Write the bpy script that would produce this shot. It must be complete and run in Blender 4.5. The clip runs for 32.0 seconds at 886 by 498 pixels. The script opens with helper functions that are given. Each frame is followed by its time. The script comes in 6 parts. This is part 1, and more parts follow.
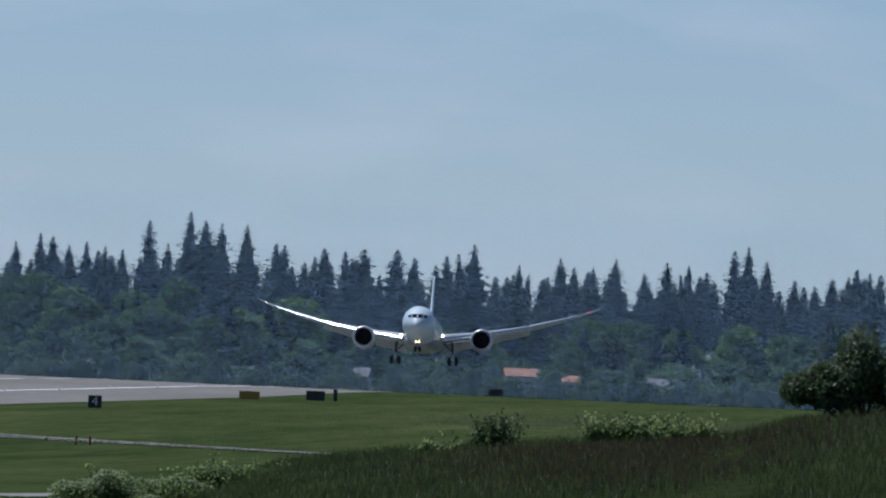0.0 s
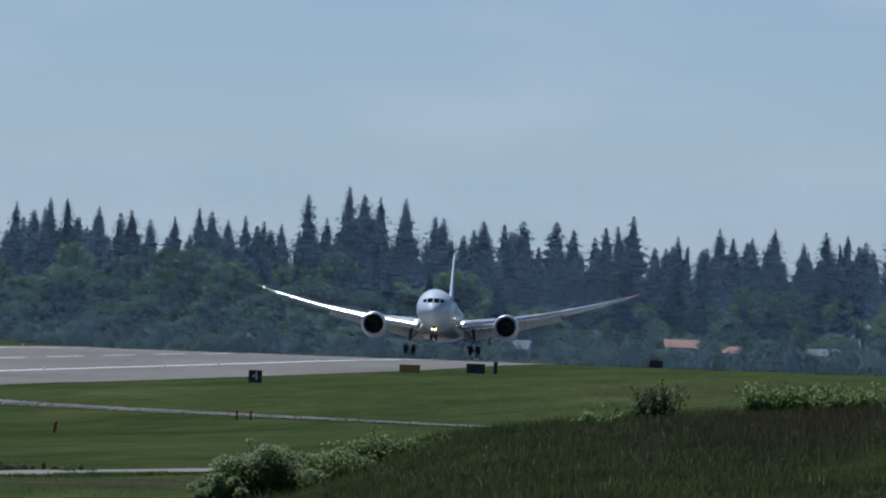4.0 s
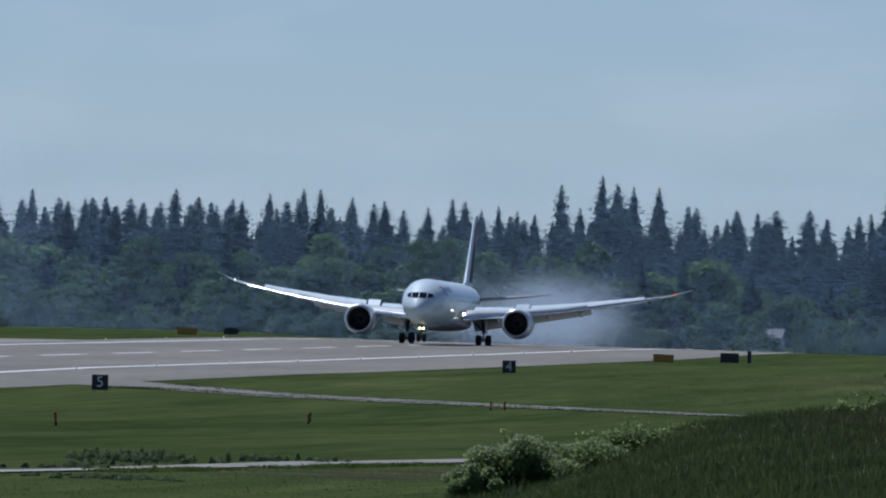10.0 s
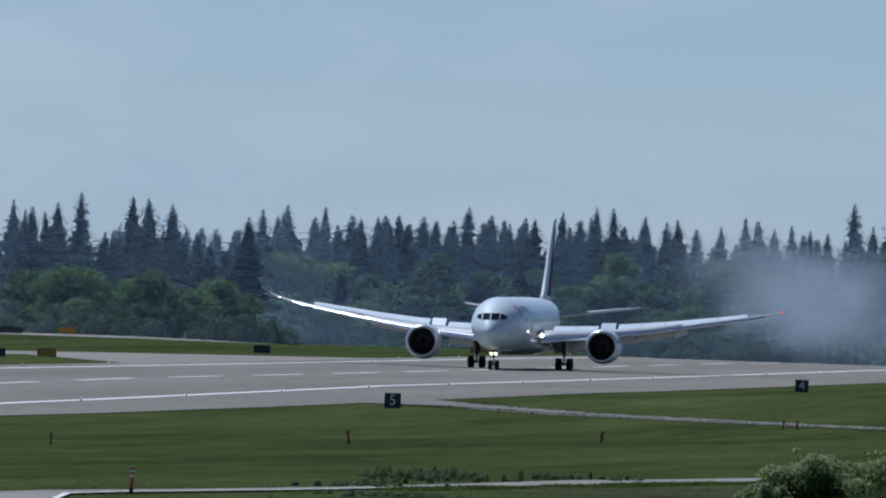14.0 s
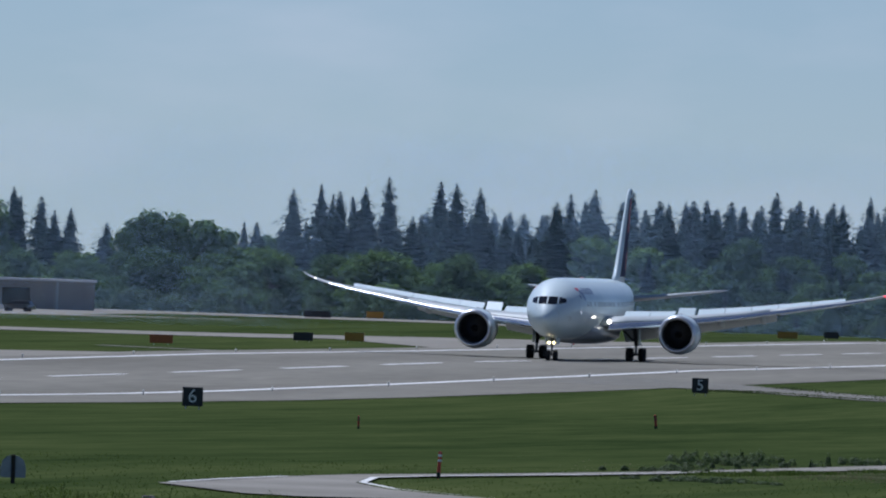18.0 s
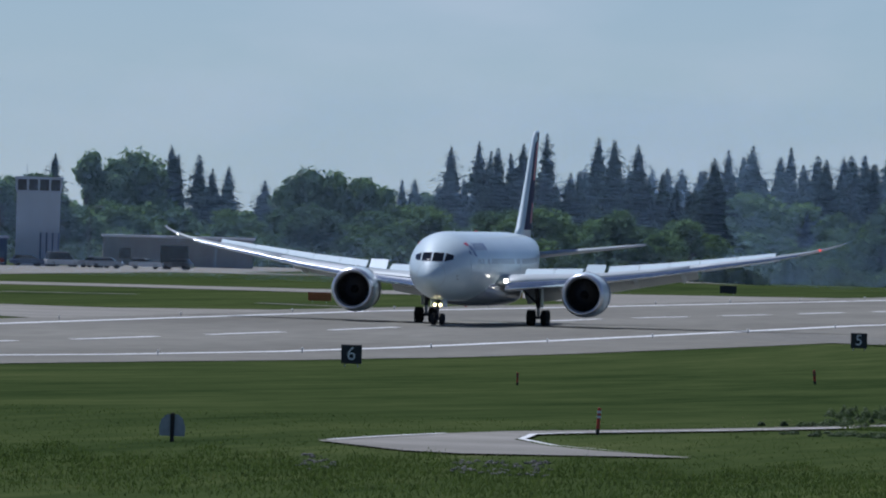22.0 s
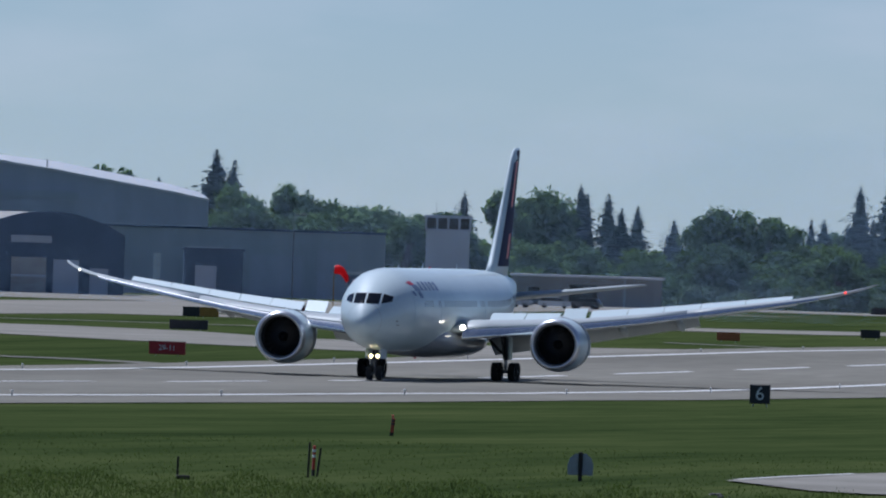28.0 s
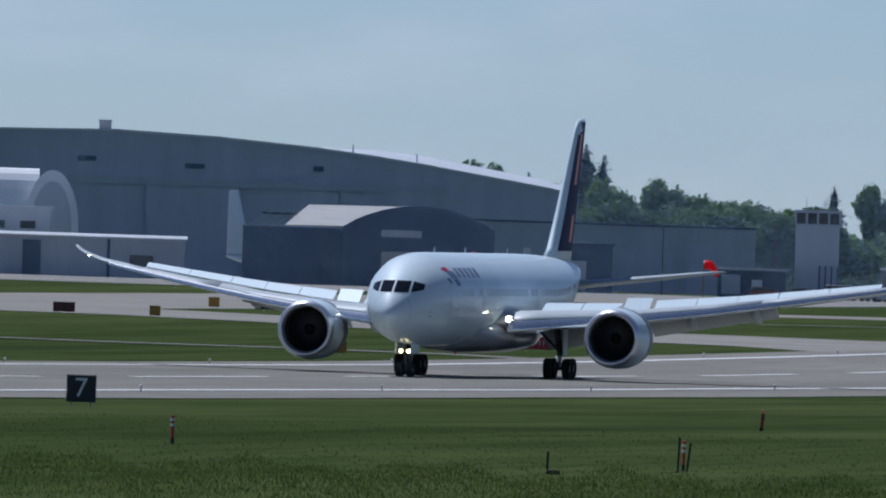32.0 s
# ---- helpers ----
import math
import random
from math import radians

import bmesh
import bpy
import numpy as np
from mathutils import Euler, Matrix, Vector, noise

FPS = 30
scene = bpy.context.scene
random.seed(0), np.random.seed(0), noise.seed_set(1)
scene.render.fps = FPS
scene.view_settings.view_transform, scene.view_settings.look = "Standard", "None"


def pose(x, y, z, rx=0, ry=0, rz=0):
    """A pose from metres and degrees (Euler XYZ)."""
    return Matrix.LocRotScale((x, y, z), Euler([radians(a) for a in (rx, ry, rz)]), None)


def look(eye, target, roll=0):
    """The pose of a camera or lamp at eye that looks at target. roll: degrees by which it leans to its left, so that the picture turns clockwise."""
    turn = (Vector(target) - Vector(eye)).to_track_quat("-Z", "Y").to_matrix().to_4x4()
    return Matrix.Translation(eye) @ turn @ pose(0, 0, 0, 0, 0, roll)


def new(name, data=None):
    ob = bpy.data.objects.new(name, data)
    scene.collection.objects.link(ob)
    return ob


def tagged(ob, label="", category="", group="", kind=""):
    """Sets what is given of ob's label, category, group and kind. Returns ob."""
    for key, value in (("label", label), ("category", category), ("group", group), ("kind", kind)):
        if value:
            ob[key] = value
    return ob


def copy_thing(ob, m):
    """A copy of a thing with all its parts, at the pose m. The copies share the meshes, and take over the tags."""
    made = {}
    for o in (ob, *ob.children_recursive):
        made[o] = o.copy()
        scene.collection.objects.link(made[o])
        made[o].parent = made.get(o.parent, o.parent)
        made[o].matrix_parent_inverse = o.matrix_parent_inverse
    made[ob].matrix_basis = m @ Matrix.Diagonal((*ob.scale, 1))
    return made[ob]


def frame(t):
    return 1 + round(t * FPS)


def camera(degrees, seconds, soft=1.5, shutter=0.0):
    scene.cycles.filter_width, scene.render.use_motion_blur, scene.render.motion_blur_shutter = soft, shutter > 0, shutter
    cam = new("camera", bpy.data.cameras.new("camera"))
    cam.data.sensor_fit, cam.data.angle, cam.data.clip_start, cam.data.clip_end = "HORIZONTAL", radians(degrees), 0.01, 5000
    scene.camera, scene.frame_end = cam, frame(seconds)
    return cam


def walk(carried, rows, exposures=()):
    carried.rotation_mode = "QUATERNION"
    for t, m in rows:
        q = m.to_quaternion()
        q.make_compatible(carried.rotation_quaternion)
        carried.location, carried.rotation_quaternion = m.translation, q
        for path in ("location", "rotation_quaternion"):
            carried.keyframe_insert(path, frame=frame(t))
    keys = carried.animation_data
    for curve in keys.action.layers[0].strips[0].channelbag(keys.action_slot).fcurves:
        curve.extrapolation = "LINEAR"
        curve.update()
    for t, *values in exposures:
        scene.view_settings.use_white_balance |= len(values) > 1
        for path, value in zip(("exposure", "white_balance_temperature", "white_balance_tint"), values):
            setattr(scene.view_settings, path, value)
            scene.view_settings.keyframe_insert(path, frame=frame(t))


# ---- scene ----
# ---------------------------------------------------------------- camera
EYE = (0.0, 0.0, 10.98)
cam = camera(3.266, 32.0, soft=2.1)
# seconds, degrees to the left of the runway's direction, degrees up, lean
CAMERA_PATH = [
    (0, 4.167, 0.2313, 2.5), (0.5, 4.1997, 0.1942, 2.24), (1, 4.2111, 0.1662, 2.38), (1.5, 4.2762, 0.1531, 2.52),
    (2, 4.4061, 0.1664, 2.54), (2.5, 4.4971, 0.1599, 2.46), (4.5, 4.7876, 0.1005, 1.95), (5, 4.8917, 0.115, 2.04),
    (5.5, 5.0404, 0.0701, 1.96), (6, 5.1162, 0.0515, 2), (6.5, 5.1648, 0.0784, 2.07), (7, 5.1969, 0.1156, 2.3),
    (7.5, 5.2629, 0.1855, 2.41), (8, 5.4018, 0.1651, 2.22), (8.5, 5.5826, 0.1243, 2.22), (9, 5.6637, 0.0998, 2.04),
    (9.5, 5.6894, 0.0671, 1.78), (10, 5.6811, 0.0401, 1.73), (10.5, 5.7252, 0.0167, 1.66), (11, 5.8169, 0.0053, 1.83),
    (11.5, 5.9698, -0.0129, 2), (12, 6.1761, -0.0045, 2.01), (12.5, 6.3294, 0.0292, 2.25), (13, 6.5048, 0.0755, 2.18),
    (13.5, 6.6399, 0.0761, 1.98), (15.5, 7.0102, 0.0681, 1.6), (16, 7.1664, 0.0331, 1.58), (16.5, 7.4072, 0.0308, 1.67),
    (17, 7.6212, 0.0202, 1.7), (17.5, 7.8098, -0.0021, 1.77), (18, 7.8951, -0.0178, 1.96), (18.5, 7.7224, -0.0517, 1.95),
    (19, 7.3095, -0.0713, 2.05), (19.5, 7.2198, -0.0898, 1.94), (20, 8.0004, -0.0814, 2.28), (20.5, 8.0869, -0.08, 1.96),
    (21, 8.2778, -0.0732, 1.82), (21.5, 8.4206, -0.0787, 1.77), (22, 8.4728, -0.1958, 1.67), (22.5, 8.5585, -0.2774, 1.65),
    (23, 8.5824, -0.1897, 1.67), (23.5, 8.6632, -0.1621, 1.69), (24, 8.7413, -0.1993, 1.82), (24.5, 8.8959, -0.247, 1.73),
    (25, 9.0655, -0.2166, 1.77), (25.5, 9.1935, -0.1754, 1.71), (26, 9.384, -0.1617, 1.53), (26.5, 9.6134, -0.1386, 1.62),
    (28.5, 10.0482, -0.091, 1.88), (29, 10.1791, -0.1005, 1.76), (29.5, 10.3432, -0.0721, 1.93), (30, 10.5183, -0.0614, 1.91),
    (30.5, 10.7248, -0.0966, 1.98), (31, 10.9294, -0.1152, 1.75), (31.5, 11.1677, -0.1523, 1.84), (32, 11.3465, -0.1603, 1.89),
]


def aim(left, up, lean):
    a, e = radians(left), radians(up)
    way = Vector((-math.sin(a) * math.cos(e), math.cos(a) * math.cos(e), math.sin(e)))
    return look(EYE, Vector(EYE) + way * 100.0, lean)


walk(cam, [(t, aim(a, e, r)) for t, a, e, r in CAMERA_PATH], exposures=[(0, 0.0, 5450, 15), (32, 0.0, 5450, 15)])

# ---------------------------------------------------------------- light
SUN_LEFT, SUN_UP = 44.0, 58.0      # degrees left of the runway's direction, degrees above the horizon
world = bpy.data.worlds.new("sky")
scene.world = world
world.use_nodes = True
wn = world.node_tree
sky = wn.nodes.new("ShaderNodeTexSky")
sky.sky_type, sky.sun_disc = "NISHITA", False
sky.sun_elevation, sky.sun_rotation = radians(SUN_UP), radians(-SUN_LEFT)
sky.air_density, sky.dust_density, sky.ozone_density = 0.6, 0.0, 4.0
wn.nodes["Background"].inputs["Strength"].default_value = 0.056
# faint thin cirrus
wtc = wn.nodes.new("ShaderNodeTexCoord")
wmap = wn.nodes.new("ShaderNodeMapping")
wmap.inputs["Scale"].default_value = (1.0, 1.0, 3.2)
cirrus = wn.nodes.new("ShaderNodeTexNoise")
cirrus.inputs["Scale"].default_value, cirrus.inputs["Detail"].default_value = 46.0, 5.0
veil = wn.nodes.new("ShaderNodeMapRange")
veil.inputs["From Min"].default_value, veil.inputs["From Max"].default_value = 0.46, 0.72
pale = wn.nodes.new("ShaderNodeHueSaturation")
pale.inputs["Saturation"].default_value, pale.inputs["Value"].default_value = 0.72, 1.07
wn.links.new(wtc.outputs["Generated"], wmap.inputs["Vector"])
wn.links.new(wmap.outputs["Vector"], cirrus.inputs["Vector"])
wn.links.new(cirrus.outputs["Fac"], veil.inputs["Value"])
wn.links.new(veil.outputs["Result"], pale.inputs["Fac"])
wn.links.new(sky.outputs["Color"], pale.inputs["Color"])
wn.links.new(pale.outputs["Color"], wn.nodes["Background"].inputs["Color"])
sun_data = bpy.data.lights.new("sun", "SUN")
sun_data.energy, sun_data.angle, sun_data.color = 3.7, radians(0.53), (1.0, 0.96, 0.89)
sun = new("sun", sun_data)
sa, se = radians(SUN_LEFT), radians(SUN_UP)
SUN_WAY = Vector((-math.sin(sa) * math.cos(se), math.cos(sa) * math.cos(se), math.sin(se)))
sun.matrix_world = look(SUN_WAY * 500, (0, 0, 0))

# ---------------------------------------------------------------- materials


def ramp_material(name, colours, scale=1.0, rough=0.8, metal=0.0, bump=0.0, bump_scale=8.0, stretch=(1, 1, 1), detail=6.0, per_object=0.0, spec=0.5, coat=0.0, trans=0.0):
    """Two-scale noise over a range of colours, with relief."""
    m = bpy.data.materials.new(name)
    m.use_nodes = True
    nt = m.node_tree
    n, l = nt.nodes, nt.links
    b = n["Principled BSDF"]
    tc = n.new("ShaderNodeTexCoord")
    mp = n.new("ShaderNodeMapping")
    mp.inputs["Scale"].default_value = stretch
    l.new(tc.outputs["Object"], mp.inputs["Vector"])
    big = n.new("ShaderNodeTexNoise")
    big.inputs["Scale"].default_value, big.inputs["Detail"].default_value = scale, detail
    fine = n.new("ShaderNodeTexNoise")
    fine.inputs["Scale"].default_value, fine.inputs["Detail"].default_value = scale * 11.0, 4.0
    l.new(mp.outputs[0], big.inputs["Vector"])
    l.new(mp.outputs[0], fine.inputs["Vector"])
    mix = n.new("ShaderNodeMath")
    mix.operation = "MULTIPLY_ADD"
    mix.inputs[1].default_value = 0.4
    l.new(fine.outputs["Fac"], mix.inputs[0])
    half = n.new("ShaderNodeMath")
    half.operation = "MULTIPLY"
    half.inputs[1].default_value = 0.6
    l.new(big.outputs["Fac"], half.inputs[0])
    l.new(half.outputs[0], mix.inputs[2])
    source = mix.outputs[0]
    if per_object:
        info = n.new("ShaderNodeObjectInfo")
        add = n.new("ShaderNodeMath")
        add.operation = "MULTIPLY_ADD"
        add.inputs[1].default_value = per_object
        l.new(info.outputs["Random"], add.inputs[0])
        l.new(source, add.inputs[2])
        sub = n.new("ShaderNodeMath")
        sub.operation = "SUBTRACT"
        sub.inputs[1].default_value = per_object / 2
        l.new(add.outputs[0], sub.inputs[0])
        source = sub.outputs[0]
    cr = n.new("ShaderNodeValToRGB")
    e = cr.color_ramp.elements
    while len(e) < len(colours):
        e.new(0.5)
    for i, c in enumerate(colours):
        e[i].position = 0.32 + 0.36 * i / max(1, len(colours) - 1)
        e[i].color = (*c, 1)
    l.new(source, cr.inputs["Fac"])
    l.new(cr.outputs["Color"], b.inputs["Base Color"])
    b.inputs["Roughness"].default_value, b.inputs["Metallic"].default_value = rough, metal
    b.inputs["Specular IOR Level"].default_value = spec
    b.inputs["Coat Weight"].default_value = coat
    if bump:
        bp = n.new("ShaderNodeBump")
        bp.inputs["Strength"].default_value = bump
        bn = n.new("ShaderNodeTexNoise")
        bn.inputs["Scale"].default_value = bump_scale
        l.new(mp.outputs[0], bn.inputs["Vector"])
        l.new(bn.outputs["Fac"], bp.inputs["Height"])
        l.new(bp.outputs["Normal"], b.inputs["Normal"])
    if trans:
        tr = n.new("ShaderNodeBsdfTranslucent")
        bright = n.new("ShaderNodeHueSaturation")
        bright.inputs["Value"].default_value = 1.6
        l.new(cr.outputs["Color"], bright.inputs["Color"])
        l.new(bright.outputs["Color"], tr.inputs["Color"])
        ms = n.new("ShaderNodeMixShader")
        ms.inputs["Fac"].default_value = trans
        l.new(b.outputs[0], ms.inputs[1])
        l.new(tr.outputs[0], ms.inputs[2])
        l.new(ms.outputs[0], n["Material Output"].inputs["Surface"])
    return m


def glow_material(name, colour, strength):
    m = bpy.data.materials.new(name)
    m.use_nodes = True
    b = m.node_tree.nodes["Principled BSDF"]
    b.inputs["Base Color"].default_value = (*colour, 1)
    b.inputs["Emission Color"].default_value = (*colour, 1)
    b.inputs["Emission Strength"].default_value = strength
    return m


def grey(v, tint=(1, 1, 1)):
    return tuple(v * c for c in tint)


def grass_material(name, colours):
    """Turf: broad patches, mown streaks and fine tufts, each from its own noise."""
    m = bpy.data.materials.new(name)
    m.use_nodes = True
    n, l = m.node_tree.nodes, m.node_tree.links
    b = n["Principled BSDF"]
    b.inputs["Roughness"].default_value, b.inputs["Specular IOR Level"].default_value = 1.0, 0.0
    tc = n.new("ShaderNodeTexCoord")
    total = None
    for scale, along, weight, rough in ((0.022, 0.05, 0.28, 0.55), (0.14, 0.05, 0.36, 0.6), (0.9, 0.035, 0.36, 0.7)):
        mp = n.new("ShaderNodeMapping")
        mp.inputs["Scale"].default_value = (1.0, along, 1.0)
        l.new(tc.outputs["Object"], mp.inputs["Vector"])
        tx = n.new("ShaderNodeTexNoise")
        tx.inputs["Scale"].default_value, tx.inputs["Detail"].default_value, tx.inputs["Roughness"].default_value = scale, 5.0, rough
        l.new(mp.outputs[0], tx.inputs["Vector"])
        ma = n.new("ShaderNodeMath")
        ma.operation = "MULTIPLY_ADD"
        ma.inputs[1].default_value = weight
        ma.inputs[2].default_value = 0.0
        l.new(tx.outputs["Fac"], ma.inputs[0])
        if total:
            l.new(total, ma.inputs[2])
        total = ma.outputs[0]
    cr = n.new("ShaderNodeValToRGB")
    e = cr.color_ramp.elements
    while len(e) < len(colours):
        e.new(0.5)
    for i, c in enumerate(colours):
        e[i].position = 0.33 + 0.36 * i / (len(colours) - 1)
        e[i].color = (*c, 1)
    l.new(total, cr.inputs["Fac"])
    l.new(cr.outputs["Color"], b.inputs["Base Color"])
    return m


GRASS = grass_material("mown_grass", [(0.016, 0.027, 0.010), (0.032, 0.050, 0.017), (0.050, 0.070, 0.024), (0.073, 0.092, 0.033), (0.14, 0.136, 0.07)])
ROUGH_GRASS = ramp_material("rough_grass", [(0.014, 0.022, 0.008), (0.025, 0.036, 0.012), (0.042, 0.045, 0.019)], 0.6, 0.95, bump=0.8, bump_scale=9.0, spec=0.0)
ASPHALT = ramp_material("runway_asphalt", [(0.155, 0.148, 0.125), (0.205, 0.196, 0.167), (0.255, 0.244, 0.208)], 0.06, 0.9, bump=0.15, bump_scale=40.0, stretch=(1, 0.12, 1), spec=0.05)
CONCRETE = ramp_material("taxiway_concrete", [(0.195, 0.185, 0.16), (0.258, 0.245, 0.215), (0.32, 0.305, 0.27)], 0.08, 0.95, bump=0.2, bump_scale=30.0, spec=0.05)
WHITE_LINE = ramp_material("white_line_paint", [(0.55, 0.55, 0.53), (0.75, 0.75, 0.73), (0.82, 0.82, 0.8)], 0.8, 0.6)

# ---------------------------------------------------------------- mesh helpers


def part(name, bm, material, parent=None, label="", smooth=False):
    """Links a bmesh as one mesh object under a thing or a part."""
    me = bpy.data.meshes.new(name)
    bm.normal_update()
    bm.to_mesh(me)
    bm.free()
    me.materials.append(material)
    if smooth:
        me.polygons.foreach_set("use_smooth", [True] * len(me.polygons))
    ob = new(name, me)
    if parent is not None:
        ob.parent = parent
    if label:
        ob["label"] = label
    return ob


def mesh_part(name, verts, faces, material, parent=None, label="", smooth=False):
    me = bpy.data.meshes.new(name)
    me.from_pydata([tuple(v) for v in verts], [], faces)
    me.materials.append(material)
    if smooth:
        me.polygons.foreach_set("use_smooth", [True] * len(me.polygons))
    ob = new(name, me)
    if parent is not None:
        ob.parent = parent
    if label:
        ob["label"] = label
    return ob


def box(bm, x0, x1, y0, y1, z0, z1, bevel=0.0):
    vs = [bm.verts.new(p) for p in ((x0, y0, z0), (x1, y0, z0), (x1, y1, z0), (x0, y1, z0), (x0, y0, z1), (x1, y0, z1), (x1, y1, z1), (x0, y1, z1))]
    fs = [bm.faces.new([vs[i] for i in f]) for f in ((3, 2, 1, 0), (4, 5, 6, 7), (0, 1, 5, 4), (1, 2, 6, 5), (2, 3, 7, 6), (3, 0, 4, 7))]
    if bevel:
        edges = list({e for f in fs for e in f.edges})
        bmesh.ops.bevel(bm, geom=edges, offset=bevel, segments=1, affect="EDGES")
    return bm


def loft(bm, rings, cap=True):
    """Skins a row of closed rings, all with the same number of points."""
    vs = [[bm.verts.new(p) for p in ring] for ring in rings]
    n = len(vs[0])
    for a, b in zip(vs, vs[1:]):
        for i in range(n):
            bm.faces.new((a[i], a[(i + 1) % n], b[(i + 1) % n], b[i]))
    if cap:
        bm.faces.new(list(reversed(vs[0])))
        bm.faces.new(vs[-1])
    return bm


def tube(bm, p, q, r0, r1=None, n=8):
    p, q = Vector(p), Vector(q)
    r1 = r0 if r1 is None else r1
    d = (q - p).normalized()
    u = d.orthogonal().normalized()
    w = d.cross(u)
    ring = lambda c, r: [c + (u * math.cos(k) + w * math.sin(k)) * r for k in (2 * math.pi * i / n for i in range(n))]
    return loft(bm, [ring(p, r0), ring(q, r1)])


def spun(bm, axis_y, profile, cx=0.0, cz=0.0, n=40):
    """Turns a profile of (y, radius) about an axis along y; open at the ends."""
    rings = [[(cx + r * math.sin(2 * math.pi * i / n), y, cz + r * math.cos(2 * math.pi * i / n)) for i in range(n)] for y, r in profile]
    return loft(bm, rings, cap=False)


def thing(name, label, category, at=None, group="", kind=""):
    ob = new(name)
    ob.empty_display_size = 0.1
    if at is not None:
        ob.matrix_world = at
    return tagged(ob, label, category, group, kind)


# ---------------------------------------------------------------- the lie of the land
EYE_Z = EYE[2]
LIE_Y = [-600, 400, 500, 600, 671, 745, 822, 886, 961, 1010, 1076, 1130, 1218, 1330, 1410, 1530, 1650, 1800, 1870, 1950, 2020, 2075, 2103, 2133, 2166, 2300, 2600, 3000, 6000]
LIE_Z = [2.7, 2.7, 2.5, 2.1, 1.6, 1.1, .72, .38, .08, -.15, -.35, -.38, -.27, -.05, .12, .10, .13, .17, .2, .22, .12, -.06, -.22, -.42, -.6, -1.6, -3.4, -4.6, -6.5]
LIE_Z_WEST = LIE_Z[:21] + [.2, .2, .2, .15, -.9, -2.4, -3.6, -5.5]
# the shoulder of the hill on which the camera stands: degrees left of the runway, depression of its edge in degrees
HILL_A = [-40, -5, 0, 2.5, 2.86, 3.06, 3.48, 3.9, 4.31, 4.73, 4.93, 5.25, 5.5, 5.62, 5.72, 6.0, 7.0, 40]
HILL_E = [.14, .14, .16, .31, .365, .43, .465, .50, .54, .60, .68, .80, .85, .87, .97, 1.4, 2.6, 3.0]


def smooth01(k):
    k = min(1.0, max(0.0, k))
    return k * k * (3 - 2 * k)


def ground_z(x, y):
    k = smooth01((-x - 262) / 40)
    z = float(np.interp(y, LIE_Y, LIE_Z)) * (1 - k) + float(np.interp(y, LIE_Y, LIE_Z_WEST)) * k
    r = math.hypot(x, y)
    if r < 420:
        a = math.degrees(math.atan2(-x, max(y, 1e-6) if y > 0 else y))
        e = radians(float(np.interp(a, HILL_A, HILL_E)))
        edge = EYE_Z - 200 * math.tan(e)
        low = EYE_Z - 120 * math.tan(min(e + radians(0.42), radians(3.0)))
        if r < 120:
            h = 9.3 + (low - 9.3) * r / 120
        elif r < 200:
            h = low + (edge - low) * smooth01((r - 120) / 80) ** 0.8
        else:
            h = edge + (z - edge) * smooth01((r - 200) / 160)
        z = max(z, h) if r > 200 else h
    return z


def graded(parts):
    out = []
    for a, b, step in parts:
        out += list(np.arange(a, b, step))
    return out + [parts[-1][1]]


def land():
    xs = graded([(-2600, -700, 100), (-700, -330, 20), (-330, -90, 6), (-90, -27, 3), (-27, 0, 1.5), (0, 30, 3), (30, 200, 20), (200, 2000, 150)])
    ys = graded([(-400, 0, 50), (0, 80, 10), (80, 240, 1.6), (240, 400, 8), (400, 1100, 12), (1100, 2300, 25), (2300, 4800, 100)])
    verts = [(x, y, ground_z(x, y)) for y in ys for x in xs]
    w = len(xs)
    faces = [(j * w + i, j * w + i + 1, (j + 1) * w + i + 1, (j + 1) * w + i) for j in range(len(ys) - 1) for i in range(w - 1)]
    ob = mesh_part("ground", verts, faces, GRASS, smooth=True)
    ob.data.materials.append(ROUGH_GRASS)
    for p in ob.data.polygons:
        if math.hypot(p.center.x, p.center.y) < 203 and -30 < p.center.x < -2:
            p.material_index = 1
    return tagged(ob, "green mown airfield grass rising to a low hill", "ground", kind="structure")


def sheet(name, left_edge, right_edge, y0, y1, step, lift, material, parent=None, label=""):
    """A paved sheet along the runway that follows the ground; edges are functions of y."""
    ys = list(np.arange(y0, y1, step)) + [y1]
    verts, faces = [], []
    cols = 5
    for y in ys:
        a, b = left_edge(y), right_edge(y)
        for i in range(cols):
            x = a + (b - a) * i / (cols - 1)
            verts.append((x, y, ground_z(x, y) + lift))
    for j in range(len(ys) - 1):
        for i in range(cols - 1):
            k = j * cols + i
            faces.append((k, k + 1, k + cols + 1, k + cols))
    return mesh_part(name, verts, faces, material, parent, label)


ground = land()


CENTRE = -194.5
runway = tagged(sheet("runway", lambda y: CENTRE - 29.5, lambda y: float(np.interp(y, (700, 1050, 1155, 1300, 1450, 1800, 2300), (-161, -160, -158, -155, -152, -151, -160))), 150, 2650, 10, 0.05, ASPHALT), "pale grey asphalt runway with worn white markings", "runway", kind="structure")


def stripe(x0, x1, y0, y1, name="edge_line"):
    return sheet(name, lambda y: x0, lambda y: x1, y0, y1, 10, 0.075, WHITE_LINE, runway)


stripe(CENTRE - 23.1, CENTRE - 21.8, 160, 2640)
stripe(CENTRE + 21.8, CENTRE + 23.1, 160, 2640)
for i in range(38):
    stripe(CENTRE - 0.45, CENTRE + 0.45, 208 + 61 * i, 244.6 + 61 * i, "centre_line_dash")

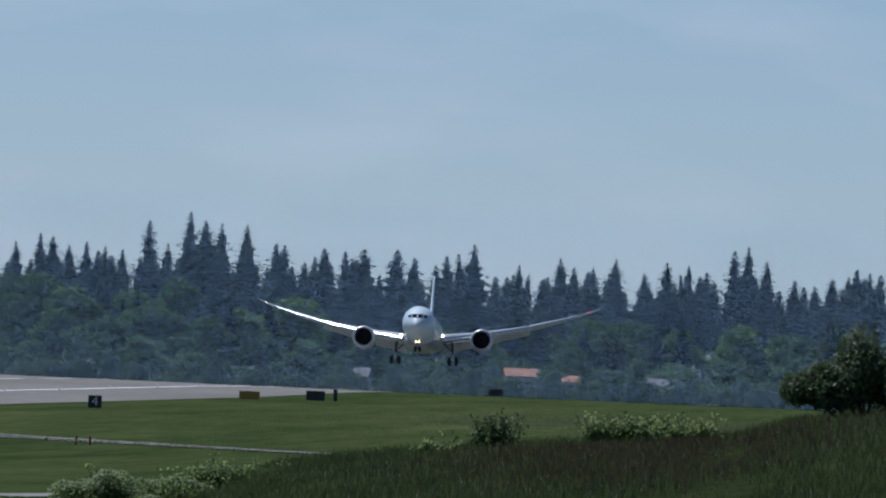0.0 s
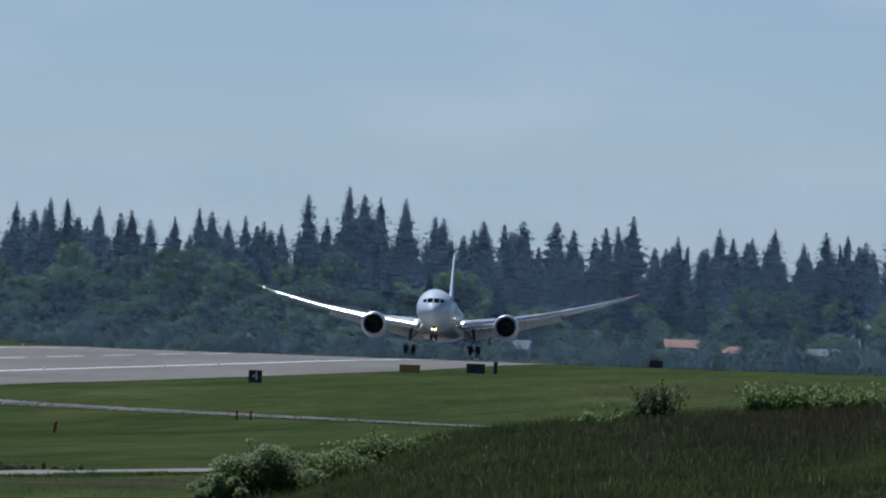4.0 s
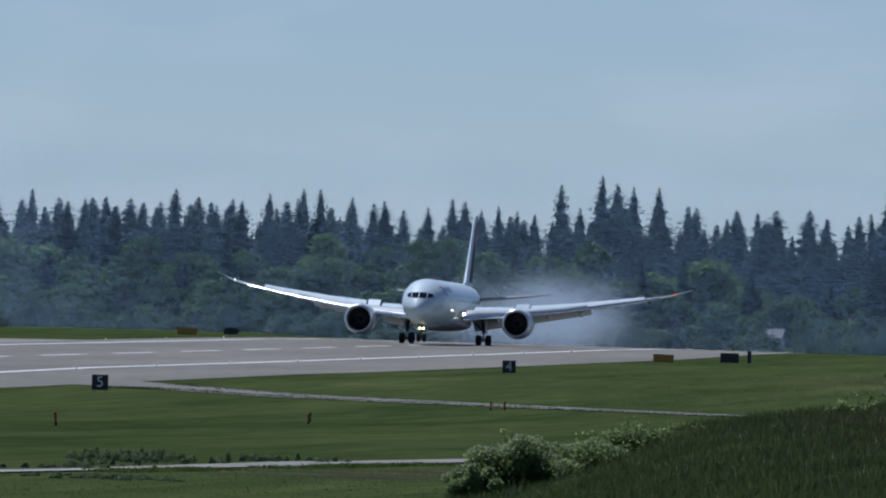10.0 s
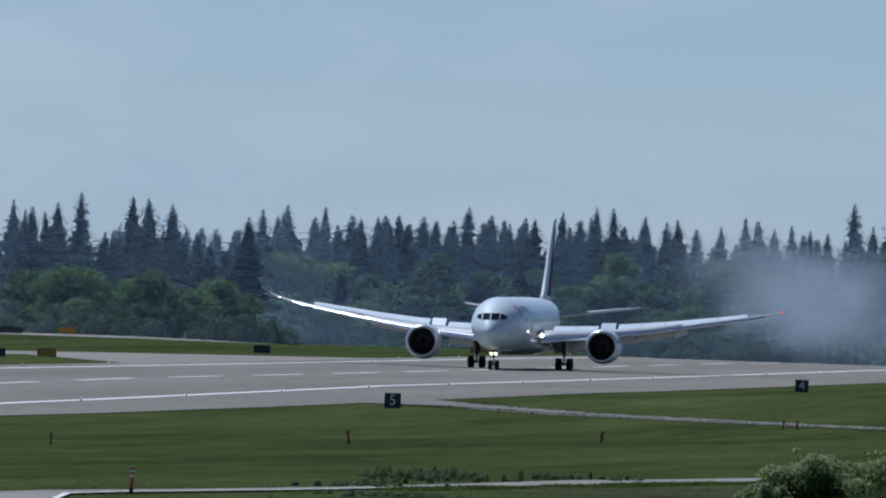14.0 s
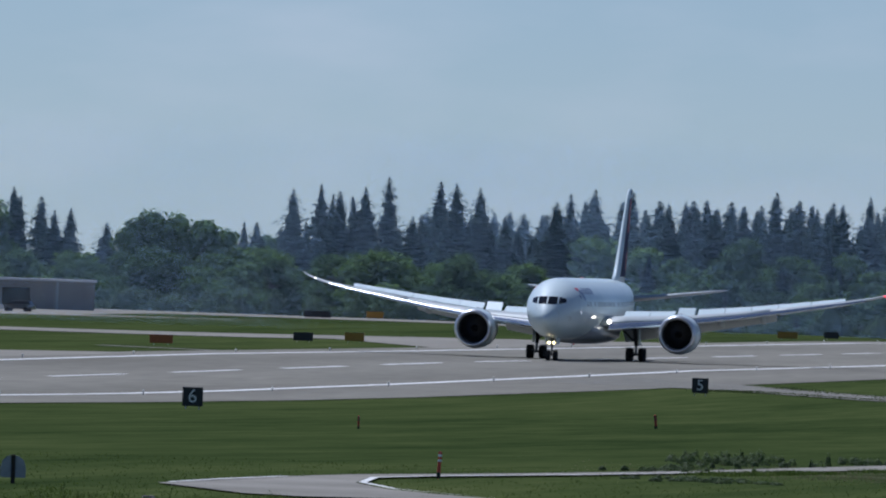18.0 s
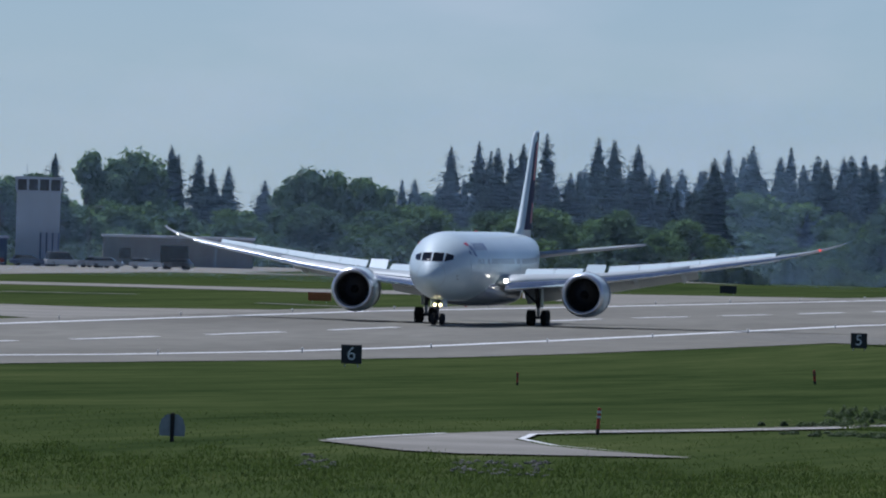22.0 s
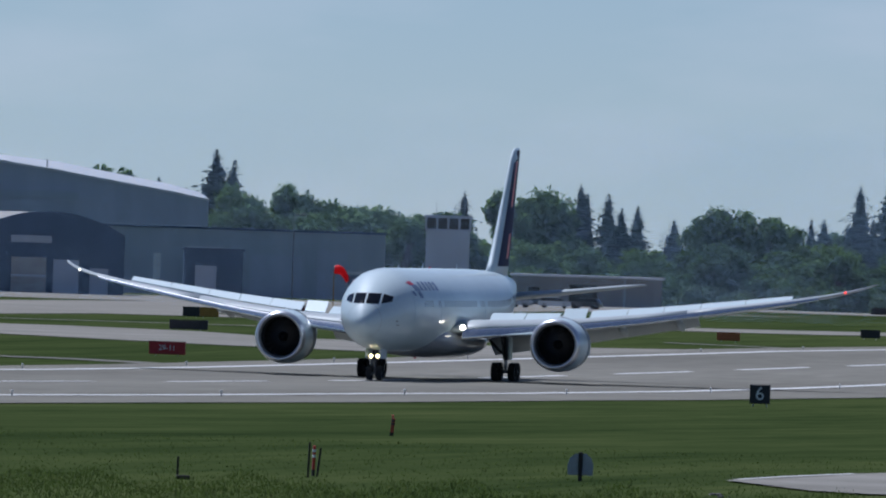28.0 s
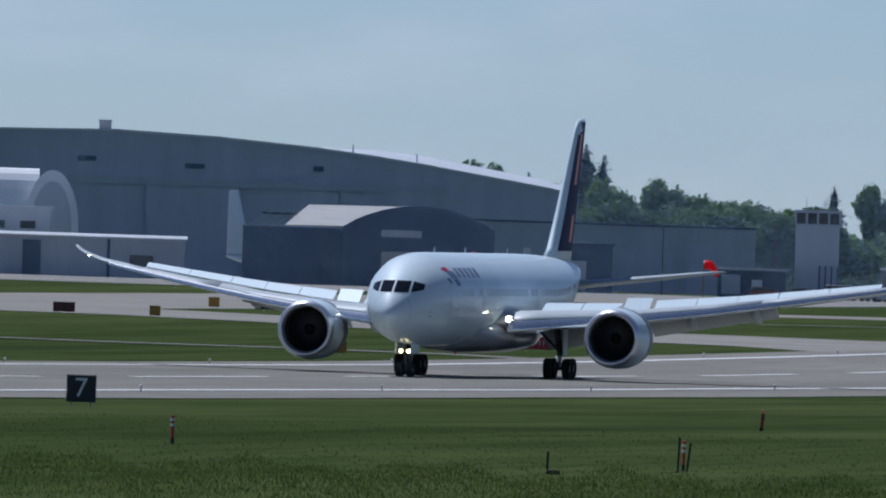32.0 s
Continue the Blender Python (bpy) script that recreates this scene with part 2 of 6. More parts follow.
# ---------------------------------------------------------------- the airliner
# its own space: nose towards -y, main wheels' ground point at the origin
AIR_WHITE = ramp_material("airliner_white_paint", [(0.60, 0.71, 0.74), (0.64, 0.75, 0.78), (0.67, 0.775, 0.805)], 0.35, 0.5, spec=0.3, coat=0.4)
AIR_GREY = ramp_material("airliner_grey_paint", [(0.40, 0.44, 0.45), (0.45, 0.49, 0.50), (0.50, 0.54, 0.55)], 0.5, 0.45, spec=0.35)
# grey fairing paint, made darker still for the shade under the belly
BELLY_GREY = ramp_material("belly_fairing_shaded_grey", [(0.24, 0.26, 0.28), (0.29, 0.31, 0.33), (0.34, 0.36, 0.38)], 0.5, 0.3, coat=0.4)
BARE_METAL = ramp_material("polished_aluminium", [(0.62, 0.63, 0.65), (0.72, 0.73, 0.75), (0.8, 0.8, 0.82)], 0.9, 0.34, metal=0.8)
SLAT_WHITE = ramp_material("slat_gloss_paint", [(0.80, 0.83, 0.84), (0.85, 0.87, 0.88), (0.88, 0.9, 0.9)], 0.5, 0.13, metal=0.85, coat=0.9)
INDIGO = ramp_material("indigo_paint", [(0.012, 0.014, 0.05), (0.018, 0.022, 0.075), (0.028, 0.03, 0.1)], 0.5, 0.65, spec=0.15)
SOFT_INDIGO = ramp_material("faded_indigo_paint", [(0.17, 0.23, 0.36), (0.20, 0.265, 0.40), (0.24, 0.30, 0.44)], 0.5, 0.6, spec=0.2)
CORAL = ramp_material("coral_red_paint", [(0.5, 0.02, 0.05), (0.62, 0.03, 0.07), (0.7, 0.05, 0.09)], 0.5, 0.35)
TYRE = ramp_material("tyre_rubber", [(0.012, 0.012, 0.012), (0.02, 0.02, 0.02), (0.04, 0.038, 0.035)], 4.0, 0.85)
DARK_METAL = ramp_material("dark_gear_metal", [(0.06, 0.06, 0.065), (0.1, 0.1, 0.11), (0.18, 0.18, 0.19)], 3.0, 0.5, metal=0.6)
FAN_DARK = ramp_material("fan_blade_titanium", [(0.012, 0.012, 0.014), (0.02, 0.02, 0.022), (0.035, 0.035, 0.038)], 3.0, 0.45, metal=0.5)
DUCT = ramp_material("intake_duct_lining", [(0.03, 0.03, 0.032), (0.045, 0.045, 0.05), (0.06, 0.06, 0.06)], 2.0, 0.7)
COCKPIT_GLASS = ramp_material("cockpit_glass", [(0.006, 0.007, 0.008), (0.01, 0.011, 0.013), (0.016, 0.017, 0.02)], 1.0, 0.03, spec=0.4)
CABIN_GLASS = ramp_material("cabin_window_glass", [(0.24, 0.26, 0.28), (0.28, 0.30, 0.32), (0.33, 0.35, 0.37)], 1.0, 0.2)
SEAL_BLACK = ramp_material("black_seal", [(0.01, 0.01, 0.01), (0.015, 0.015, 0.015), (0.03, 0.03, 0.03)], 2.0, 0.6)
LANDING_GLOW = glow_material("landing_light_glow", (1.0, 0.88, 0.62), 10.0)
NOSE_GLOW = glow_material("taxi_light_glow", (1.0, 0.80, 0.36), 7.0)
RED_GLOW = glow_material("red_beacon_glow", (1.0, 0.06, 0.04), 2.2)

GALVANISED = ramp_material("galvanised_steel", [(0.28, 0.29, 0.30), (0.38, 0.39, 0.40), (0.48, 0.48, 0.49)], 3.0, 0.45, metal=0.7)
NOSE_Y, AXIS_Z = -31.9, 5.0
# distance from the nose tip, centre's rise, half width, half height
BODY = [(0.0, -0.95, 0.04, 0.04), (0.12, -0.94, 0.33, 0.32), (0.4, -0.9, 0.62, 0.62), (0.9, -0.8, 0.97, 0.98), (1.6, -0.68, 1.34, 1.36), (2.4, -0.55, 1.68, 1.72), (3.3, -0.41, 1.99, 2.07), (4.4, -0.26, 2.28, 2.42), (5.8, -0.12, 2.55, 2.70), (7.5, -0.03, 2.76, 2.89), (9.5, 0.0, 2.87, 2.96), (12, 0.0, 2.885, 2.97), (20, 0, 2.885, 2.97), (28, 0, 2.885, 2.97), (36, 0, 2.885, 2.97), (41, 0.0, 2.885, 2.97), (45, 0.12, 2.77, 2.82), (49, 0.42, 2.42, 2.46), (53, 0.85, 1.9, 1.92), (57, 1.3, 1.27, 1.3), (60, 1.6, 0.74, 0.8), (62.2, 1.8, 0.3, 0.36), (62.8, 1.85, 0.1, 0.16)]


def body_at(d):
    cols = list(zip(*BODY))
    return [float(np.interp(d, cols[0], c)) for c in cols[1:]]


def body_point(d, angle, out=0.0):
    """A point of the skin; angle in degrees from the top towards port (+x)."""
    rise, w, h = body_at(d)
    a = radians(angle)
    return Vector(((w + out) * math.sin(a), NOSE_Y + d, AXIS_Z + rise + (h + out) * math.cos(a)))


def skin_patch(bm, d0, d1, a0, a1, out, nd=4, na=4, slant=0.0):
    """A thin curved patch lying on the skin, with its own thickness."""
    top = [[bm.verts.new(body_point(d0 + (d1 - d0) * i / nd + slant * j / na, a0 + (a1 - a0) * j / na, out)) for j in range(na + 1)] for i in range(nd + 1)]
    low = [[bm.verts.new(body_point(d0 + (d1 - d0) * i / nd + slant * j / na, a0 + (a1 - a0) * j / na, -0.03)) for j in range(na + 1)] for i in range(nd + 1)]
    for i in range(nd):
        for j in range(na):
            bm.faces.new((top[i][j], top[i][j + 1], top[i + 1][j + 1], top[i + 1][j]))
    rim = [(0, j) for j in range(na)] + [(i, na) for i in range(nd)] + [(nd, na - j) for j in range(na)] + [(nd - i, 0) for i in range(nd)]
    for (i, j), (p, q) in zip(rim, rim[1:] + rim[:1]):
        bm.faces.new((top[i][j], low[i][j], low[p][q], top[p][q]))
    return bm


def aerofoil(le, te, thick, camber=0.0):
    """A closed section between two points: a rounded front and a sharp back."""
    le, te = Vector(le), Vector(te)
    c = (te - le).length
    up = Vector((0, 0, 1))
    shape = [(0.0, 0.0), (0.012, 0.26), (0.05, 0.55), (0.13, 0.84), (0.28, 1.0), (0.5, 0.86), (0.75, 0.48), (1.0, 0.03)]
    top = [le.lerp(te, s) + up * (t * thick * c * 0.55 + camber * c * s * (1 - s)) for s, t in shape]
    low = [le.lerp(te, s) - up * (t * thick * c * 0.45 - camber * c * s * (1 - s)) for s, t in reversed(shape[1:])]
    return top + low


# half wing: span station x, leading edge y, trailing edge y, rise, thickness
WING = [(2.2, -10.4, 3.8, 3.55, 0.12), (5.0, -8.4, 4.1, 3.75, 0.112), (9.9, -4.9, 4.8, 4.08, 0.1), (15.0, -1.4, 6.3, 4.65, 0.098), (20.0, 2.05, 7.9, 5.35, 0.095), (24.5, 5.15, 9.5, 6.0, 0.09), (27.3, 7.15, 10.55, 6.5, 0.085), (28.6, 8.7, 11.3, 6.85, 0.08), (29.5, 10.3, 12.05, 7.15, 0.07), (30.05, 11.9, 12.8, 7.4, 0.06)]
PIVOT = (2.9, -1.0, 3.6)


def wing_at(x):
    cols = list(zip(*WING))
    return [float(np.interp(x, cols[0], c)) for c in cols[1:]]


JOINT_X = 17.9
JOINT = (JOINT_X, 3.6, 5.05)


def wing_mesh(side, x0, x1, base):
    """A length of the wing between two span stations, in the space of its hinge."""
    bm = bmesh.new()
    rings = []
    for x in [x0] + [w[0] for w in WING if x0 < w[0] < x1] + [x1]:
        le, te, z, th = wing_at(x)
        ring = aerofoil((side * x, le, z), (side * x, te - 0.16 * (te - le) * (1 if x < 21 else 0.4), z - 0.012 * (te - le)), th, 0.02)
        rings.append([p - Vector((side * base[0], base[1], base[2])) for p in ring])
    if side < 0:
        rings = [list(reversed(r)) for r in rings]
    return loft(bm, rings)


def panel(corners, thick):
    """A thin slab over four corners, edges bevelled a little."""
    bm = bmesh.new()
    cs = [Vector(c) for c in corners]
    nrm = (cs[1] - cs[0]).cross(cs[3] - cs[0]).normalized()
    if nrm.z < 0:
        nrm = -nrm
    top = [c + nrm * thick / 2 for c in cs]
    low = [c - nrm * thick / 2 for c in cs]
    return loft(bm, [low, top])


def wheel(parent, name, x, y, z, radius, width):
    bm = bmesh.new()
    r, w = radius, width / 2
    prof = [(-w * 0.55, r * 0.56), (-w * 0.95, r * 0.66), (-w, r * 0.86), (-w * 0.8, r * 0.97), (0, r), (w * 0.8, r * 0.97), (w, r * 0.86), (w * 0.95, r * 0.66), (w * 0.55, r * 0.56)]
    n = 28
    loft(bm, [[(px, rr * math.sin(2 * math.pi * i / n), rr * math.cos(2 * math.pi * i / n)) for i in range(n)] for px, rr in prof], cap=False)
    tyre = part(name, bm, TYRE, parent, "black rubber tyre", smooth=True)
    tyre.location = (x, y, z)
    bm = bmesh.new()
    prof = [(-w * 0.5, r * 0.57), (-w * 0.3, r * 0.3), (-w * 0.62, r * 0.16), (w * 0.62, r * 0.16), (w * 0.3, r * 0.3), (w * 0.5, r * 0.57)]
    loft(bm, [[(px, rr * math.sin(2 * math.pi * i / 16), rr * math.cos(2 * math.pi * i / 16)) for i in range(16)] for px, rr in prof])
    part("rim", bm, AIR_GREY, tyre, "grey metal wheel rim")
    return tyre


def engine(parent, side):
    cx, cz, y0 = side * 10.0, 2.7, -9.5
    lip = [(0.55, 1.43), (0.25, 1.46), (0.08, 1.52), (0.0, 1.60), (0.05, 1.70), (0.2, 1.78), (0.5, 1.85)]
    pieces = []
    pieces.append(part("intake_lip", spun(bmesh.new(), 0, [(y0 + y, r) for y, r in lip], cx, cz), BARE_METAL, parent, "polished metal engine intake lip", smooth=True))
    cowl = [(0.5, 1.85), (1.1, 1.92), (2.0, 1.96), (2.9, 1.94), (3.3, 1.92)]
    pieces.append(part("fan_cowl", spun(bmesh.new(), 0, [(y0 + y, r) for y, r in cowl], cx, cz), AIR_WHITE, parent, "white engine fan cowl", smooth=True))
    pieces.append(part("intake_duct", spun(bmesh.new(), 0, [(y0 + y, r) for y, r in [(1.75, 1.42), (1.2, 1.41), (0.55, 1.43)]], cx, cz), DUCT, parent, smooth=True))
    band = [(3.22, 1.86), (3.3, 1.74), (4.3, 1.68)]
    pieces.append(part("reverser_cascade", spun(bmesh.new(), 0, [(y0 + y, r) for y, r in band], cx, cz), SEAL_BLACK, parent, "dark cascade vanes behind the fan cowl", smooth=True))
    bm = bmesh.new()
    sleeve = [(3.34, 1.70), (3.34, 1.93), (4.2, 1.86), (5.2, 1.68), (5.7, 1.56), (5.68, 1.5), (4.6, 1.55), (3.34, 1.70)]
    spun(bm, 0, [(y0 + y, r) for y, r in sleeve], cx, cz)
    slv = part("reverser_sleeve", bm, AIR_GREY, parent, "grey sliding reverser sleeve", smooth=True)
    core = [(1.75, 0.5), (3.0, 0.9), (5.0, 1.0), (6.4, 0.75), (7.0, 0.55), (7.6, 0.25), (7.9, 0.05)]
    pieces.append(part("core_nozzle", spun(bmesh.new(), 0, [(y0 + y, r) for y, r in core], cx, cz, 28), DARK_METAL, parent, smooth=True))
    bm = bmesh.new()
    loft(bm, [[(cx + 1.42 * math.sin(k), y0 + 1.85, cz + 1.42 * math.cos(k)) for k in (2 * math.pi * i / 40 for i in range(40))], [(cx + 1.42 * math.sin(k), y0 + 1.9, cz + 1.42 * math.cos(k)) for k in (2 * math.pi * i / 40 for i in range(40))]])
    pieces.append(part("fan_backing", bm, SEAL_BLACK, parent))
    bm = bmesh.new()
    spun(bm, 0, [(1.2, 0.02), (1.28, 0.14), (1.45, 0.28), (1.7, 0.4), (1.8, 0.4)], 0, 0, 20)
    fan = part("fan", bm, FAN_DARK, parent, "dark fan hub with pointed spinner", smooth=True)
    fan.location = (cx, y0, cz)
    pieces.append(fan)
    verts = []
    for r, tw, ch in ((0.38, 0.1, 0.16), (0.8, 0.3, 0.2), (1.15, 0.5, 0.22), (1.38, 0.62, 0.2)):
        for s in (-1, 1):
            ang = s * ch * math.cos(tw) / r * 0.75
            verts.append((r * math.sin(ang), 1.62 + s * 0.16 * math.sin(tw) + 0.05 * r, r * math.cos(ang)))
    blade = mesh_part("fan_blade", verts, [(0, 1, 3, 2), (2, 3, 5, 4), (4, 5, 7, 6)], FAN_DARK, fan)
    for i in range(1, 20):
        other = new("fan_blade", blade.data)
        other.parent = fan
        other.rotation_euler = (0, 2 * math.pi * i / 20, 0)
    # pylon
    bm = bmesh.new()
    rings = []
    for y, zt, zb, w in ((y0 + 1.7, cz + 1.95, cz + 1.86, 0.05), (y0 + 2.6, cz + 2.08, cz + 1.7, 0.2), (y0 + 5.5, cz + 1.95, cz + 1.2, 0.26), (y0 + 7.5, 3.95, 3.0, 0.26), (y0 + 9.5, 3.8, 3.2, 0.2), (y0 + 12.0, 3.6, 3.4, 0.05)):
        rings.append([(cx - w, y, zb), (cx - w, y, zt - w * 0.5), (cx, y, zt), (cx + w, y, zt - w * 0.5), (cx + w, y, zb)])
    pieces.append(part("engine_pylon", loft(bm, rings), AIR_GREY, parent))
    return slv, pieces


def main_gear(parent, side):
    x = side * 4.9
    moving = []
    bm = bmesh.new()
    tube(bm, (x - side * 0.25, -0.1, 3.5), (x, 0, 1.5), 0.21, 0.19, 12)
    part("oleo_strut", bm, DARK_METAL, parent)
    bm = bmesh.new()
    tube(bm, (x, 0, 2.4), (x, 0, 0.68), 0.13, 0.13, 10)
    moving.append(part("oleo_piston", bm, GALVANISED, parent, "bright sliding oleo piston"))
    bm = bmesh.new()
    tube(bm, (x - side * 1.6, 0.0, 3.25), (x, 0.0, 1.75), 0.1, 0.09, 8)
    part("side_brace", bm, DARK_METAL, parent)
    bm = bmesh.new()
    tube(bm, (x, -1.9, 3.1), (x, 0.0, 1.8), 0.09, 0.08, 8)
    part("drag_brace", bm, DARK_METAL, parent)
    bm = bmesh.new()
    box(bm, x + side * 0.28, x + side * 0.34, -0.75, 0.75, 1.55, 3.3, 0.02)
    part("gear_door", bm, AIR_WHITE, parent, "white main gear door")
    bm = bmesh.new()
    box(bm, x - 0.14, x + 0.14, -0.95, 0.95, 0.55, 0.8, 0.05)
    tube(bm, (x - 0.75, -0.74, 0.66), (x + 0.75, -0.74, 0.66), 0.09)
    tube(bm, (x - 0.75, 0.74, 0.66), (x + 0.75, 0.74, 0.66), 0.09)
    moving.append(part("bogie_beam", bm, DARK_METAL, parent))
    for y in (-0.74, 0.74):
        for s in (-0.62, 0.62):
            moving.append(wheel(parent, "main_wheel", x + s, y, 0.67, 0.67, 0.5))
    return moving


def nose_gear(parent):
    y = -25.9
    bm = bmesh.new()
    tube(bm, (0, y + 0.25, 2.6), (0, y, 1.35), 0.13, 0.12, 10)
    tube(bm, (0, y, 1.4), (0, y, 0.5), 0.085, 0.085, 10)
    part("nose_strut", bm, DARK_METAL, parent)
    bm = bmesh.new()
    tube(bm, (0, y + 1.7, 2.5), (0, y, 1.5), 0.07, 0.06, 8)
    part("drag_brace", bm, DARK_METAL, parent)
    for s in (-1, 1):
        bm = bmesh.new()
        box(bm, s * 0.52 - 0.02, s * 0.52 + 0.02, y - 0.9, y + 1.6, 1.55, 2.25, 0.01)
        part("nose_gear_door", bm, AIR_WHITE, parent, "white nose gear door")
        bm = bmesh.new()
        tube(bm, (s * 0.24, y - 0.32, 1.72), (s * 0.24, y - 0.18, 1.72), 0.15, 0.12, 14)
        lamp = part("landing_light", bm, DARK_METAL, parent)
        bm = bmesh.new()
        tube(bm, (s * 0.24, y - 0.36, 1.72), (s * 0.24, y - 0.325, 1.72), 0.13, 0.13, 14)
        part("lens", bm, NOSE_GLOW, lamp, "bright lit lens")
    bm = bmesh.new()
    box(bm, -0.5, 0.5, y - 0.18, y - 0.08, 1.62, 1.82, 0.03)
    part("light_bracket", bm, DARK_METAL, parent)
    bm = bmesh.new()
    tube(bm, (-0.42, y, 0.51), (0.42, y, 0.51), 0.07)
    part("axle", bm, DARK_METAL, parent)
    return [wheel(parent, "nose_wheel", s * 0.36, y, 0.51, 0.51, 0.4) for s in (-1, 1)]


def airliner():
    root = thing("airliner", "white twin-engine wide-body airliner with indigo tail, wheels down", "airplane")
    # fuselage
    n = 56
    fine = []
    cols = list(zip(*BODY))
    ds = sorted(set(list(cols[0]) + [0.05, 0.25, 0.65, 1.25, 2.0, 2.85, 3.85, 5.1, 6.6, 8.5, 43, 47, 51, 55, 58.5, 61]))
    for d in ds:
        fine.append([body_point(d, 360.0 * i / n) for i in range(n)])
    part("fuselage", loft(bmesh.new(), [list(reversed(r)) for r in fine]), AIR_WHITE, root, "glossy white fuselage", smooth=True)
    # belly fairing
    rings = []
    for d, w, zb in ((17, 1.2, 2.05), (18.5, 2.3, 1.85), (21, 3.05, 1.62), (25, 3.3, 1.55), (32, 3.3, 1.55), (36, 2.8, 1.7), (39.5, 1.6, 2.0)):
        ring = []
        for i in range(24):
            a = 2 * math.pi * i / 24
            ring.append((w * math.sin(a), NOSE_Y + d, (zb + 3.9) / 2 + (3.9 - zb) / 2 * math.copysign(abs(math.cos(a)) ** 0.75, math.cos(a))))
        rings.append(list(reversed(ring)))
    part("belly_fairing", loft(bmesh.new(), rings), BELLY_GREY, root, "grey rounded wing-to-body fairing", smooth=True)
    # cockpit windows: two front panes and two side panes, laid on the skin
    def skin_at(x, z, out):
        lo, hi = 0.2, 9.0
        for _ in range(40):
            d = (lo + hi) / 2
            rise, w, h = body_at(d)
            if (x / w) ** 2 + ((z - rise) / h) ** 2 > 1:
                lo = d
            else:
                hi = d
        p = Vector((x, NOSE_Y + hi, AXIS_Z + z))
        away = Vector((x * 0.6, -1.0, z * 0.6)).normalized()
        return p + away * out

    for s in (-1, 1):
        for x0, x1, za0, za1, zb0, zb1 in ((0.06, 0.90, 0.44, 1.17, 0.44, 1.15), (1.03, 1.62, 0.44, 1.14, 0.60, 0.95)):
            bm = bmesh.new()
            nx, nz = 5, 4
            top, low = [], []
            for out, grid in ((0.025, top), (-0.06, low)):
                for i in range(nx + 1):
                    k = i / nx
                    grid.append([bm.verts.new(skin_at(s * (x0 + (x1 - x0) * k), za0 + (zb0 - za0) * k + ((za1 - za0) * (1 - k) + (zb1 - zb0) * k) * j / nz, out)) for j in range(nz + 1)])
            for i in range(nx):
                for j in range(nz):
                    bm.faces.new((top[i][j], top[i + 1][j], top[i + 1][j + 1], top[i][j + 1]))
            rim = [(0, j) for j in range(nz)] + [(i, nz) for i in range(nx)] + [(nx, nz - j) for j in range(nz)] + [(nx - i, 0) for i in range(nx)]
            for (i, j), (p, q) in zip(rim, rim[1:] + rim[:1]):
                bm.faces.new((top[i][j], low[i][j], low[p][q], top[p][q]))
            part("cockpit_window", bm, COCKPIT_GLASS, root, "dark cockpit window pane")
    # cabin windows and doors, both sides
    for s in (-1, 1):
        d = 9.5
        while d < 50:
            if not (13.2 < d < 14.6 or 31.0 < d < 32.2 or 47 < d < 48.6):
                part("cabin_window", skin_patch(bmesh.new(), d, d + 0.28, s * 76, s * 84.5, 0.012, 1, 1), CABIN_GLASS, root)
            d += 0.62
        for d in (6.7, 16.2, 34.4, 48.2):
            part("cabin_door", skin_patch(bmesh.new(), d, d + 1.07, s * 66, s * 104, 0.014, 2, 6), AIR_WHITE, root, "white cabin door")
        # airline mark: coral and indigo strokes, then bars in place of lettering
        part("livery_stroke", skin_patch(bmesh.new(), 6.9, 7.9, s * 44, s * 51, 0.016, 3, 4, 0.5), CORAL, root, "coral brush stroke on the forward fuselage")
        part("livery_stroke", skin_patch(bmesh.new(), 7.5, 8.9, s * 51, s * 61, 0.017, 3, 4, 0.5), SOFT_INDIGO, root, "indigo brush stroke on the forward fuselage")
        part("livery_stroke", skin_patch(bmesh.new(), 8.3, 9.1, s * 62, s * 72, 0.016, 3, 4, 0.4), SOFT_INDIGO, root, "indigo brush stroke on the forward fuselage")
        part("livery_stroke", skin_patch(bmesh.new(), 6.9, 7.3, s * 60, s * 68, 0.016, 3, 4, 0.3), SOFT_INDIGO, root, "indigo brush stroke on the forward fuselage")
        for k in range(5):
            part("lettering_bar", skin_patch(bmesh.new(), 9.6 + k * 1.5, 10.5 + k * 1.5, s * 47, s * 61, 0.015, 2, 3, 0.15), SOFT_INDIGO, root, "plain indigo bar in place of lettering")
    # nose seam, wiper, probes, aerials
    bm = bmesh.new()
    for i in range(n):
        a0, a1 = 360.0 * i / n, 360.0 * (i + 1) / n
        q = [body_point(1.32, a0, 0.004), body_point(1.32, a1, 0.004), body_point(1.36, a1, 0.004), body_point(1.36, a0, 0.004)]
        bm.faces.new([bm.verts.new(p) for p in q])
    part("radome_seam", bm, AIR_GREY, root)
    for s, a in ((1, 100), (1, 108), (-1, 100), (-1, 108)):
        bm = bmesh.new()
        p = body_point(3.2 + 0.2 * (a > 104), s * a, 0.0)
        q = p + Vector((s * 0.16, 0, 0))
        tube(bm, p, q, 0.03, 0.02, 6)
        tube(bm, q, q + Vector((0, -0.22, 0)), 0.02, 0.012, 6)
        part("air_probe", bm, DARK_METAL, root)
    for d, h in ((14, 0.35), (24, 0.4), (38, 0.35)):
        z = AXIS_Z + 2.95
        bm = loft(bmesh.new(), [[(0.02, NOSE_Y + d, z), (0, NOSE_Y + d - 0.25, z), (-0.02, NOSE_Y + d, z), (0, NOSE_Y + d + 0.3, z)], [(0.01, NOSE_Y + d + 0.3, z + h), (0, NOSE_Y + d + 0.12, z + h), (-0.01, NOSE_Y + d + 0.3, z + h), (0, NOSE_Y + d + 0.42, z + h)]])
        part("blade_aerial", bm, AIR_WHITE, root)
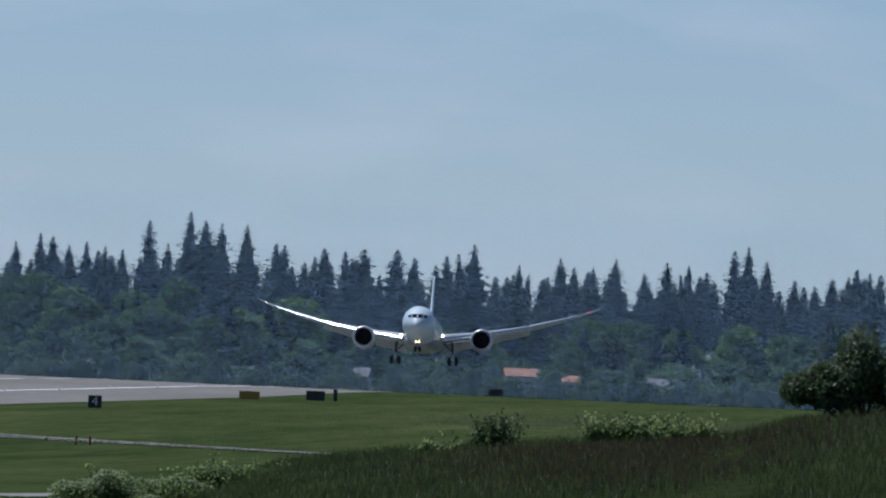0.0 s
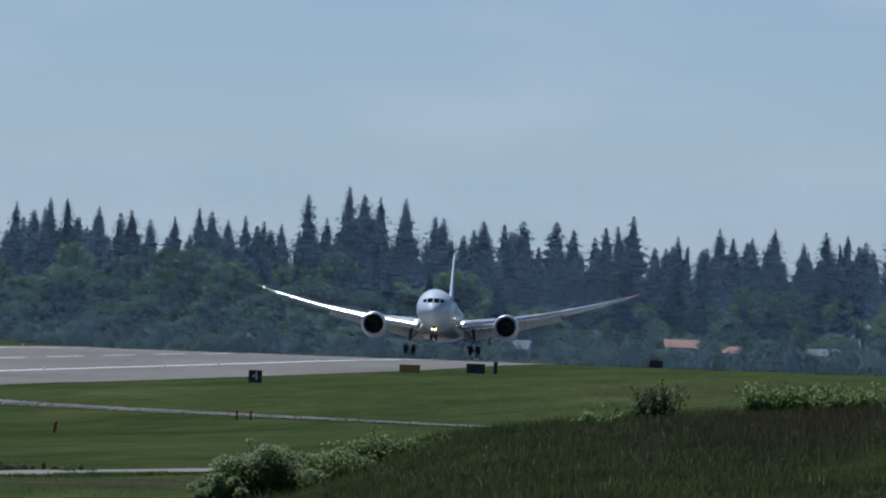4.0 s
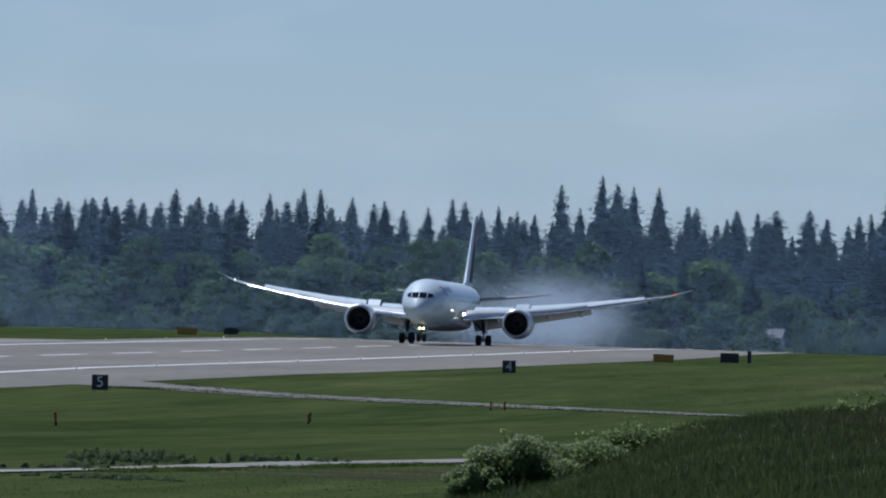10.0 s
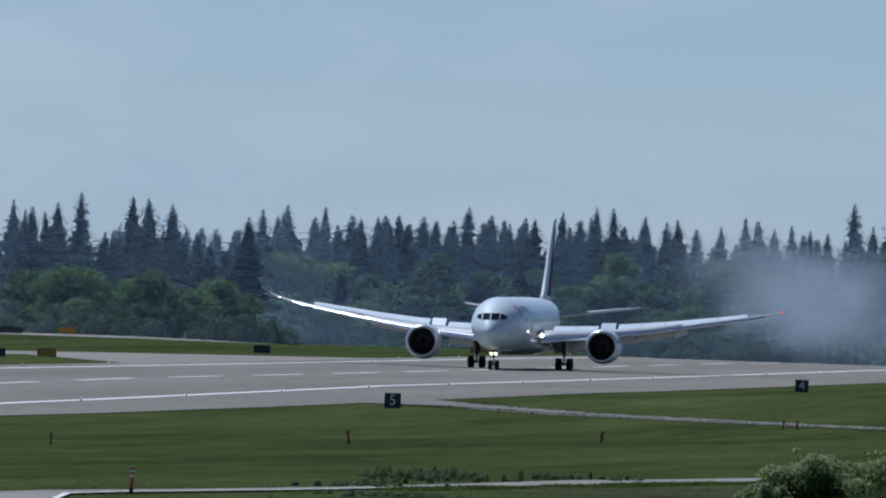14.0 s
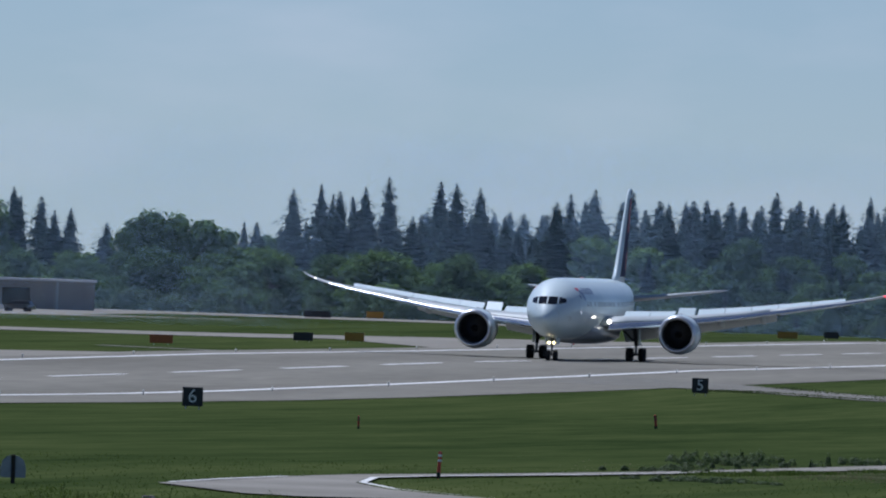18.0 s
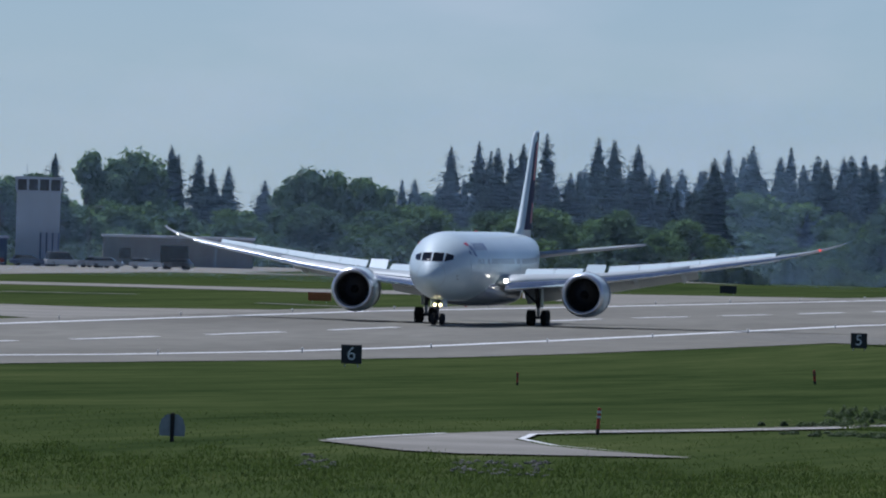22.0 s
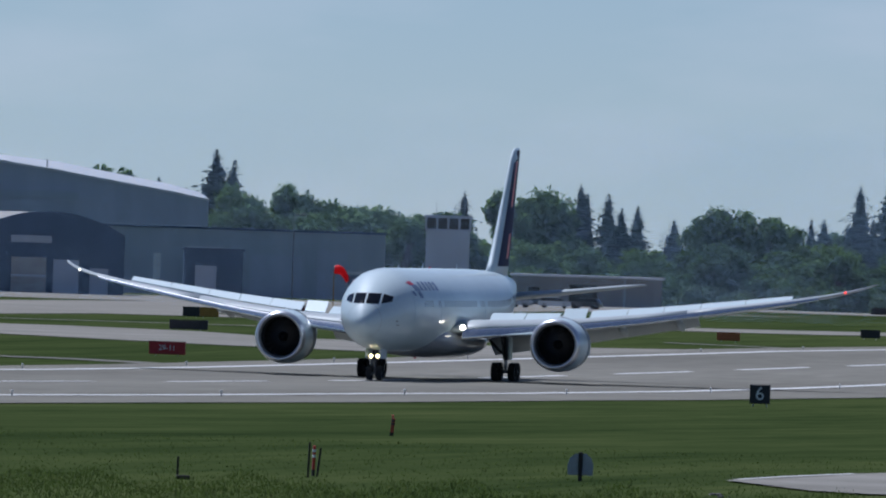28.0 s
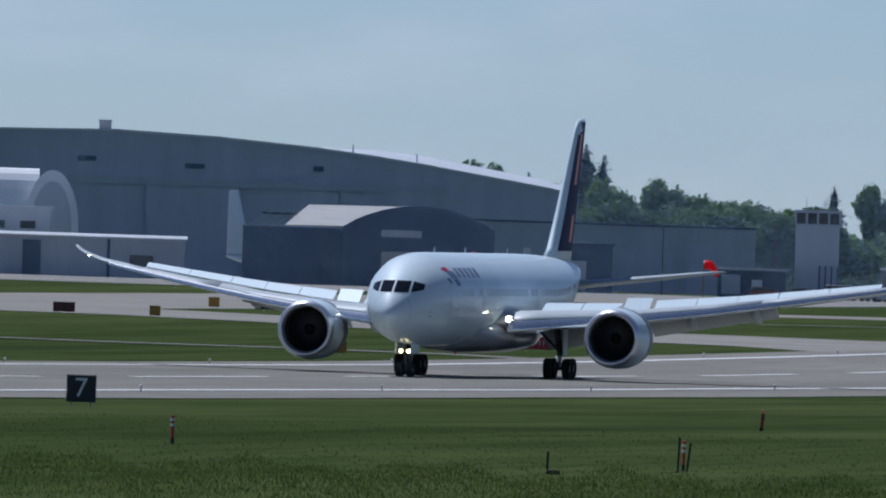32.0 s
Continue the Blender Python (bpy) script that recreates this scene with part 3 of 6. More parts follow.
    for d, z, up in ((27, AXIS_Z + 2.97, 1), (22, 1.6, -1)):
        bm = bmesh.new()
        bmesh.ops.create_uvsphere(bm, u_segments=10, v_segments=6, radius=0.10, matrix=Matrix.Translation((0, NOSE_Y + d, z + up * 0.02)))
        part("beacon", bm, CORAL, root, "red anti-collision beacon")
    # wings
    wings, spoilers, sleeves, wheels = [], [], [], []
    for s in (-1, 1):
        inner = part("wing", wing_mesh(s, 2.2, JOINT_X, PIVOT), AIR_GREY, root, "pale grey swept inner wing", smooth=True)
        inner.location = (s * PIVOT[0], PIVOT[1], PIVOT[2])
        outer = part("outer_wing", wing_mesh(s, JOINT_X + 0.004, 30.05, JOINT), AIR_GREY, root, "pale grey outer wing with raked tip", smooth=True)
        outer.location = (s * JOINT[0], JOINT[1], JOINT[2])
        wings.append((s, inner, outer))
        bases = {inner: Vector((s * PIVOT[0], PIVOT[1], PIVOT[2])), outer: Vector((s * JOINT[0], JOINT[1], JOINT[2]))}
        # slats: bright leading-edge segments, dropped forward
        for x0, x1 in ((3.4, 9.0), (10.9, 14.4), (14.41, 17.89), (17.91, 22.2), (22.21, 26.6)):
            w = inner if x1 < 18 else outer
            o = bases[w]
            rings = []
            for x in (x0, x0 + 0.015, x0 + 0.05, x0 * 0.7 + x1 * 0.3, x0 * 0.3 + x1 * 0.7, x1 - 0.05, x1 - 0.015, x1):
                le, te, z, th = wing_at(x)
                c = te - le
                f = Vector((s * x, le - 0.055 * c, z - 0.05 * c)) - o
                b = Vector((s * x, le + 0.1 * c, z + 0.035 * c)) - o
                k = Vector((s * x, le + 0.015 * c, z - 0.055 * c)) - o
                m = f.lerp(b, 0.45) + Vector((0, 0, 0.022 * c))
                rings.append([f, f + Vector((0, 0.004 * c, 0.02 * c)), m, b, b - Vector((0, 0, 0.006 * c)), k])
            if s < 0:
                rings = [list(reversed(r)) for r in rings]
            part("slat", loft(bmesh.new(), rings), SLAT_WHITE, w, "bright white extended leading-edge slat", smooth=True)
        # flaps, drooped behind the trailing edge
        for x0, x1 in ((3.2, 8.6), (10.0, 17.8)):
            w, o = inner, bases[inner]
            rings = []
            for x in (x0, x1):
                le, te, z, th = wing_at(x)
                c = te - le
                p = Vector((s * x, te - 0.12 * c, z - 0.025 * c)) - o
                q = Vector((s * x, te + 0.10 * c, z - 0.135 * c)) - o
                rings.append(aerofoil(p, q, 0.16))
            if s < 0:
                rings = [list(reversed(r)) for r in rings]
            part("flap", loft(bmesh.new(), rings), AIR_GREY, w, "lowered trailing-edge flap")
        rings = []
        w, o = outer, bases[outer]
        for x in (18.1, 24.6):
            le, te, z, th = wing_at(x)
            c = te - le
            rings.append(aerofoil(Vector((s * x, te - 0.14 * c, z - 0.01 * c)) - o, Vector((s * x, te + 0.02 * c, z - 0.05 * c)) - o, 0.12))
        if s < 0:
            rings = [list(reversed(r)) for r in rings]
        part("aileron", loft(bmesh.new(), rings), AIR_GREY, w)
        # flap-track fairings
        w, o = inner, bases[inner]
        for x, ln in ((6.3, 4.6), (12.6, 4.2), (16.6, 3.6)):
            le, te, z, th = wing_at(x)
            rings = []
            for k, r in ((0, 0.03), (0.15, 0.2), (0.45, 0.3), (0.8, 0.2), (1.0, 0.03)):
                cy, cz = te - 2.4 + ln * k, z - 0.42 - 0.55 * k
                rings.append([Vector((s * x + r * math.sin(a), cy, cz + 1.3 * r * math.cos(a))) - o for a in (2 * math.pi * i / 10 for i in range(10))])
            part("flap_track_fairing", loft(bmesh.new(), rings), AIR_GREY, w, smooth=True)
        # spoilers, the flaperon and the drooping aileron panels, hinged at their front edge
        for x0, x1, name, words in ((3.6, 6.0, "spoiler", "pale spoiler panel"), (6.05, 8.4, "spoiler", "pale spoiler panel"), (8.7, 10.3, "flaperon", "white flaperon panel"), (10.6, 13.1, "spoiler", "pale spoiler panel"), (13.15, 15.6, "spoiler", "pale spoiler panel"), (15.65, 18.1, "spoiler", "pale spoiler panel"), (18.15, 21.2, "spoiler", "pale spoiler panel"), (21.25, 24.4, "spoiler", "pale spoiler panel")):
            w = inner if x1 < 18.12 else outer
            o = bases[w]
            le0, te0, z0, _ = wing_at(x0)
            le1, te1, z1, _ = wing_at(x1)
            h0 = Vector((s * x0, te0 - 0.32 * (te0 - le0), z0 + 0.042 * (te0 - le0)))
            h1 = Vector((s * x1, te1 - 0.32 * (te1 - le1), z1 + 0.042 * (te1 - le1)))
            hinge = (h0 + h1) / 2
            d0, d1 = 0.14 * (te0 - le0) + 0.2, 0.14 * (te1 - le1) + 0.2
            cs = [h0 - hinge, h1 - hinge, h1 - hinge + Vector((0, d1, -0.07)), h0 - hinge + Vector((0, d0, -0.07))]
            sp = part(name, panel(cs, 0.06), AIR_WHITE, w, words)
            sp.location = hinge - o
            spoilers.append((sp, ((h1 - h0) * s).normalized(), 34.0 if name == "flaperon" else (20.0 if x0 < 9 else 27.0)))
        # wing-root landing light and tip light
        bm = bmesh.new()
        le, te, z, _ = wing_at(3.3)
        tube(bm, Vector((s * 3.5, le - 0.9, z + 0.2)), Vector((s * 3.5, le - 0.78, z + 0.2)), 0.19, 0.2, 12)
        part("landing_light", bm, LANDING_GLOW, root, "lit wing-root landing light")
        le, te, z, _ = wing_at(28.3)
        w, o = outer, bases[outer]
        bm = bmesh.new()
        bmesh.ops.create_uvsphere(bm, u_segments=8, v_segments=5, radius=0.06 if s < 0 else 0.1, matrix=Matrix.Translation(Vector((s * 28.3, le - 0.05, z)) - o))
        part("navigation_light", bm, RED_GLOW if s > 0 else LANDING_GLOW, w, "lit navigation light")
        sleeves.append(engine(root, s))
        wheels += main_gear(root, s)
        # tailplane
        rings = []
        for x, le, te, z, th in ((0.9, 23.2, 29.4, 5.95, 0.1), (5.0, 25.9, 30.3, 6.45, 0.095), (8.8, 28.4, 31.3, 6.95, 0.09), (9.9, 29.6, 31.7, 7.1, 0.07)):
            rings.append(aerofoil((s * x, le, z), (s * x, te, z), th))
        if s < 0:
            rings = [list(reversed(r)) for r in rings]
        part("tailplane", loft(bmesh.new(), rings), AIR_GREY, root, "grey horizontal tailplane", smooth=True)
    nose_gear(root)
    # fin, with painted areas as thin skins
    fin = [(7.3, 18.6, 27.9, 0.5), (8.4, 20.6, 28.5, 0.42), (11.0, 23.3, 29.6, 0.34), (14.0, 26.1, 30.9, 0.26), (16.2, 28.2, 31.8, 0.19), (16.75, 29.0, 32.0, 0.14), (17.0, 30.0, 32.1, 0.06)]

    def fin_ring(z, le, te, w, grow=0.0, f0=0.0, f1=1.0):
        prof = [(0.0, 0.0), (0.03, 0.5), (0.12, 0.85), (0.3, 1.0), (0.6, 0.75), (1.0, 0.06)]
        one = [((f, wf)) for f, wf in prof]
        right = [(wf * w + grow, le + f * (te - le), z) for f, wf in one]
        left = [(-wf * w - grow, le + f * (te - le), z) for f, wf in reversed(one[1:])]
        return right + left

    part("fin", loft(bmesh.new(), [fin_ring(*r) for r in fin]), AIR_WHITE, root, "white tail fin", smooth=True)
    cols_f = list(zip(*fin))

    def fin_area(z0, z1, fa, fb, material, label, grow):
        for s in (-1, 1):
            bm = bmesh.new()
            rows = []
            for i in range(9):
                z = z0 + (z1 - z0) * i / 8
                le, te, w = (float(np.interp(z, cols_f[0], c)) for c in cols_f[1:])
                row = []
                for f in [fa] + [q for q in (0.03, 0.06, 0.12, 0.2, 0.3, 0.45, 0.6, 0.8) if fa < q < fb] + [fb]:
                    wf = float(np.interp(f, (0, 0.03, 0.12, 0.3, 0.6, 1.0), (0, 0.5, 0.85, 1.0, 0.75, 0.06)))
                    row.append(bm.verts.new((s * (wf * w + grow), le + f * (te - le), z)))
                rows.append(row)
            for a, b in zip(rows, rows[1:]):
                for j in range(len(a) - 1):
                    bm.faces.new((a[j], a[j + 1], b[j + 1], b[j]))
            part("fin_livery", bm, material, root, label, smooth=True)

    fin_area(8.2, 16.8, 0.15, 0.98, INDIGO, "indigo paint on the tail fin", 0.012)
    fin_area(12.6, 16.0, 0.42, 0.6, CORAL, "coral stroke on the tail fin", 0.02)
    fin_area(8.8, 10.6, 0.6, 0.8, CORAL, "coral stroke on the tail fin", 0.02)
    return root, wings, spoilers, sleeves, wheels


plane, plane_wings, plane_spoilers, plane_sleeves, plane_wheels = airliner()
# seconds, distance up the runway, height, nose up, nose to the right
PLANE_PATH = [
    (0, 2636.4, 2.25, 3.96, -1.71), (0.5, 2601.5, 1.32, 3.96, -1.72), (1, 2566.3, 0.62, 3.96, -1.75), (1.5, 2529.1, 0.12, 3.96, -1.77), (2, 2496.2, -0.05, 3.96, -1.8),
    (2.5, 2458.3, -0.17, 3.96, -1.89), (4.5, 2307.8, -0.16, 3.72, -1.88), (5, 2269.9, -0.02, 3.73, -1.95), (5.5, 2235.8, -0.18, 3.89, -1.76), (6, 2201.1, -0.28, 4.05, -1.86),
    (6.5, 2167.4, -0.36, 3.83, -1.96), (7, 2134.3, -0.36, 3.25, -1.99), (7.5, 2103.7, -0.19, 2.72, -1.78), (8, 2075.3, -0.01, 2.22, -1.16), (8.5, 2047.4, 0.08, 1.93, -0.64),
    (9, 2020.1, 0.23, 1.66, 0.09), (9.5, 1991.2, 0.24, 1.24, 0.55), (10, 1961.2, 0.46, 0.82, 0.89), (10.5, 1929.7, 0.42, 0.59, 0.91), (11, 1897.3, 0.32, 0.27, 0.75),
    (11.5, 1864.9, 0.38, 0, 0.45), (12, 1833, 0.22, 0, 0.22), (12.5, 1801.6, 0.24, 0, 0), (13, 1771.8, 0.24, 0, 0), (13.5, 1744.2, 0.21, 0, 0),
    (15.5, 1635.5, 0.12, 0, 0), (16, 1610.5, 0.13, 0, 0), (16.5, 1584.3, -0, 0, 0), (17, 1557.8, -0.03, 0, 0), (17.5, 1532, -0.13, 0, 0),
    (18, 1507, -0.09, 0, 0), (18.5, 1482.9, -0.06, 0, 0), (19, 1460.1, -0.06, 0, 0), (20, 1415, 0.29, 0, 0), (20.5, 1393.6, 0.16, 0, 0),
    (21, 1371.9, 0.05, 0, 0), (21.5, 1350.6, 0, 0, 0), (22, 1329.8, 0.05, 0, 0), (22.5, 1309.4, -0.09, 0, 0), (23, 1289.1, -0.04, 0, 0),
    (23.5, 1269, -0.16, 0, 0), (24, 1248.9, -0.14, 0, 0), (24.5, 1229.4, -0.18, 0, 0), (25, 1210.5, -0.23, 0, 0), (25.5, 1192.4, -0.3, 0, 0),
    (26, 1174.5, -0.37, 0, 0), (26.5, 1157.3, -0.4, 0, 0), (28.5, 1087.7, -0.41, 0, 0), (29, 1071.5, -0.39, 0, 0), (29.5, 1055.5, -0.41, 0, 0),
    (30, 1040, -0.39, 0, 0), (30.5, 1024.9, -0.27, 0, 0), (31, 1010.4, -0.27, 0, 0), (31.5, 996, -0.21, 0, 0), (32, 984.4, -0.14, 0, 0),
]

# ---------------------------------------------------------------- paved strips beside the runway
PALE_GRAVEL = ramp_material("worn_gravel_path", [(0.09, 0.085, 0.065), (0.15, 0.142, 0.115), (0.23, 0.218, 0.185)], 0.25, 0.9, bump=0.4, bump_scale=12.0)
KERB_PAINT = ramp_material("white_kerb_paint", [(0.5, 0.5, 0.48), (0.7, 0.7, 0.67), (0.8, 0.8, 0.77)], 1.5, 0.7)


def ribbon(name, left, right, lift, material, label, parent=None, kind="structure", category="taxiway"):
    """A paved ribbon between two edge lines with the same number of corners."""
    verts, faces = [], []
    cols = 6
    rows = 0
    for (a, b), (c, d) in zip(zip(left, right), list(zip(left, right))[1:]):
        steps = max(1, int(math.hypot(c[0] - a[0], c[1] - a[1]) / 9))
        for s in range(steps):
            k = s / steps
            p = (a[0] + (c[0] - a[0]) * k, a[1] + (c[1] - a[1]) * k)
            q = (b[0] + (d[0] - b[0]) * k, b[1] + (d[1] - b[1]) * k)
            verts += [(p[0] + (q[0] - p[0]) * i / (cols - 1), p[1] + (q[1] - p[1]) * i / (cols - 1)) for i in range(cols)]
            rows += 1
    verts += [(left[-1][0] + (right[-1][0] - left[-1][0]) * i / (cols - 1), left[-1][1] + (right[-1][1] - left[-1][1]) * i / (cols - 1)) for i in range(cols)]
    rows += 1
    verts = [(x, y, ground_z(x, y) + lift) for x, y in verts]
    for j in range(rows - 1):
        for i in range(cols - 1):
            k = j * cols + i
            faces.append((k, k + 1, k + cols + 1, k + cols))
    ob = mesh_part(name, verts, faces, material, parent)
    if parent is None:
        tagged(ob, label, category, kind=kind)
    return ob


ribbon("taxiway", [(-371, 800), (-371, 1700), (-356, 2060), (-345, 2500)], [(-321, 800), (-321, 1700), (-328, 2060), (-325, 2500)], 0.05, CONCRETE, "pale concrete taxiway parallel to the runway")
ribbon("taxiway", [(-330, 1470), (-302, 1428), (-287, 1430), (-272, 1415), (-258, 1383), (-235, 1374), (-222, 1405)], [(-330, 1385), (-307, 1377), (-290, 1359), (-272, 1330), (-247, 1300), (-234, 1292), (-222, 1268)], 0.055, CONCRETE, "pale concrete taxiway joining the runway")
ribbon("taxiway", [(-330, 1660), (-304, 1680), (-285, 1700), (-270, 1710), (-258, 1734), (-246, 1773), (-222, 1830)], [(-330, 1610), (-304, 1630), (-280, 1652), (-262, 1656), (-252, 1668), (-246, 1690), (-222, 1600)], 0.055, CONCRETE, "pale concrete taxiway joining the runway")
ribbon("taxiway", [(-352, 2160), (-300, 2160), (-278, 2152)], [(-352, 2088), (-300, 2094), (-282, 2128)], 0.06, CONCRETE, "pale concrete taxiway beyond the runway")
ribbon("gravel_path", [(-320, 1190), (-258, 1165), (-247, 1167), (-232, 1162), (-224, 1152)], [(-320, 1185), (-258, 1159), (-247, 1160), (-232, 1155), (-224, 1143)], 0.06, PALE_GRAVEL, "thin pale gravel path through grass", category="path")
ribbon("gravel_path", [(-318, 1500), (-281, 1519), (-262, 1553)], [(-318, 1494), (-281, 1512), (-262, 1546)], 0.06, PALE_GRAVEL, "thin pale gravel path through grass", category="path")
ribbon("gravel_path", [(-238, 1480), (-224, 1462)], [(-238, 1474), (-224, 1455)], 0.06, PALE_GRAVEL, "thin pale gravel path through grass", category="path")
ribbon("apron", [(-700, 1990), (-560, 1980), (-300, 2010)], [(-700, 1840), (-560, 1830), (-372, 1850)], 0.06, CONCRETE, "pale concrete parking apron before the hangars", category="apron")
ribbon("gravel_path", [(-168, 1335), (-155, 1303), (-134, 1243), (-119, 1221), (-100, 1197), (-80, 1180)], [(-168, 1272), (-152, 1260), (-136, 1221), (-122, 1203), (-100, 1182), (-80, 1171)], 0.06, PALE_GRAVEL, "pale worn gravel path through grass", category="path")
ribbon("service_road", [(-72.5, 1000), (-75, 800), (-79.5, 727), (-79, 640), (-80, 600), (-83, 576), (-83.6, 555), (-83, 529), (-77, 509), (-74.5, 505.5), (-68, 513)], [(-70.5, 1000), (-72.5, 800), (-75.5, 727), (-77.2, 640), (-78, 600), (-80.5, 577), (-81, 566), (-79, 549), (-75.5, 533), (-72.5, 524), (-68, 514)], 0.06, CONCRETE, "narrow grey service road curving through grass", category="road")
ribbon("kerb_line", [(-77.1, 640), (-77.9, 600), (-80.4, 577), (-80.9, 566), (-78.9, 549), (-75.4, 533), (-69.9, 518)], [(-76.9, 640), (-77.7, 600), (-80.15, 577), (-80.6, 566), (-78.6, 549), (-75.1, 532.7), (-69.7, 517.4)], 0.09, KERB_PAINT, "white painted kerb line of the service road", category="kerb")
ribbon("kerb_line", [(-83.3, 560), (-83.3, 545), (-82.9, 530)], [(-83.0, 560), (-83.0, 545), (-82.6, 530)], 0.09, KERB_PAINT, "white painted kerb line of the service road", category="kerb")

# ---------------------------------------------------------------- signs, lights and stakes
SIGN_BLACK = ramp_material("black_sign_face", [(0.012, 0.014, 0.018), (0.02, 0.022, 0.027), (0.03, 0.032, 0.037)], 1.5, 0.5)
SIGN_DARK = ramp_material("dark_sign_back", [(0.018, 0.02, 0.024), (0.03, 0.032, 0.036), (0.05, 0.05, 0.055)], 1.2, 0.6)
SIGN_AMBER = ramp_material("amber_sign_face", [(0.30, 0.15, 0.015), (0.42, 0.22, 0.025), (0.5, 0.28, 0.04)], 1.2, 0.5)
SIGN_ORANGE = ramp_material("orange_sign_face", [(0.36, 0.09, 0.02), (0.46, 0.13, 0.03), (0.52, 0.17, 0.05)], 1.2, 0.5)
SIGN_RED = ramp_material("red_sign_face", [(0.34, 0.015, 0.02), (0.45, 0.02, 0.028), (0.52, 0.035, 0.04)], 1.2, 0.45)
SIGN_MAROON = ramp_material("maroon_sign_face", [(0.09, 0.025, 0.025), (0.13, 0.035, 0.035), (0.18, 0.05, 0.05)], 1.2, 0.55)
SIGN_WHITE = ramp_material("white_numeral", [(0.68, 0.68, 0.66), (0.78, 0.78, 0.76), (0.82, 0.82, 0.8)], 1.2, 0.5)
STAKE_RED = ramp_material("weathered_red_plastic", [(0.34, 0.03, 0.02), (0.48, 0.05, 0.03), (0.56, 0.09, 0.05)], 4.0, 0.6, trans=0.15)
WOOD_DARK = ramp_material("dark_weathered_wood", [(0.02, 0.018, 0.015), (0.035, 0.03, 0.025), (0.06, 0.05, 0.04)], 3.0, 0.85)


def written(text, height, material, parent, label=""):
    """Flat numerals as a mesh, upright, facing -y, centred on the origin."""
    cu = bpy.data.curves.new("numeral", "FONT")
    cu.body, cu.size, cu.align_x, cu.align_y, cu.extrude = text, height / 0.72, "CENTER", "CENTER", 0.008
    tmp = new("numeral", cu)
    me = bpy.data.meshes.new_from_object(tmp.evaluated_get(bpy.context.evaluated_depsgraph_get()))
    bpy.data.objects.remove(tmp)
    me.materials.clear()
    me.materials.append(material)
    ob = new("numeral", me)
    ob.rotation_euler = (math.pi / 2, 0, 0)
    ob.parent = parent
    if label:
        ob["label"] = label
    return ob


def distance_sign(x, y, text):
    z = ground_z(x, y)
    face = math.degrees(math.atan2(-x, y))
    root = thing("distance_sign", "square black runway distance sign with white numeral " + text, "sign", pose(x, y, z, 0, 0, face * 0.6), "runway distance signs")
    bm = bmesh.new()
    box(bm, -0.62, 0.62, -0.14, 0.14, 0.2, 1.4, 0.025)
    part("panel", bm, SIGN_BLACK, root, "black sign panel")
    for s in (-1, 1):
        bm = bmesh.new()
        tube(bm, (s * 0.42, 0, -0.05), (s * 0.42, 0, 0.21), 0.035, 0.035, 8)
        part("leg", bm, GALVANISED, root)
        bm = bmesh.new()
        box(bm, s * 0.62 - 0.02, s * 0.62 + 0.02, -0.155, 0.155, 0.19, 1.41)
        part("edge_trim", bm, SIGN_DARK, root)
    nb = written(text, 0.86, SIGN_WHITE, root, "white numeral " + text)
    nb.location = (0, -0.15, 0.8)
    return root


for x, y, n in ((-141.2, 1487, "4"), (-147.8, 1216, "5"), (-149.6, 966.5, "6"), (-149.4, 665, "7")):
    distance_sign(x, y, n)


def guidance_sign(x, y, sections, height=0.85, text="", lift=0.18):
    """A low taxiway sign: side-by-side panels (width, material, words)."""
    z = ground_z(x, y)
    words = sections[0][2]
    root = thing("taxiway_sign", "low %s taxiway sign on short legs in grass" % words, "sign", pose(x, y, z, 0, 0, 7), "taxiway signs")
    total = sum(w for w, _, _ in sections)
    at = -total / 2
    for w, m, label in sections:
        bm = bmesh.new()
        box(bm, at + 0.01, at + w - 0.01, -0.12, 0.12, lift, lift + height, 0.02)
        part("panel", bm, m, root, label + " sign panel")
        for k in (0.2, 0.8):
            bm = bmesh.new()
            tube(bm, (at + w * k, 0, -0.05), (at + w * k, 0, lift + 0.02), 0.03, 0.03, 6)
            part("leg", bm, GALVANISED, root)
        at += w
    bm = bmesh.new()
    box(bm, -total / 2 - 0.03, total / 2 + 0.03, -0.14, 0.14, lift + height - 0.005, lift + height + 0.03)
    part("cap", bm, SIGN_DARK, root)
    if text:
        nb = written(text, 0.42, SIGN_WHITE, root, "white lettering " + text)
        nb.location = (0, -0.135, lift + height / 2)
    return root


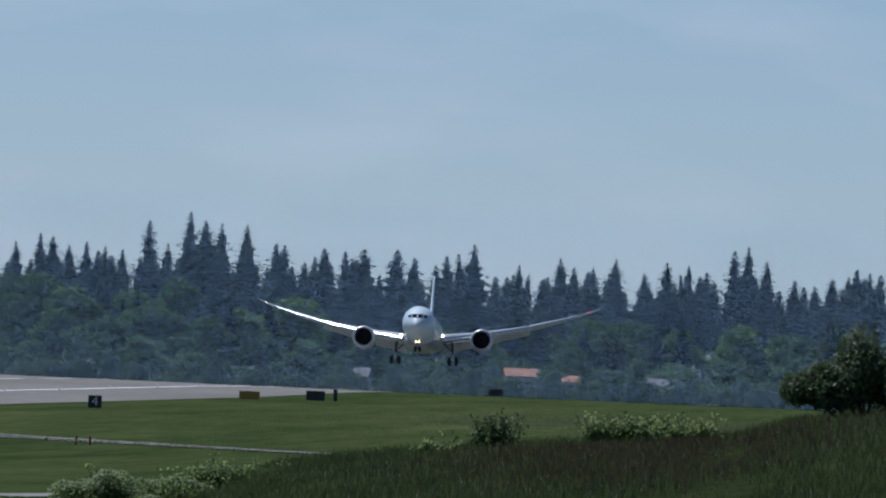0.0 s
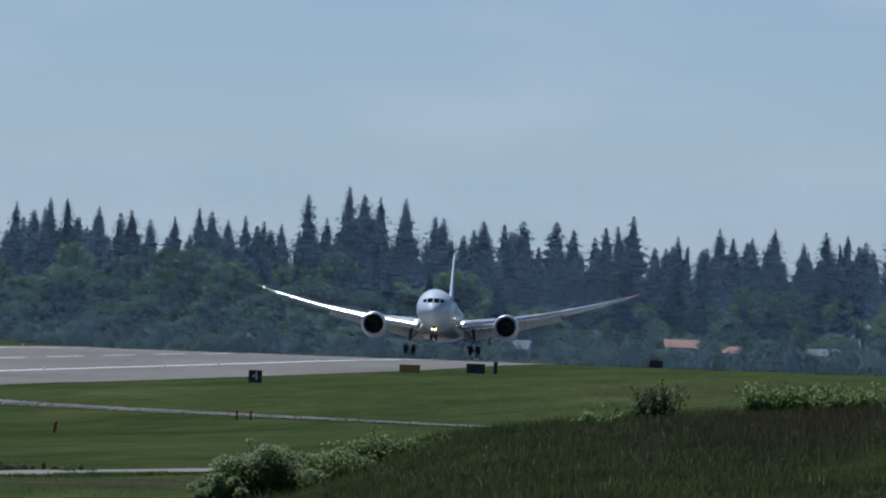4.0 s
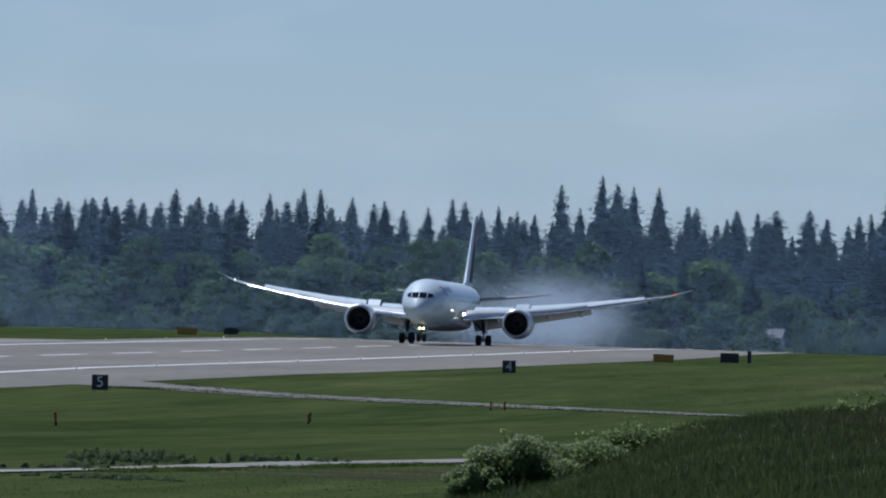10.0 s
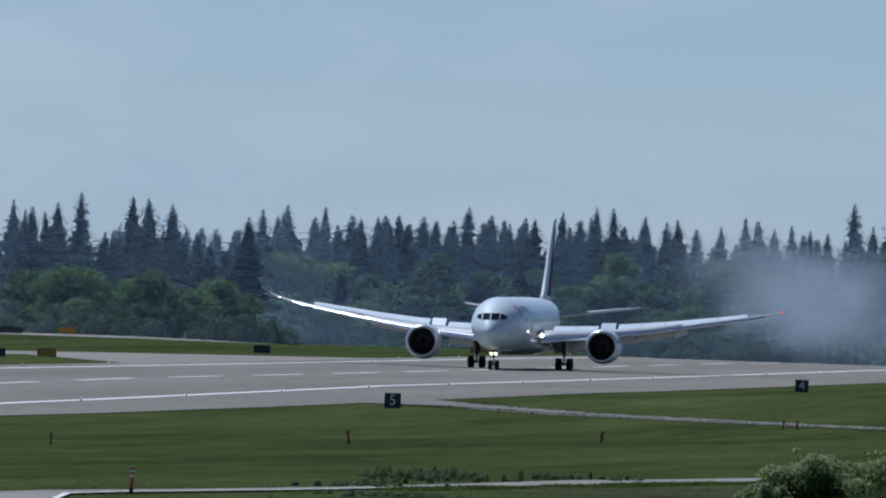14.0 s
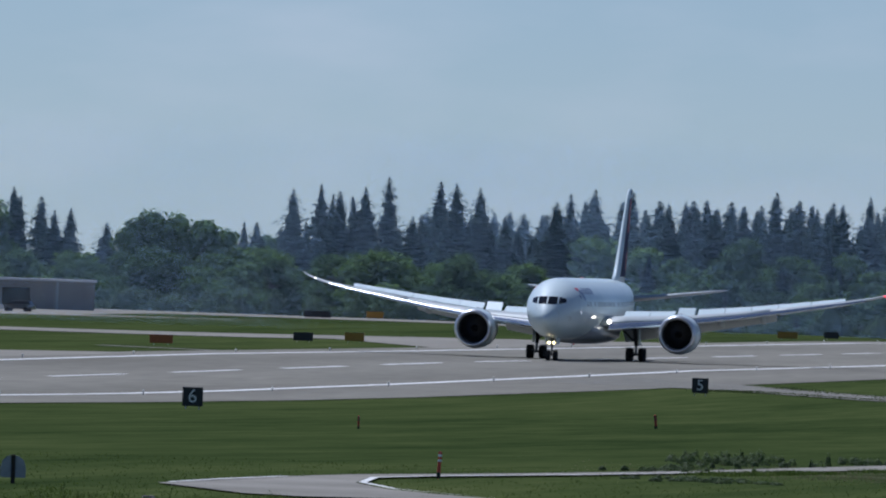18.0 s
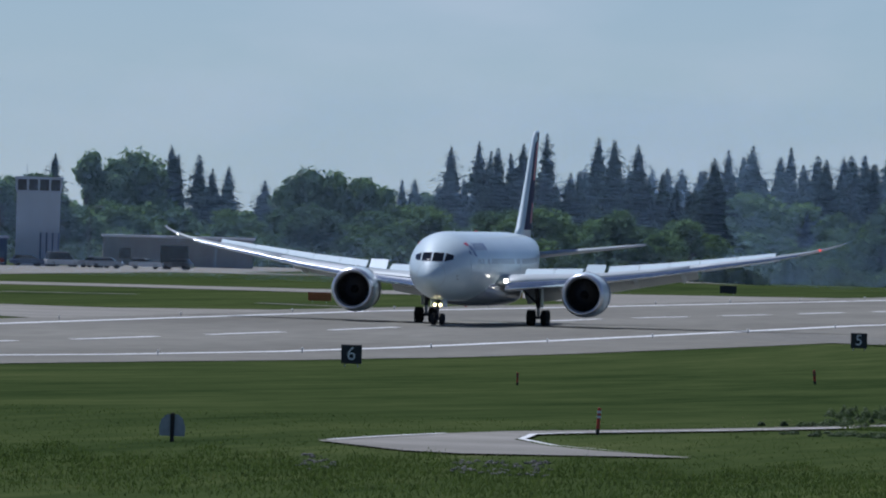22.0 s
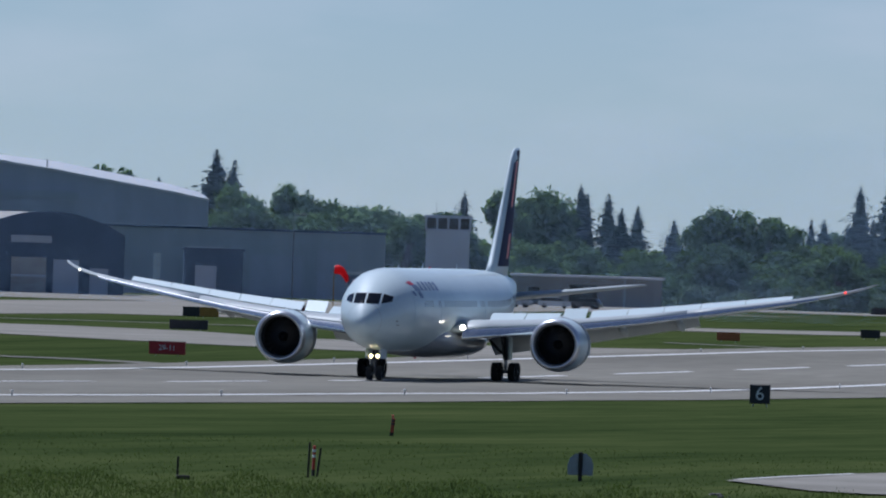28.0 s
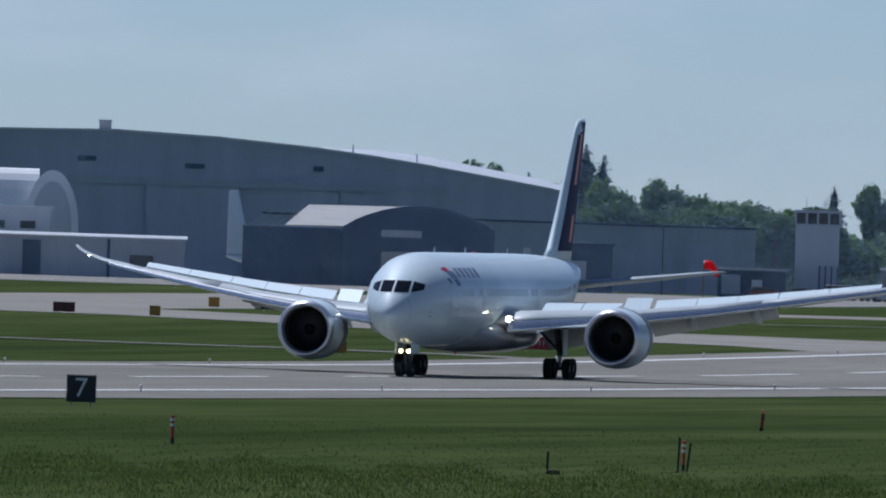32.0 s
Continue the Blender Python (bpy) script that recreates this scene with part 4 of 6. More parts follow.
DK, AM, OR, MA = (SIGN_DARK, "dark-backed"), (SIGN_AMBER, "amber"), (SIGN_ORANGE, "faded orange"), (SIGN_MAROON, "maroon")
for x, y, secs, h in (
    (-239.5, 1622, [(2.1, *DK)], 0.85), (-237.5, 1646, [(2.1, *AM)], 0.85), (-238, 1516, [(2.3, *OR)], 0.8), (-238.5, 1832, [(2.0, *DK)], 0.9),
    (-231, 1992, [(2.6, *AM)], 0.85), (-233, 2060, [(2.0, *DK)], 0.85), (-308.8, 2104, [(2.2, *DK), (1.5, *DK)], 0.9), (-306, 2140, [(2.4, *AM)], 0.9),
    (-308, 1604, [(1.8, *DK), (2.0, *AM)], 0.95), (-313, 1692, [(3.6, *MA)], 0.95), (-273, 1416, [(3.6, *DK)], 0.85), (-282, 1554, [(1.0, *AM)], 0.95),
    (-235.0, 1130, [(2.4, *AM)], 0.8), (-311, 1376, [(2.0, *MA)], 0.85), (-301, 1369, [(1.0, *AM)], 0.85), (-323, 1496, [(1.1, *AM)], 0.9), (-388, 2054, [(3.6, *AM)], 1.0),
    (-141.2, 1750, [(2.1, *DK)], 1.05), (-139.2, 1753, [(0.45, *DK)], 1.3), (-146.4, 1723, [(2.3, *AM)], 0.85), (-139.4, 2019, [(1.8, *DK)], 0.9),
):
    guidance_sign(x, y, secs, h)
guidance_sign(-313.8, 1482.5, [(4.2, SIGN_DARK, "dark wide")], 0.95)
guidance_sign(-233.4, 1202, [(2.9, SIGN_RED, "red runway holding")], 1.0, "29-11")


def stake(x, y, h, lean, turn, dark=False):
    z = ground_z(x, y)
    root = thing("marker_stake", "leaning black wooden stake in grass" if dark else "leaning red plastic marker stake in grass", "stake", pose(x, y, z, 0, lean, turn), "field marker stakes")
    w = 0.035 if dark else 0.07
    bm = bmesh.new()
    box(bm, -w, w, -w * 0.6, w * 0.6, -0.1, h, 0.01)
    part("post", bm, WOOD_DARK if dark else STAKE_RED, root)
    if not dark:
        for k in (0.62, 0.8):
            bm = bmesh.new()
            box(bm, -w - 0.006, w + 0.006, -w * 0.6 - 0.006, w * 0.6 + 0.006, h * k, h * k + 0.09)
            part("reflective_band", bm, SIGN_WHITE if h > 0.9 else SIGN_MAROON, root, "narrow reflective band")
        bm = bmesh.new()
        box(bm, -w - 0.004, w + 0.004, -w * 0.6 - 0.004, w * 0.6 + 0.004, 0.0, h * 0.22)
        part("base_sleeve", bm, WOOD_DARK, root)
    return root


for i, (x, y, h, lean) in enumerate(((-112.8, 1174, 0.7, 3), (-112.0, 1177, 0.7, -2), (-113.3, 1051, 0.62, 2), (-117, 941, 0.85, -7), (-110.8, 1027, 0.7, 4), (-79.9, 577, 1.02, 7), (-123.4, 858, 0.72, 0), (-121, 676, 0.86, -12), (-92.9, 504.4, 1.0, -5), (-115.2, 527.4, 1.0, 1), (-118.9, 664, 0.8, -9))):
    stake(x, y, h, lean, 8 + 13 * i)
for x, y, h, lean in ((-92.3, 500.2, 1.15, 2), (-94.1, 487, 0.72, 1), (-92.6, 503.5, 0.95, 6)):
    stake(x, y, h, lean, 20, True)
# small dark foot beside the short stake
bm = bmesh.new()
box(bm, -0.22, 0.22, -0.1, 0.1, 0, 0.14, 0.03)
foot = tagged(part("timber_offcut", bm, WOOD_DARK), "short dark timber offcut lying in grass", "timber")
foot.matrix_world = pose(-93.8, 486.4, ground_z(-93.8, 486.4), 0, 0, 20)


def shield_post(x, y):
    z = ground_z(x, y)
    root = thing("marker_post", "dark post before a grey rounded metal shield", "post", pose(x, y, z, 0, 0, 9))
    bm = bmesh.new()
    box(bm, -0.07, 0.07, -0.07, 0.07, -0.1, 0.98, 0.015)
    part("post", bm, WOOD_DARK, root)
    bm = bmesh.new()
    rim = [(-0.42, 0.2), (-0.44, 0.5), (-0.36, 0.78), (-0.18, 0.93), (0.18, 0.93), (0.36, 0.78), (0.44, 0.5), (0.42, 0.2)]
    loft(bm, [[(a, 0.1, b) for a, b in rim], [(a * 0.97, 0.16, b) for a, b in rim]])
    part("shield", bm, GALVANISED, root, "grey metal shield")
    return root


shield_post(-85.9, 516)


def edge_light():
    root = thing("runway_edge_light", "small white runway edge light on a short stem", "light", group="runway edge lights")
    bm = bmesh.new()
    tube(bm, (0, 0, 0), (0, 0, 0.24), 0.04, 0.035, 8)
    part("stem", bm, GALVANISED, root)
    bm = bmesh.new()
    bmesh.ops.create_uvsphere(bm, u_segments=10, v_segments=6, radius=0.085, matrix=Matrix.Translation((0, 0, 0.3)))
    part("lamp_dome", bm, SIGN_WHITE, root, "pale glass dome")
    return root


first_light = edge_light()
first_light.matrix_world = pose(CENTRE + 24.6, 587, ground_z(CENTRE + 24.6, 587) + 0.04)
for k in range(0, 24):
    y = 587 + 61 * k
    for s in (1, -1):
        if k or s < 0:
            copy_thing(first_light, pose(CENTRE + s * 24.6, y, ground_z(CENTRE + s * 24.6, y) + 0.04))


def windsock(x, y):
    z = ground_z(x, y)
    root = thing("windsock", "drooping bright red windsock on a tall thin pole", "windsock", pose(x, y, z))
    bm = bmesh.new()
    tube(bm, (0, 0, 0), (0, 0, 5.6), 0.07, 0.045, 8)
    part("pole", bm, SIGN_AMBER, root, "amber pole")
    bm = bmesh.new()
    rings = []
    for px, pz, r in ((0.05, 5.45, 0.46), (0.45, 5.48, 0.5), (0.8, 5.36, 0.44), (1.1, 5.05, 0.36), (1.35, 4.65, 0.32), (1.5, 4.25, 0.26)):
        n = 12
        tilt = (px - 0.05) / 1.6 * 1.1
        rings.append([(px + r * math.cos(a) * math.sin(tilt) * 0.8, r * math.sin(a) * 0.8, pz + r * math.cos(a) * math.cos(tilt * 0.8)) for a in (2 * math.pi * i / n for i in range(n))])
    loft(bm, rings)
    part("sock", bm, WIND_RED, root, "bright red fabric sock")
    bm = bmesh.new()
    tube(bm, (0, 0, 5.5), (0.1, 0, 5.5), 0.4, 0.4, 12)
    part("hoop", bm, GALVANISED, root)
    return root


WIND_RED = ramp_material("red_windsock_fabric", [(0.66, 0.02, 0.03), (0.8, 0.03, 0.04), (0.85, 0.06, 0.06)], 2.0, 0.7, trans=0.45)
windsock(-299.4, 1634)

# ---------------------------------------------------------------- trees
BARK = ramp_material("tree_bark", [(0.04, 0.032, 0.025), (0.07, 0.055, 0.04), (0.11, 0.09, 0.07)], 2.0, 0.9)
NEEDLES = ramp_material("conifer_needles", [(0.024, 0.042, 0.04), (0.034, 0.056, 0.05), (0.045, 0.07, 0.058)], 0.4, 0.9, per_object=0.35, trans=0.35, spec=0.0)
LEAVES = ramp_material("broadleaf_leaves", [(0.058, 0.10, 0.048), (0.08, 0.135, 0.056), (0.105, 0.17, 0.064)], 0.25, 0.9, per_object=0.5, trans=0.45, spec=0.0)
rng = np.random.default_rng(7)


def leaf_quads(centres, size, flat=0.0, tall=1.0, facing=None, loose=0.55, along=None):
    """Small four-cornered leaf clumps at the centres, turned at random or facing outwards."""
    n = len(centres)
    c = np.asarray(centres, float)
    a = rng.normal(size=(n, 3))
    a[:, 2] *= 1 - flat
    if along is not None:
        a = np.asarray(along, float) + a * 0.55
    if facing is not None:
        w = np.asarray(facing, float)
        w = w / np.linalg.norm(w, axis=1)[:, None] + rng.normal(size=(n, 3)) * loose * 0.6
        w /= np.linalg.norm(w, axis=1)[:, None]
        a -= w * np.sum(a * w, axis=1)[:, None]
    a /= np.linalg.norm(a, axis=1)[:, None]
    if facing is not None:
        b = np.cross(w, a)
    else:
        b = rng.normal(size=(n, 3))
        b -= a * np.sum(a * b, axis=1)[:, None]
    b /= np.linalg.norm(b, axis=1)[:, None]
    s = np.asarray(size) * rng.uniform(0.6, 1.3, n)
    a, b = a * s[:, None], b * s[:, None] * tall
    v = np.stack([c - a, c - b * 0.55 + a * 0.15, c + a, c + b * 0.6], 1).reshape(-1, 3)
    return v, np.arange(4 * n).reshape(-1, 4)


def quad_mesh(name, v, f, material):
    me = bpy.data.meshes.new(name)
    me.vertices.add(len(v))
    me.vertices.foreach_set("co", v.astype(np.float32).ravel())
    me.loops.add(f.size)
    me.loops.foreach_set("vertex_index", f.astype(np.int32).ravel())
    me.polygons.add(len(f))
    me.polygons.foreach_set("loop_start", np.arange(0, f.size, 4, dtype=np.int32))
    me.polygons.foreach_set("loop_total", np.full(len(f), 4, dtype=np.int32))
    me.update()
    me.materials.append(material)
    return me


def leafy_mass(v, f, cores, rough):
    """Adds the dense inner foliage: a lumpy closed form inside each leafy lobe (centre, radii)."""
    vs, fs, base = [v], [f], len(v)
    nu, nv = 8, 5
    for c, rad in cores:
        grid = np.array([[(math.sin(math.pi * (j + 0.5) / nv) * math.cos(2 * math.pi * i / nu), math.sin(math.pi * (j + 0.5) / nv) * math.sin(2 * math.pi * i / nu), math.cos(math.pi * (j + 0.5) / nv) * 1.08) for i in range(nu)] for j in range(nv)]).reshape(-1, 3)
        grid = np.asarray(c) + grid * np.asarray(rad) * rng.uniform(1 - rough, 1 + rough, (len(grid), 1))
        quads = [(base + j * nu + i, base + (j + 1) * nu + i, base + (j + 1) * nu + (i + 1) % nu, base + j * nu + (i + 1) % nu) for j in range(nv - 1) for i in range(nu)]
        vs.append(grid)
        fs.append(np.array(quads))
        base += len(grid)
    return np.concatenate(vs), np.concatenate(fs)


def conifer(height, spread, ragged, label, bare=0.3, lean=0.0, double=False, sparse=1.0):
    """A fir: tapered trunk, whorls of drooping boughs with side sprays, shortening unevenly towards a pointed tip."""
    root = thing("conifer_tree", label, "tree", group="skyline conifers")
    bm = bmesh.new()
    tube(bm, (0, 0, -2), (lean * height, 0, height * 0.97), 0.34, 0.03, 7)
    part("trunk", bm, BARK, root)
    pts, sizes, ways, cores = [], [], [], []
    tops = [(lean * height, height, spread)] + ([(lean * height + 1.5, height * 0.93, spread * 0.7)] if double else [])
    for tip_x, tip_z, wide in tops:
        z = tip_z * bare
        swell = rng.uniform(0, 6.28)
        while z < tip_z - 0.25:
            k = z / tip_z
            reach = wide * min(1.28 * (1 - k), (1 - k) ** 0.8) * (1 + 0.2 * math.sin(swell + k * 17)) * rng.uniform(1 - ragged * 0.6, 1.1) + 0.08
            boughs = int(rng.integers(5, 9)) if k < 0.9 else 5
            turn = rng.uniform(0, 6.28)
            cx = tip_x * k
            for i in range(boughs):
                g = turn + 6.283 * i / boughs + rng.uniform(-0.4, 0.4)
                ln = reach * rng.uniform(1 - ragged, 1.12)
                if rng.random() < ragged * 0.5:
                    ln *= 0.4
                rise = rng.uniform(0.05, 0.3) + 0.5 * max(0.0, k - 0.7)
                ca, sa_ = math.cos(g), math.sin(g)
                shift = rng.normal(0, 0.3) * min(1.0, 4 * (1 - k))
                steps = max(2, int(ln / (0.5 * sparse)))
                for j in range(1, steps + 1):
                    s = j / steps
                    r = ln * s
                    fan = 0.32 * ln * (1 - s) ** 0.7 * min(1.0, s * 3) + 0.06
                    for _ in range(2):
                        q = rng.normal(0, fan * 0.7)
                        pts.append((cx + ca * r - sa_ * q, sa_ * r + ca * q, z + shift + rise * ln * s - 0.36 * ln * s * s + rng.normal(0, 0.14)))
                        sizes.append((0.12 + 0.58 * (1 - k) ** 0.55) * (1 - 0.3 * s) * sparse ** 0.5)
                        ways.append((ca, sa_, rise - 0.5 * s))
            z += rng.uniform(0.4, 0.75) * (sparse if k < 0.85 else 0.62)
        for q in (0.0, 0.15, 0.3, 0.5, 0.7, 0.9):
            for _ in range(2):
                pts.append((tip_x * (1 - q / tip_z) + rng.normal(0, 0.02 + 0.05 * q), rng.normal(0, 0.02 + 0.05 * q), tip_z - q))
                sizes.append(0.12 + 0.04 * q)
                ways.append((0, 0, 1))
        for k in np.arange(bare + 0.02, 0.95, 0.03):
            q = wide * min(1.2 * (1 - k), (1 - k) ** 0.8) * rng.uniform(0.4, 0.62)
            cores.append(((tip_x * k + rng.normal(0, 0.12 * q), rng.normal(0, 0.12 * q), tip_z * k), (q, q, tip_z * 0.026)))
    v, f = leaf_quads(pts, np.array(sizes), 0.2, 0.7, None, 0.5, ways)
    v, f = leafy_mass(v, f, cores, 0.3)
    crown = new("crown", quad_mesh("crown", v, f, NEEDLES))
    crown.parent = root
    return root


def broadleaf(height, spread, lobes, label, group="broadleaf trees", leaf=0.34, count=140, tallness=1.0):
    """A broad tree: trunk, limbs and a crown of leafy lobes of several sizes with gaps."""
    root = thing("broadleaf_tree", label, "tree", group=group)
    pts, sizes, cores = [], [], []
    limb_bm = bmesh.new()
    tube(limb_bm, (0, 0, -1), (0, 0, height * 0.45), 0.28, 0.18, 7)
    for i in range(lobes):
        g = rng.uniform(0, 6.283)
        k = rng.uniform(0.0, 1.0)
        zc = height * (0.2 + 0.7 * k)
        rr = spread * (1.0 - 0.75 * abs(k - 0.32) / 0.68) * rng.uniform(0.2, 0.85)
        c = np.array((math.cos(g) * rr, math.sin(g) * rr, zc))
        rad = spread * rng.uniform(0.16, 0.34)
        tube(limb_bm, (0, 0, height * rng.uniform(0.25, 0.45)), tuple(c), 0.09, 0.03, 5)
        m = int(count * (rad / spread / 0.25) ** 2)
        d = rng.normal(size=(m, 3))
        d /= np.linalg.norm(d, axis=1)[:, None]
        bumpy = 1 + 0.16 * np.sin(d[:, :1] * 7 + i) * np.sin(d[:, 2:] * 6 + 2 * i)
        d = d * bumpy * rng.uniform(0.55, 1.14, (m, 1))
        pts.append(c + d * rad * np.array((1.0, 1.0, 0.85 * tallness)))
        sizes.append(d)
        cores.append((c, rad * np.array((0.72, 0.72, 0.6 * tallness))))
    part("trunk", limb_bm, BARK, root)
    pts = np.concatenate(pts)
    v, f = leaf_quads(pts, np.full(len(pts), leaf), facing=np.concatenate(sizes), loose=0.9)
    v, f = leafy_mass(v, f, cores, 0.18)
    crown = new("crown", quad_mesh("crown", v, f, LEAVES))
    crown.parent = root
    return root


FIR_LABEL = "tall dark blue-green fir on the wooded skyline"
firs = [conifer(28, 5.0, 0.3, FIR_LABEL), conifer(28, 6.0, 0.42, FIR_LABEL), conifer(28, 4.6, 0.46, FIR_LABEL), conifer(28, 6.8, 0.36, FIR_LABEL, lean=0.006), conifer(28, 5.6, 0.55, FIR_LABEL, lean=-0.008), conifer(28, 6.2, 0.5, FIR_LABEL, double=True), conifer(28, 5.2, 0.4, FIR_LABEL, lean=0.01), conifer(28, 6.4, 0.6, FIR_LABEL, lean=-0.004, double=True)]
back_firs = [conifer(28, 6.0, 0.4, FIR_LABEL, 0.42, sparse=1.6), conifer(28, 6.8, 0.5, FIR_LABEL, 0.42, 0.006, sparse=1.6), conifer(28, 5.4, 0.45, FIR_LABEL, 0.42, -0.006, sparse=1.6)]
OAK_LABEL = "rounded mid-green broadleaf tree among woods"
oaks = [broadleaf(12, 4.6, 26, OAK_LABEL), broadleaf(12, 5.6, 32, OAK_LABEL), broadleaf(12, 3.8, 22, OAK_LABEL, tallness=1.2), broadleaf(12, 6.2, 36, OAK_LABEL), broadleaf(12, 5.0, 30, OAK_LABEL, tallness=1.25)]
used_proto = set()


def plant(protos, i, left, up, r, base=None, tall=28.0, broad=1.0):
    """Plants a tree at degrees left of the runway so that its tip stands that many degrees above eye level."""
    a = radians(left)
    x, y = -r * math.sin(a), r * math.cos(a)
    z = ground_z(x, y) if base is None else base
    h = max(3.0, EYE_Z + r * math.tan(radians(up)) - z)
    p = protos[i % len(protos)]
    k = h / tall
    m = pose(x, y, z - 0.3, 0, 0, (i * 77) % 360) @ Matrix.Diagonal((k ** 0.6 * broad, k ** 0.6 * broad, k, 1))
    if p.name in used_proto:
        return copy_thing(p, m @ Matrix.Diagonal((1 / p.scale.x, 1 / p.scale.y, 1 / p.scale.z, 1)))
    used_proto.add(p.name)
    p.matrix_basis = m
    return p


# tips of the skyline firs: degrees left of the runway, degrees above eye level
FIRS_A = [(5.83, 0.184), (5.74, 0.198), (5.65, 0.234), (5.60, 0.225), (5.54, 0.196), (5.48, 0.209), (5.41, 0.191), (5.35, 0.184), (5.25, 0.296), (5.18, 0.212), (5.10, 0.334), (5.04, 0.305), (4.99, 0.299), (4.89, 0.295), (4.76, 0.225), (4.65, 0.112), (4.61, 0.110), (4.50, 0.188), (4.44, 0.159), (4.33, 0.101), (4.24, 0.121)]
FIRS_B = [(4.05, 0.258), (3.96, 0.116), (3.88, 0.189), (3.79, 0.144), (3.73, 0.222), (3.68, 0.191), (3.61, 0.194), (3.52, 0.231), (3.42, 0.181), (3.33, 0.222), (3.26, 0.218), (3.09, 0.277), (3.04, 0.292), (2.97, 0.245), (2.86, 0.179), (2.67, 0.201), (2.59, 0.215), (2.45, 0.2), (2.3, 0.22)]
FIRS_C = [(7.43, 0.206), (7.34, 0.226), (7.20, 0.224), (7.07, 0.186), (7.01, 0.195), (6.96, 0.169), (6.90, 0.165), (6.79, 0.181), (6.67, 0.239), (6.60, 0.191), (6.52, 0.183), (6.43, 0.201), (6.32, 0.237), (6.20, 0.254), (6.13, 0.252), (6.02, 0.226), (5.94, 0.205), (5.90, 0.217)]
FIRS_D = [(8.63, 0.065), (8.58, 0.067), (8.45, 0.196), (8.35, 0.213), (8.28, 0.190), (8.19, 0.208), (8.10, 0.248), (8.01, 0.105), (7.91, 0.239), (7.85, 0.234), (7.77, 0.220), (7.62, 0.081), (7.49, 0.176), (9.48, 0.166), (9.38, 0.133), (9.33, 0.083), (9.27, 0.095), (9.14, 0.046), (9.91, 0.128), (11.04, 0.14)]
order = 0
for stand, dist in ((FIRS_A, 3060), (FIRS_B, 3120), (FIRS_C, 2980), (FIRS_D, 2560)):
    for left, up in stand:
        plant(firs, order, left, up, dist + 60 * math.sin(order * 2.3), broad=rng.uniform(1.5, 2.1))
        order += 1
plant(firs, 5, 10.83, 0.25, 2450, broad=2.3)
plant(firs, 3, 10.77, 0.15, 2455, broad=2.0)
# a second, lower rank of firs between and behind them
for k in range(150):
    left = 2.3 + k * 0.042 + rng.uniform(-0.02, 0.02)
    if left < 8.0:
        plant(back_firs, k + 3, left, rng.uniform(0.1, 0.21) + 0.03 * math.sin(left * 3.1), 3180 + rng.uniform(-40, 60), broad=rng.uniform(1.7, 2.3))
for k in range(26):
    left = 7.5 + k * 0.046 + rng.uniform(-0.03, 0.03)
    plant(back_firs, k, left, rng.uniform(0.05, 0.12) if left < 8.5 else 0.0, 2600, broad=1.5)
for k in range(70):
    left = rng.uniform(2.4, 8.2)
    plant(back_firs, k + 2, left, rng.uniform(-0.06, 0.09), rng.uniform(2840, 2960), broad=1.5)
# big dark round-headed trees on the western skyline
for left, up in ((8.99, 0.086), (8.88, 0.079), (8.78, 0.071), (8.70, 0.05), (9.78, 0.153), (9.63, 0.132), (9.70, 0.10), (9.55, 0.08), (8.93, 0.06), (10.58, 0.149), (10.51, 0.088), (10.78, 0.115), (10.71, 0.088), (11.21, 0.19), (10.1, 0.05), (10.39, 0.061), (10.28, 0.048)):
    plant(oaks, order, left, up, 2440, tall=12.0, broad=1.15)
    order += 1
# the paler broadleaf belt before them
for k in range(102):
    left = 2.5 + k * 0.0625 + rng.uniform(-0.04, 0.04)
    row = k % 3
    up = (0.03, -0.07, -0.17)[row] + rng.uniform(-0.05, 0.05) + (0.04 if 4.9 < left < 6.2 else -0.02)
    if left < 4.6:
        up -= 0.05
    plant(oaks, k, left, up, (2900, 2830, 2760)[row] + rng.uniform(-25, 25), tall=12.0, broad=1.75)
for k in range(44):
    left = 7.6 + k * 0.082 + rng.uniform(-0.04, 0.04)
    plant(oaks, k + 1, left, rng.uniform(-0.11, -0.03) + (0.1 if left > 9.9 else 0), (2420, 2330)[k % 2] + rng.uniform(-20, 20), tall=12.0, broad=1.6)


def thicket(name, spots, material, label, category, size, core=0.72):
    """Shrubs too many to count, as one mesh of leaf clumps."""
    pts, outs, cores = [], [], []
    for x, y, z, r, h, n in spots:
        cores.append(((x, y, z), (r * core, r * core, h * core)))
        d = rng.normal(size=(n, 3))
        d /= np.linalg.norm(d, axis=1)[:, None]
        d[:, 2] = np.abs(d[:, 2])
        pts.append(np.array((x, y, z)) + d * np.array((r, r, h)) * rng.uniform(0.75, 1.08, (n, 1)))
        outs.append(d)
    pts = np.concatenate(pts)
    v, f = leaf_quads(pts, np.full(len(pts), size), facing=np.concatenate(outs), loose=0.4)
    v, f = leafy_mass(v, f, cores, 0.14)
    return tagged(new(name, quad_mesh(name, v, f, material)), label, category, kind="stuff")


spots = []
for k in range(230):
    left = 2.4 + k * 0.029 + rng.uniform(-0.05, 0.05)
    r = rng.uniform(2690, 2740)
    x, y = -r * math.sin(radians(left)), r * math.cos(radians(left))
    spots.append((x, y, ground_z(x, y) - 0.2, rng.uniform(1.6, 4.2), rng.uniform(1.2, 6.8) * rng.uniform(0.6, 1.1), 190))
for k in range(150):
    left = 7.3 + k * 0.026 + rng.uniform(-0.04, 0.04)
    r = rng.uniform(2290, 2325)
    x, y = -r * math.sin(radians(left)), r * math.cos(radians(left))
    spots.append((x, y, ground_z(x, y) - 0.2, rng.uniform(1.4, 3.4), rng.uniform(1.6, 4.6), 170))
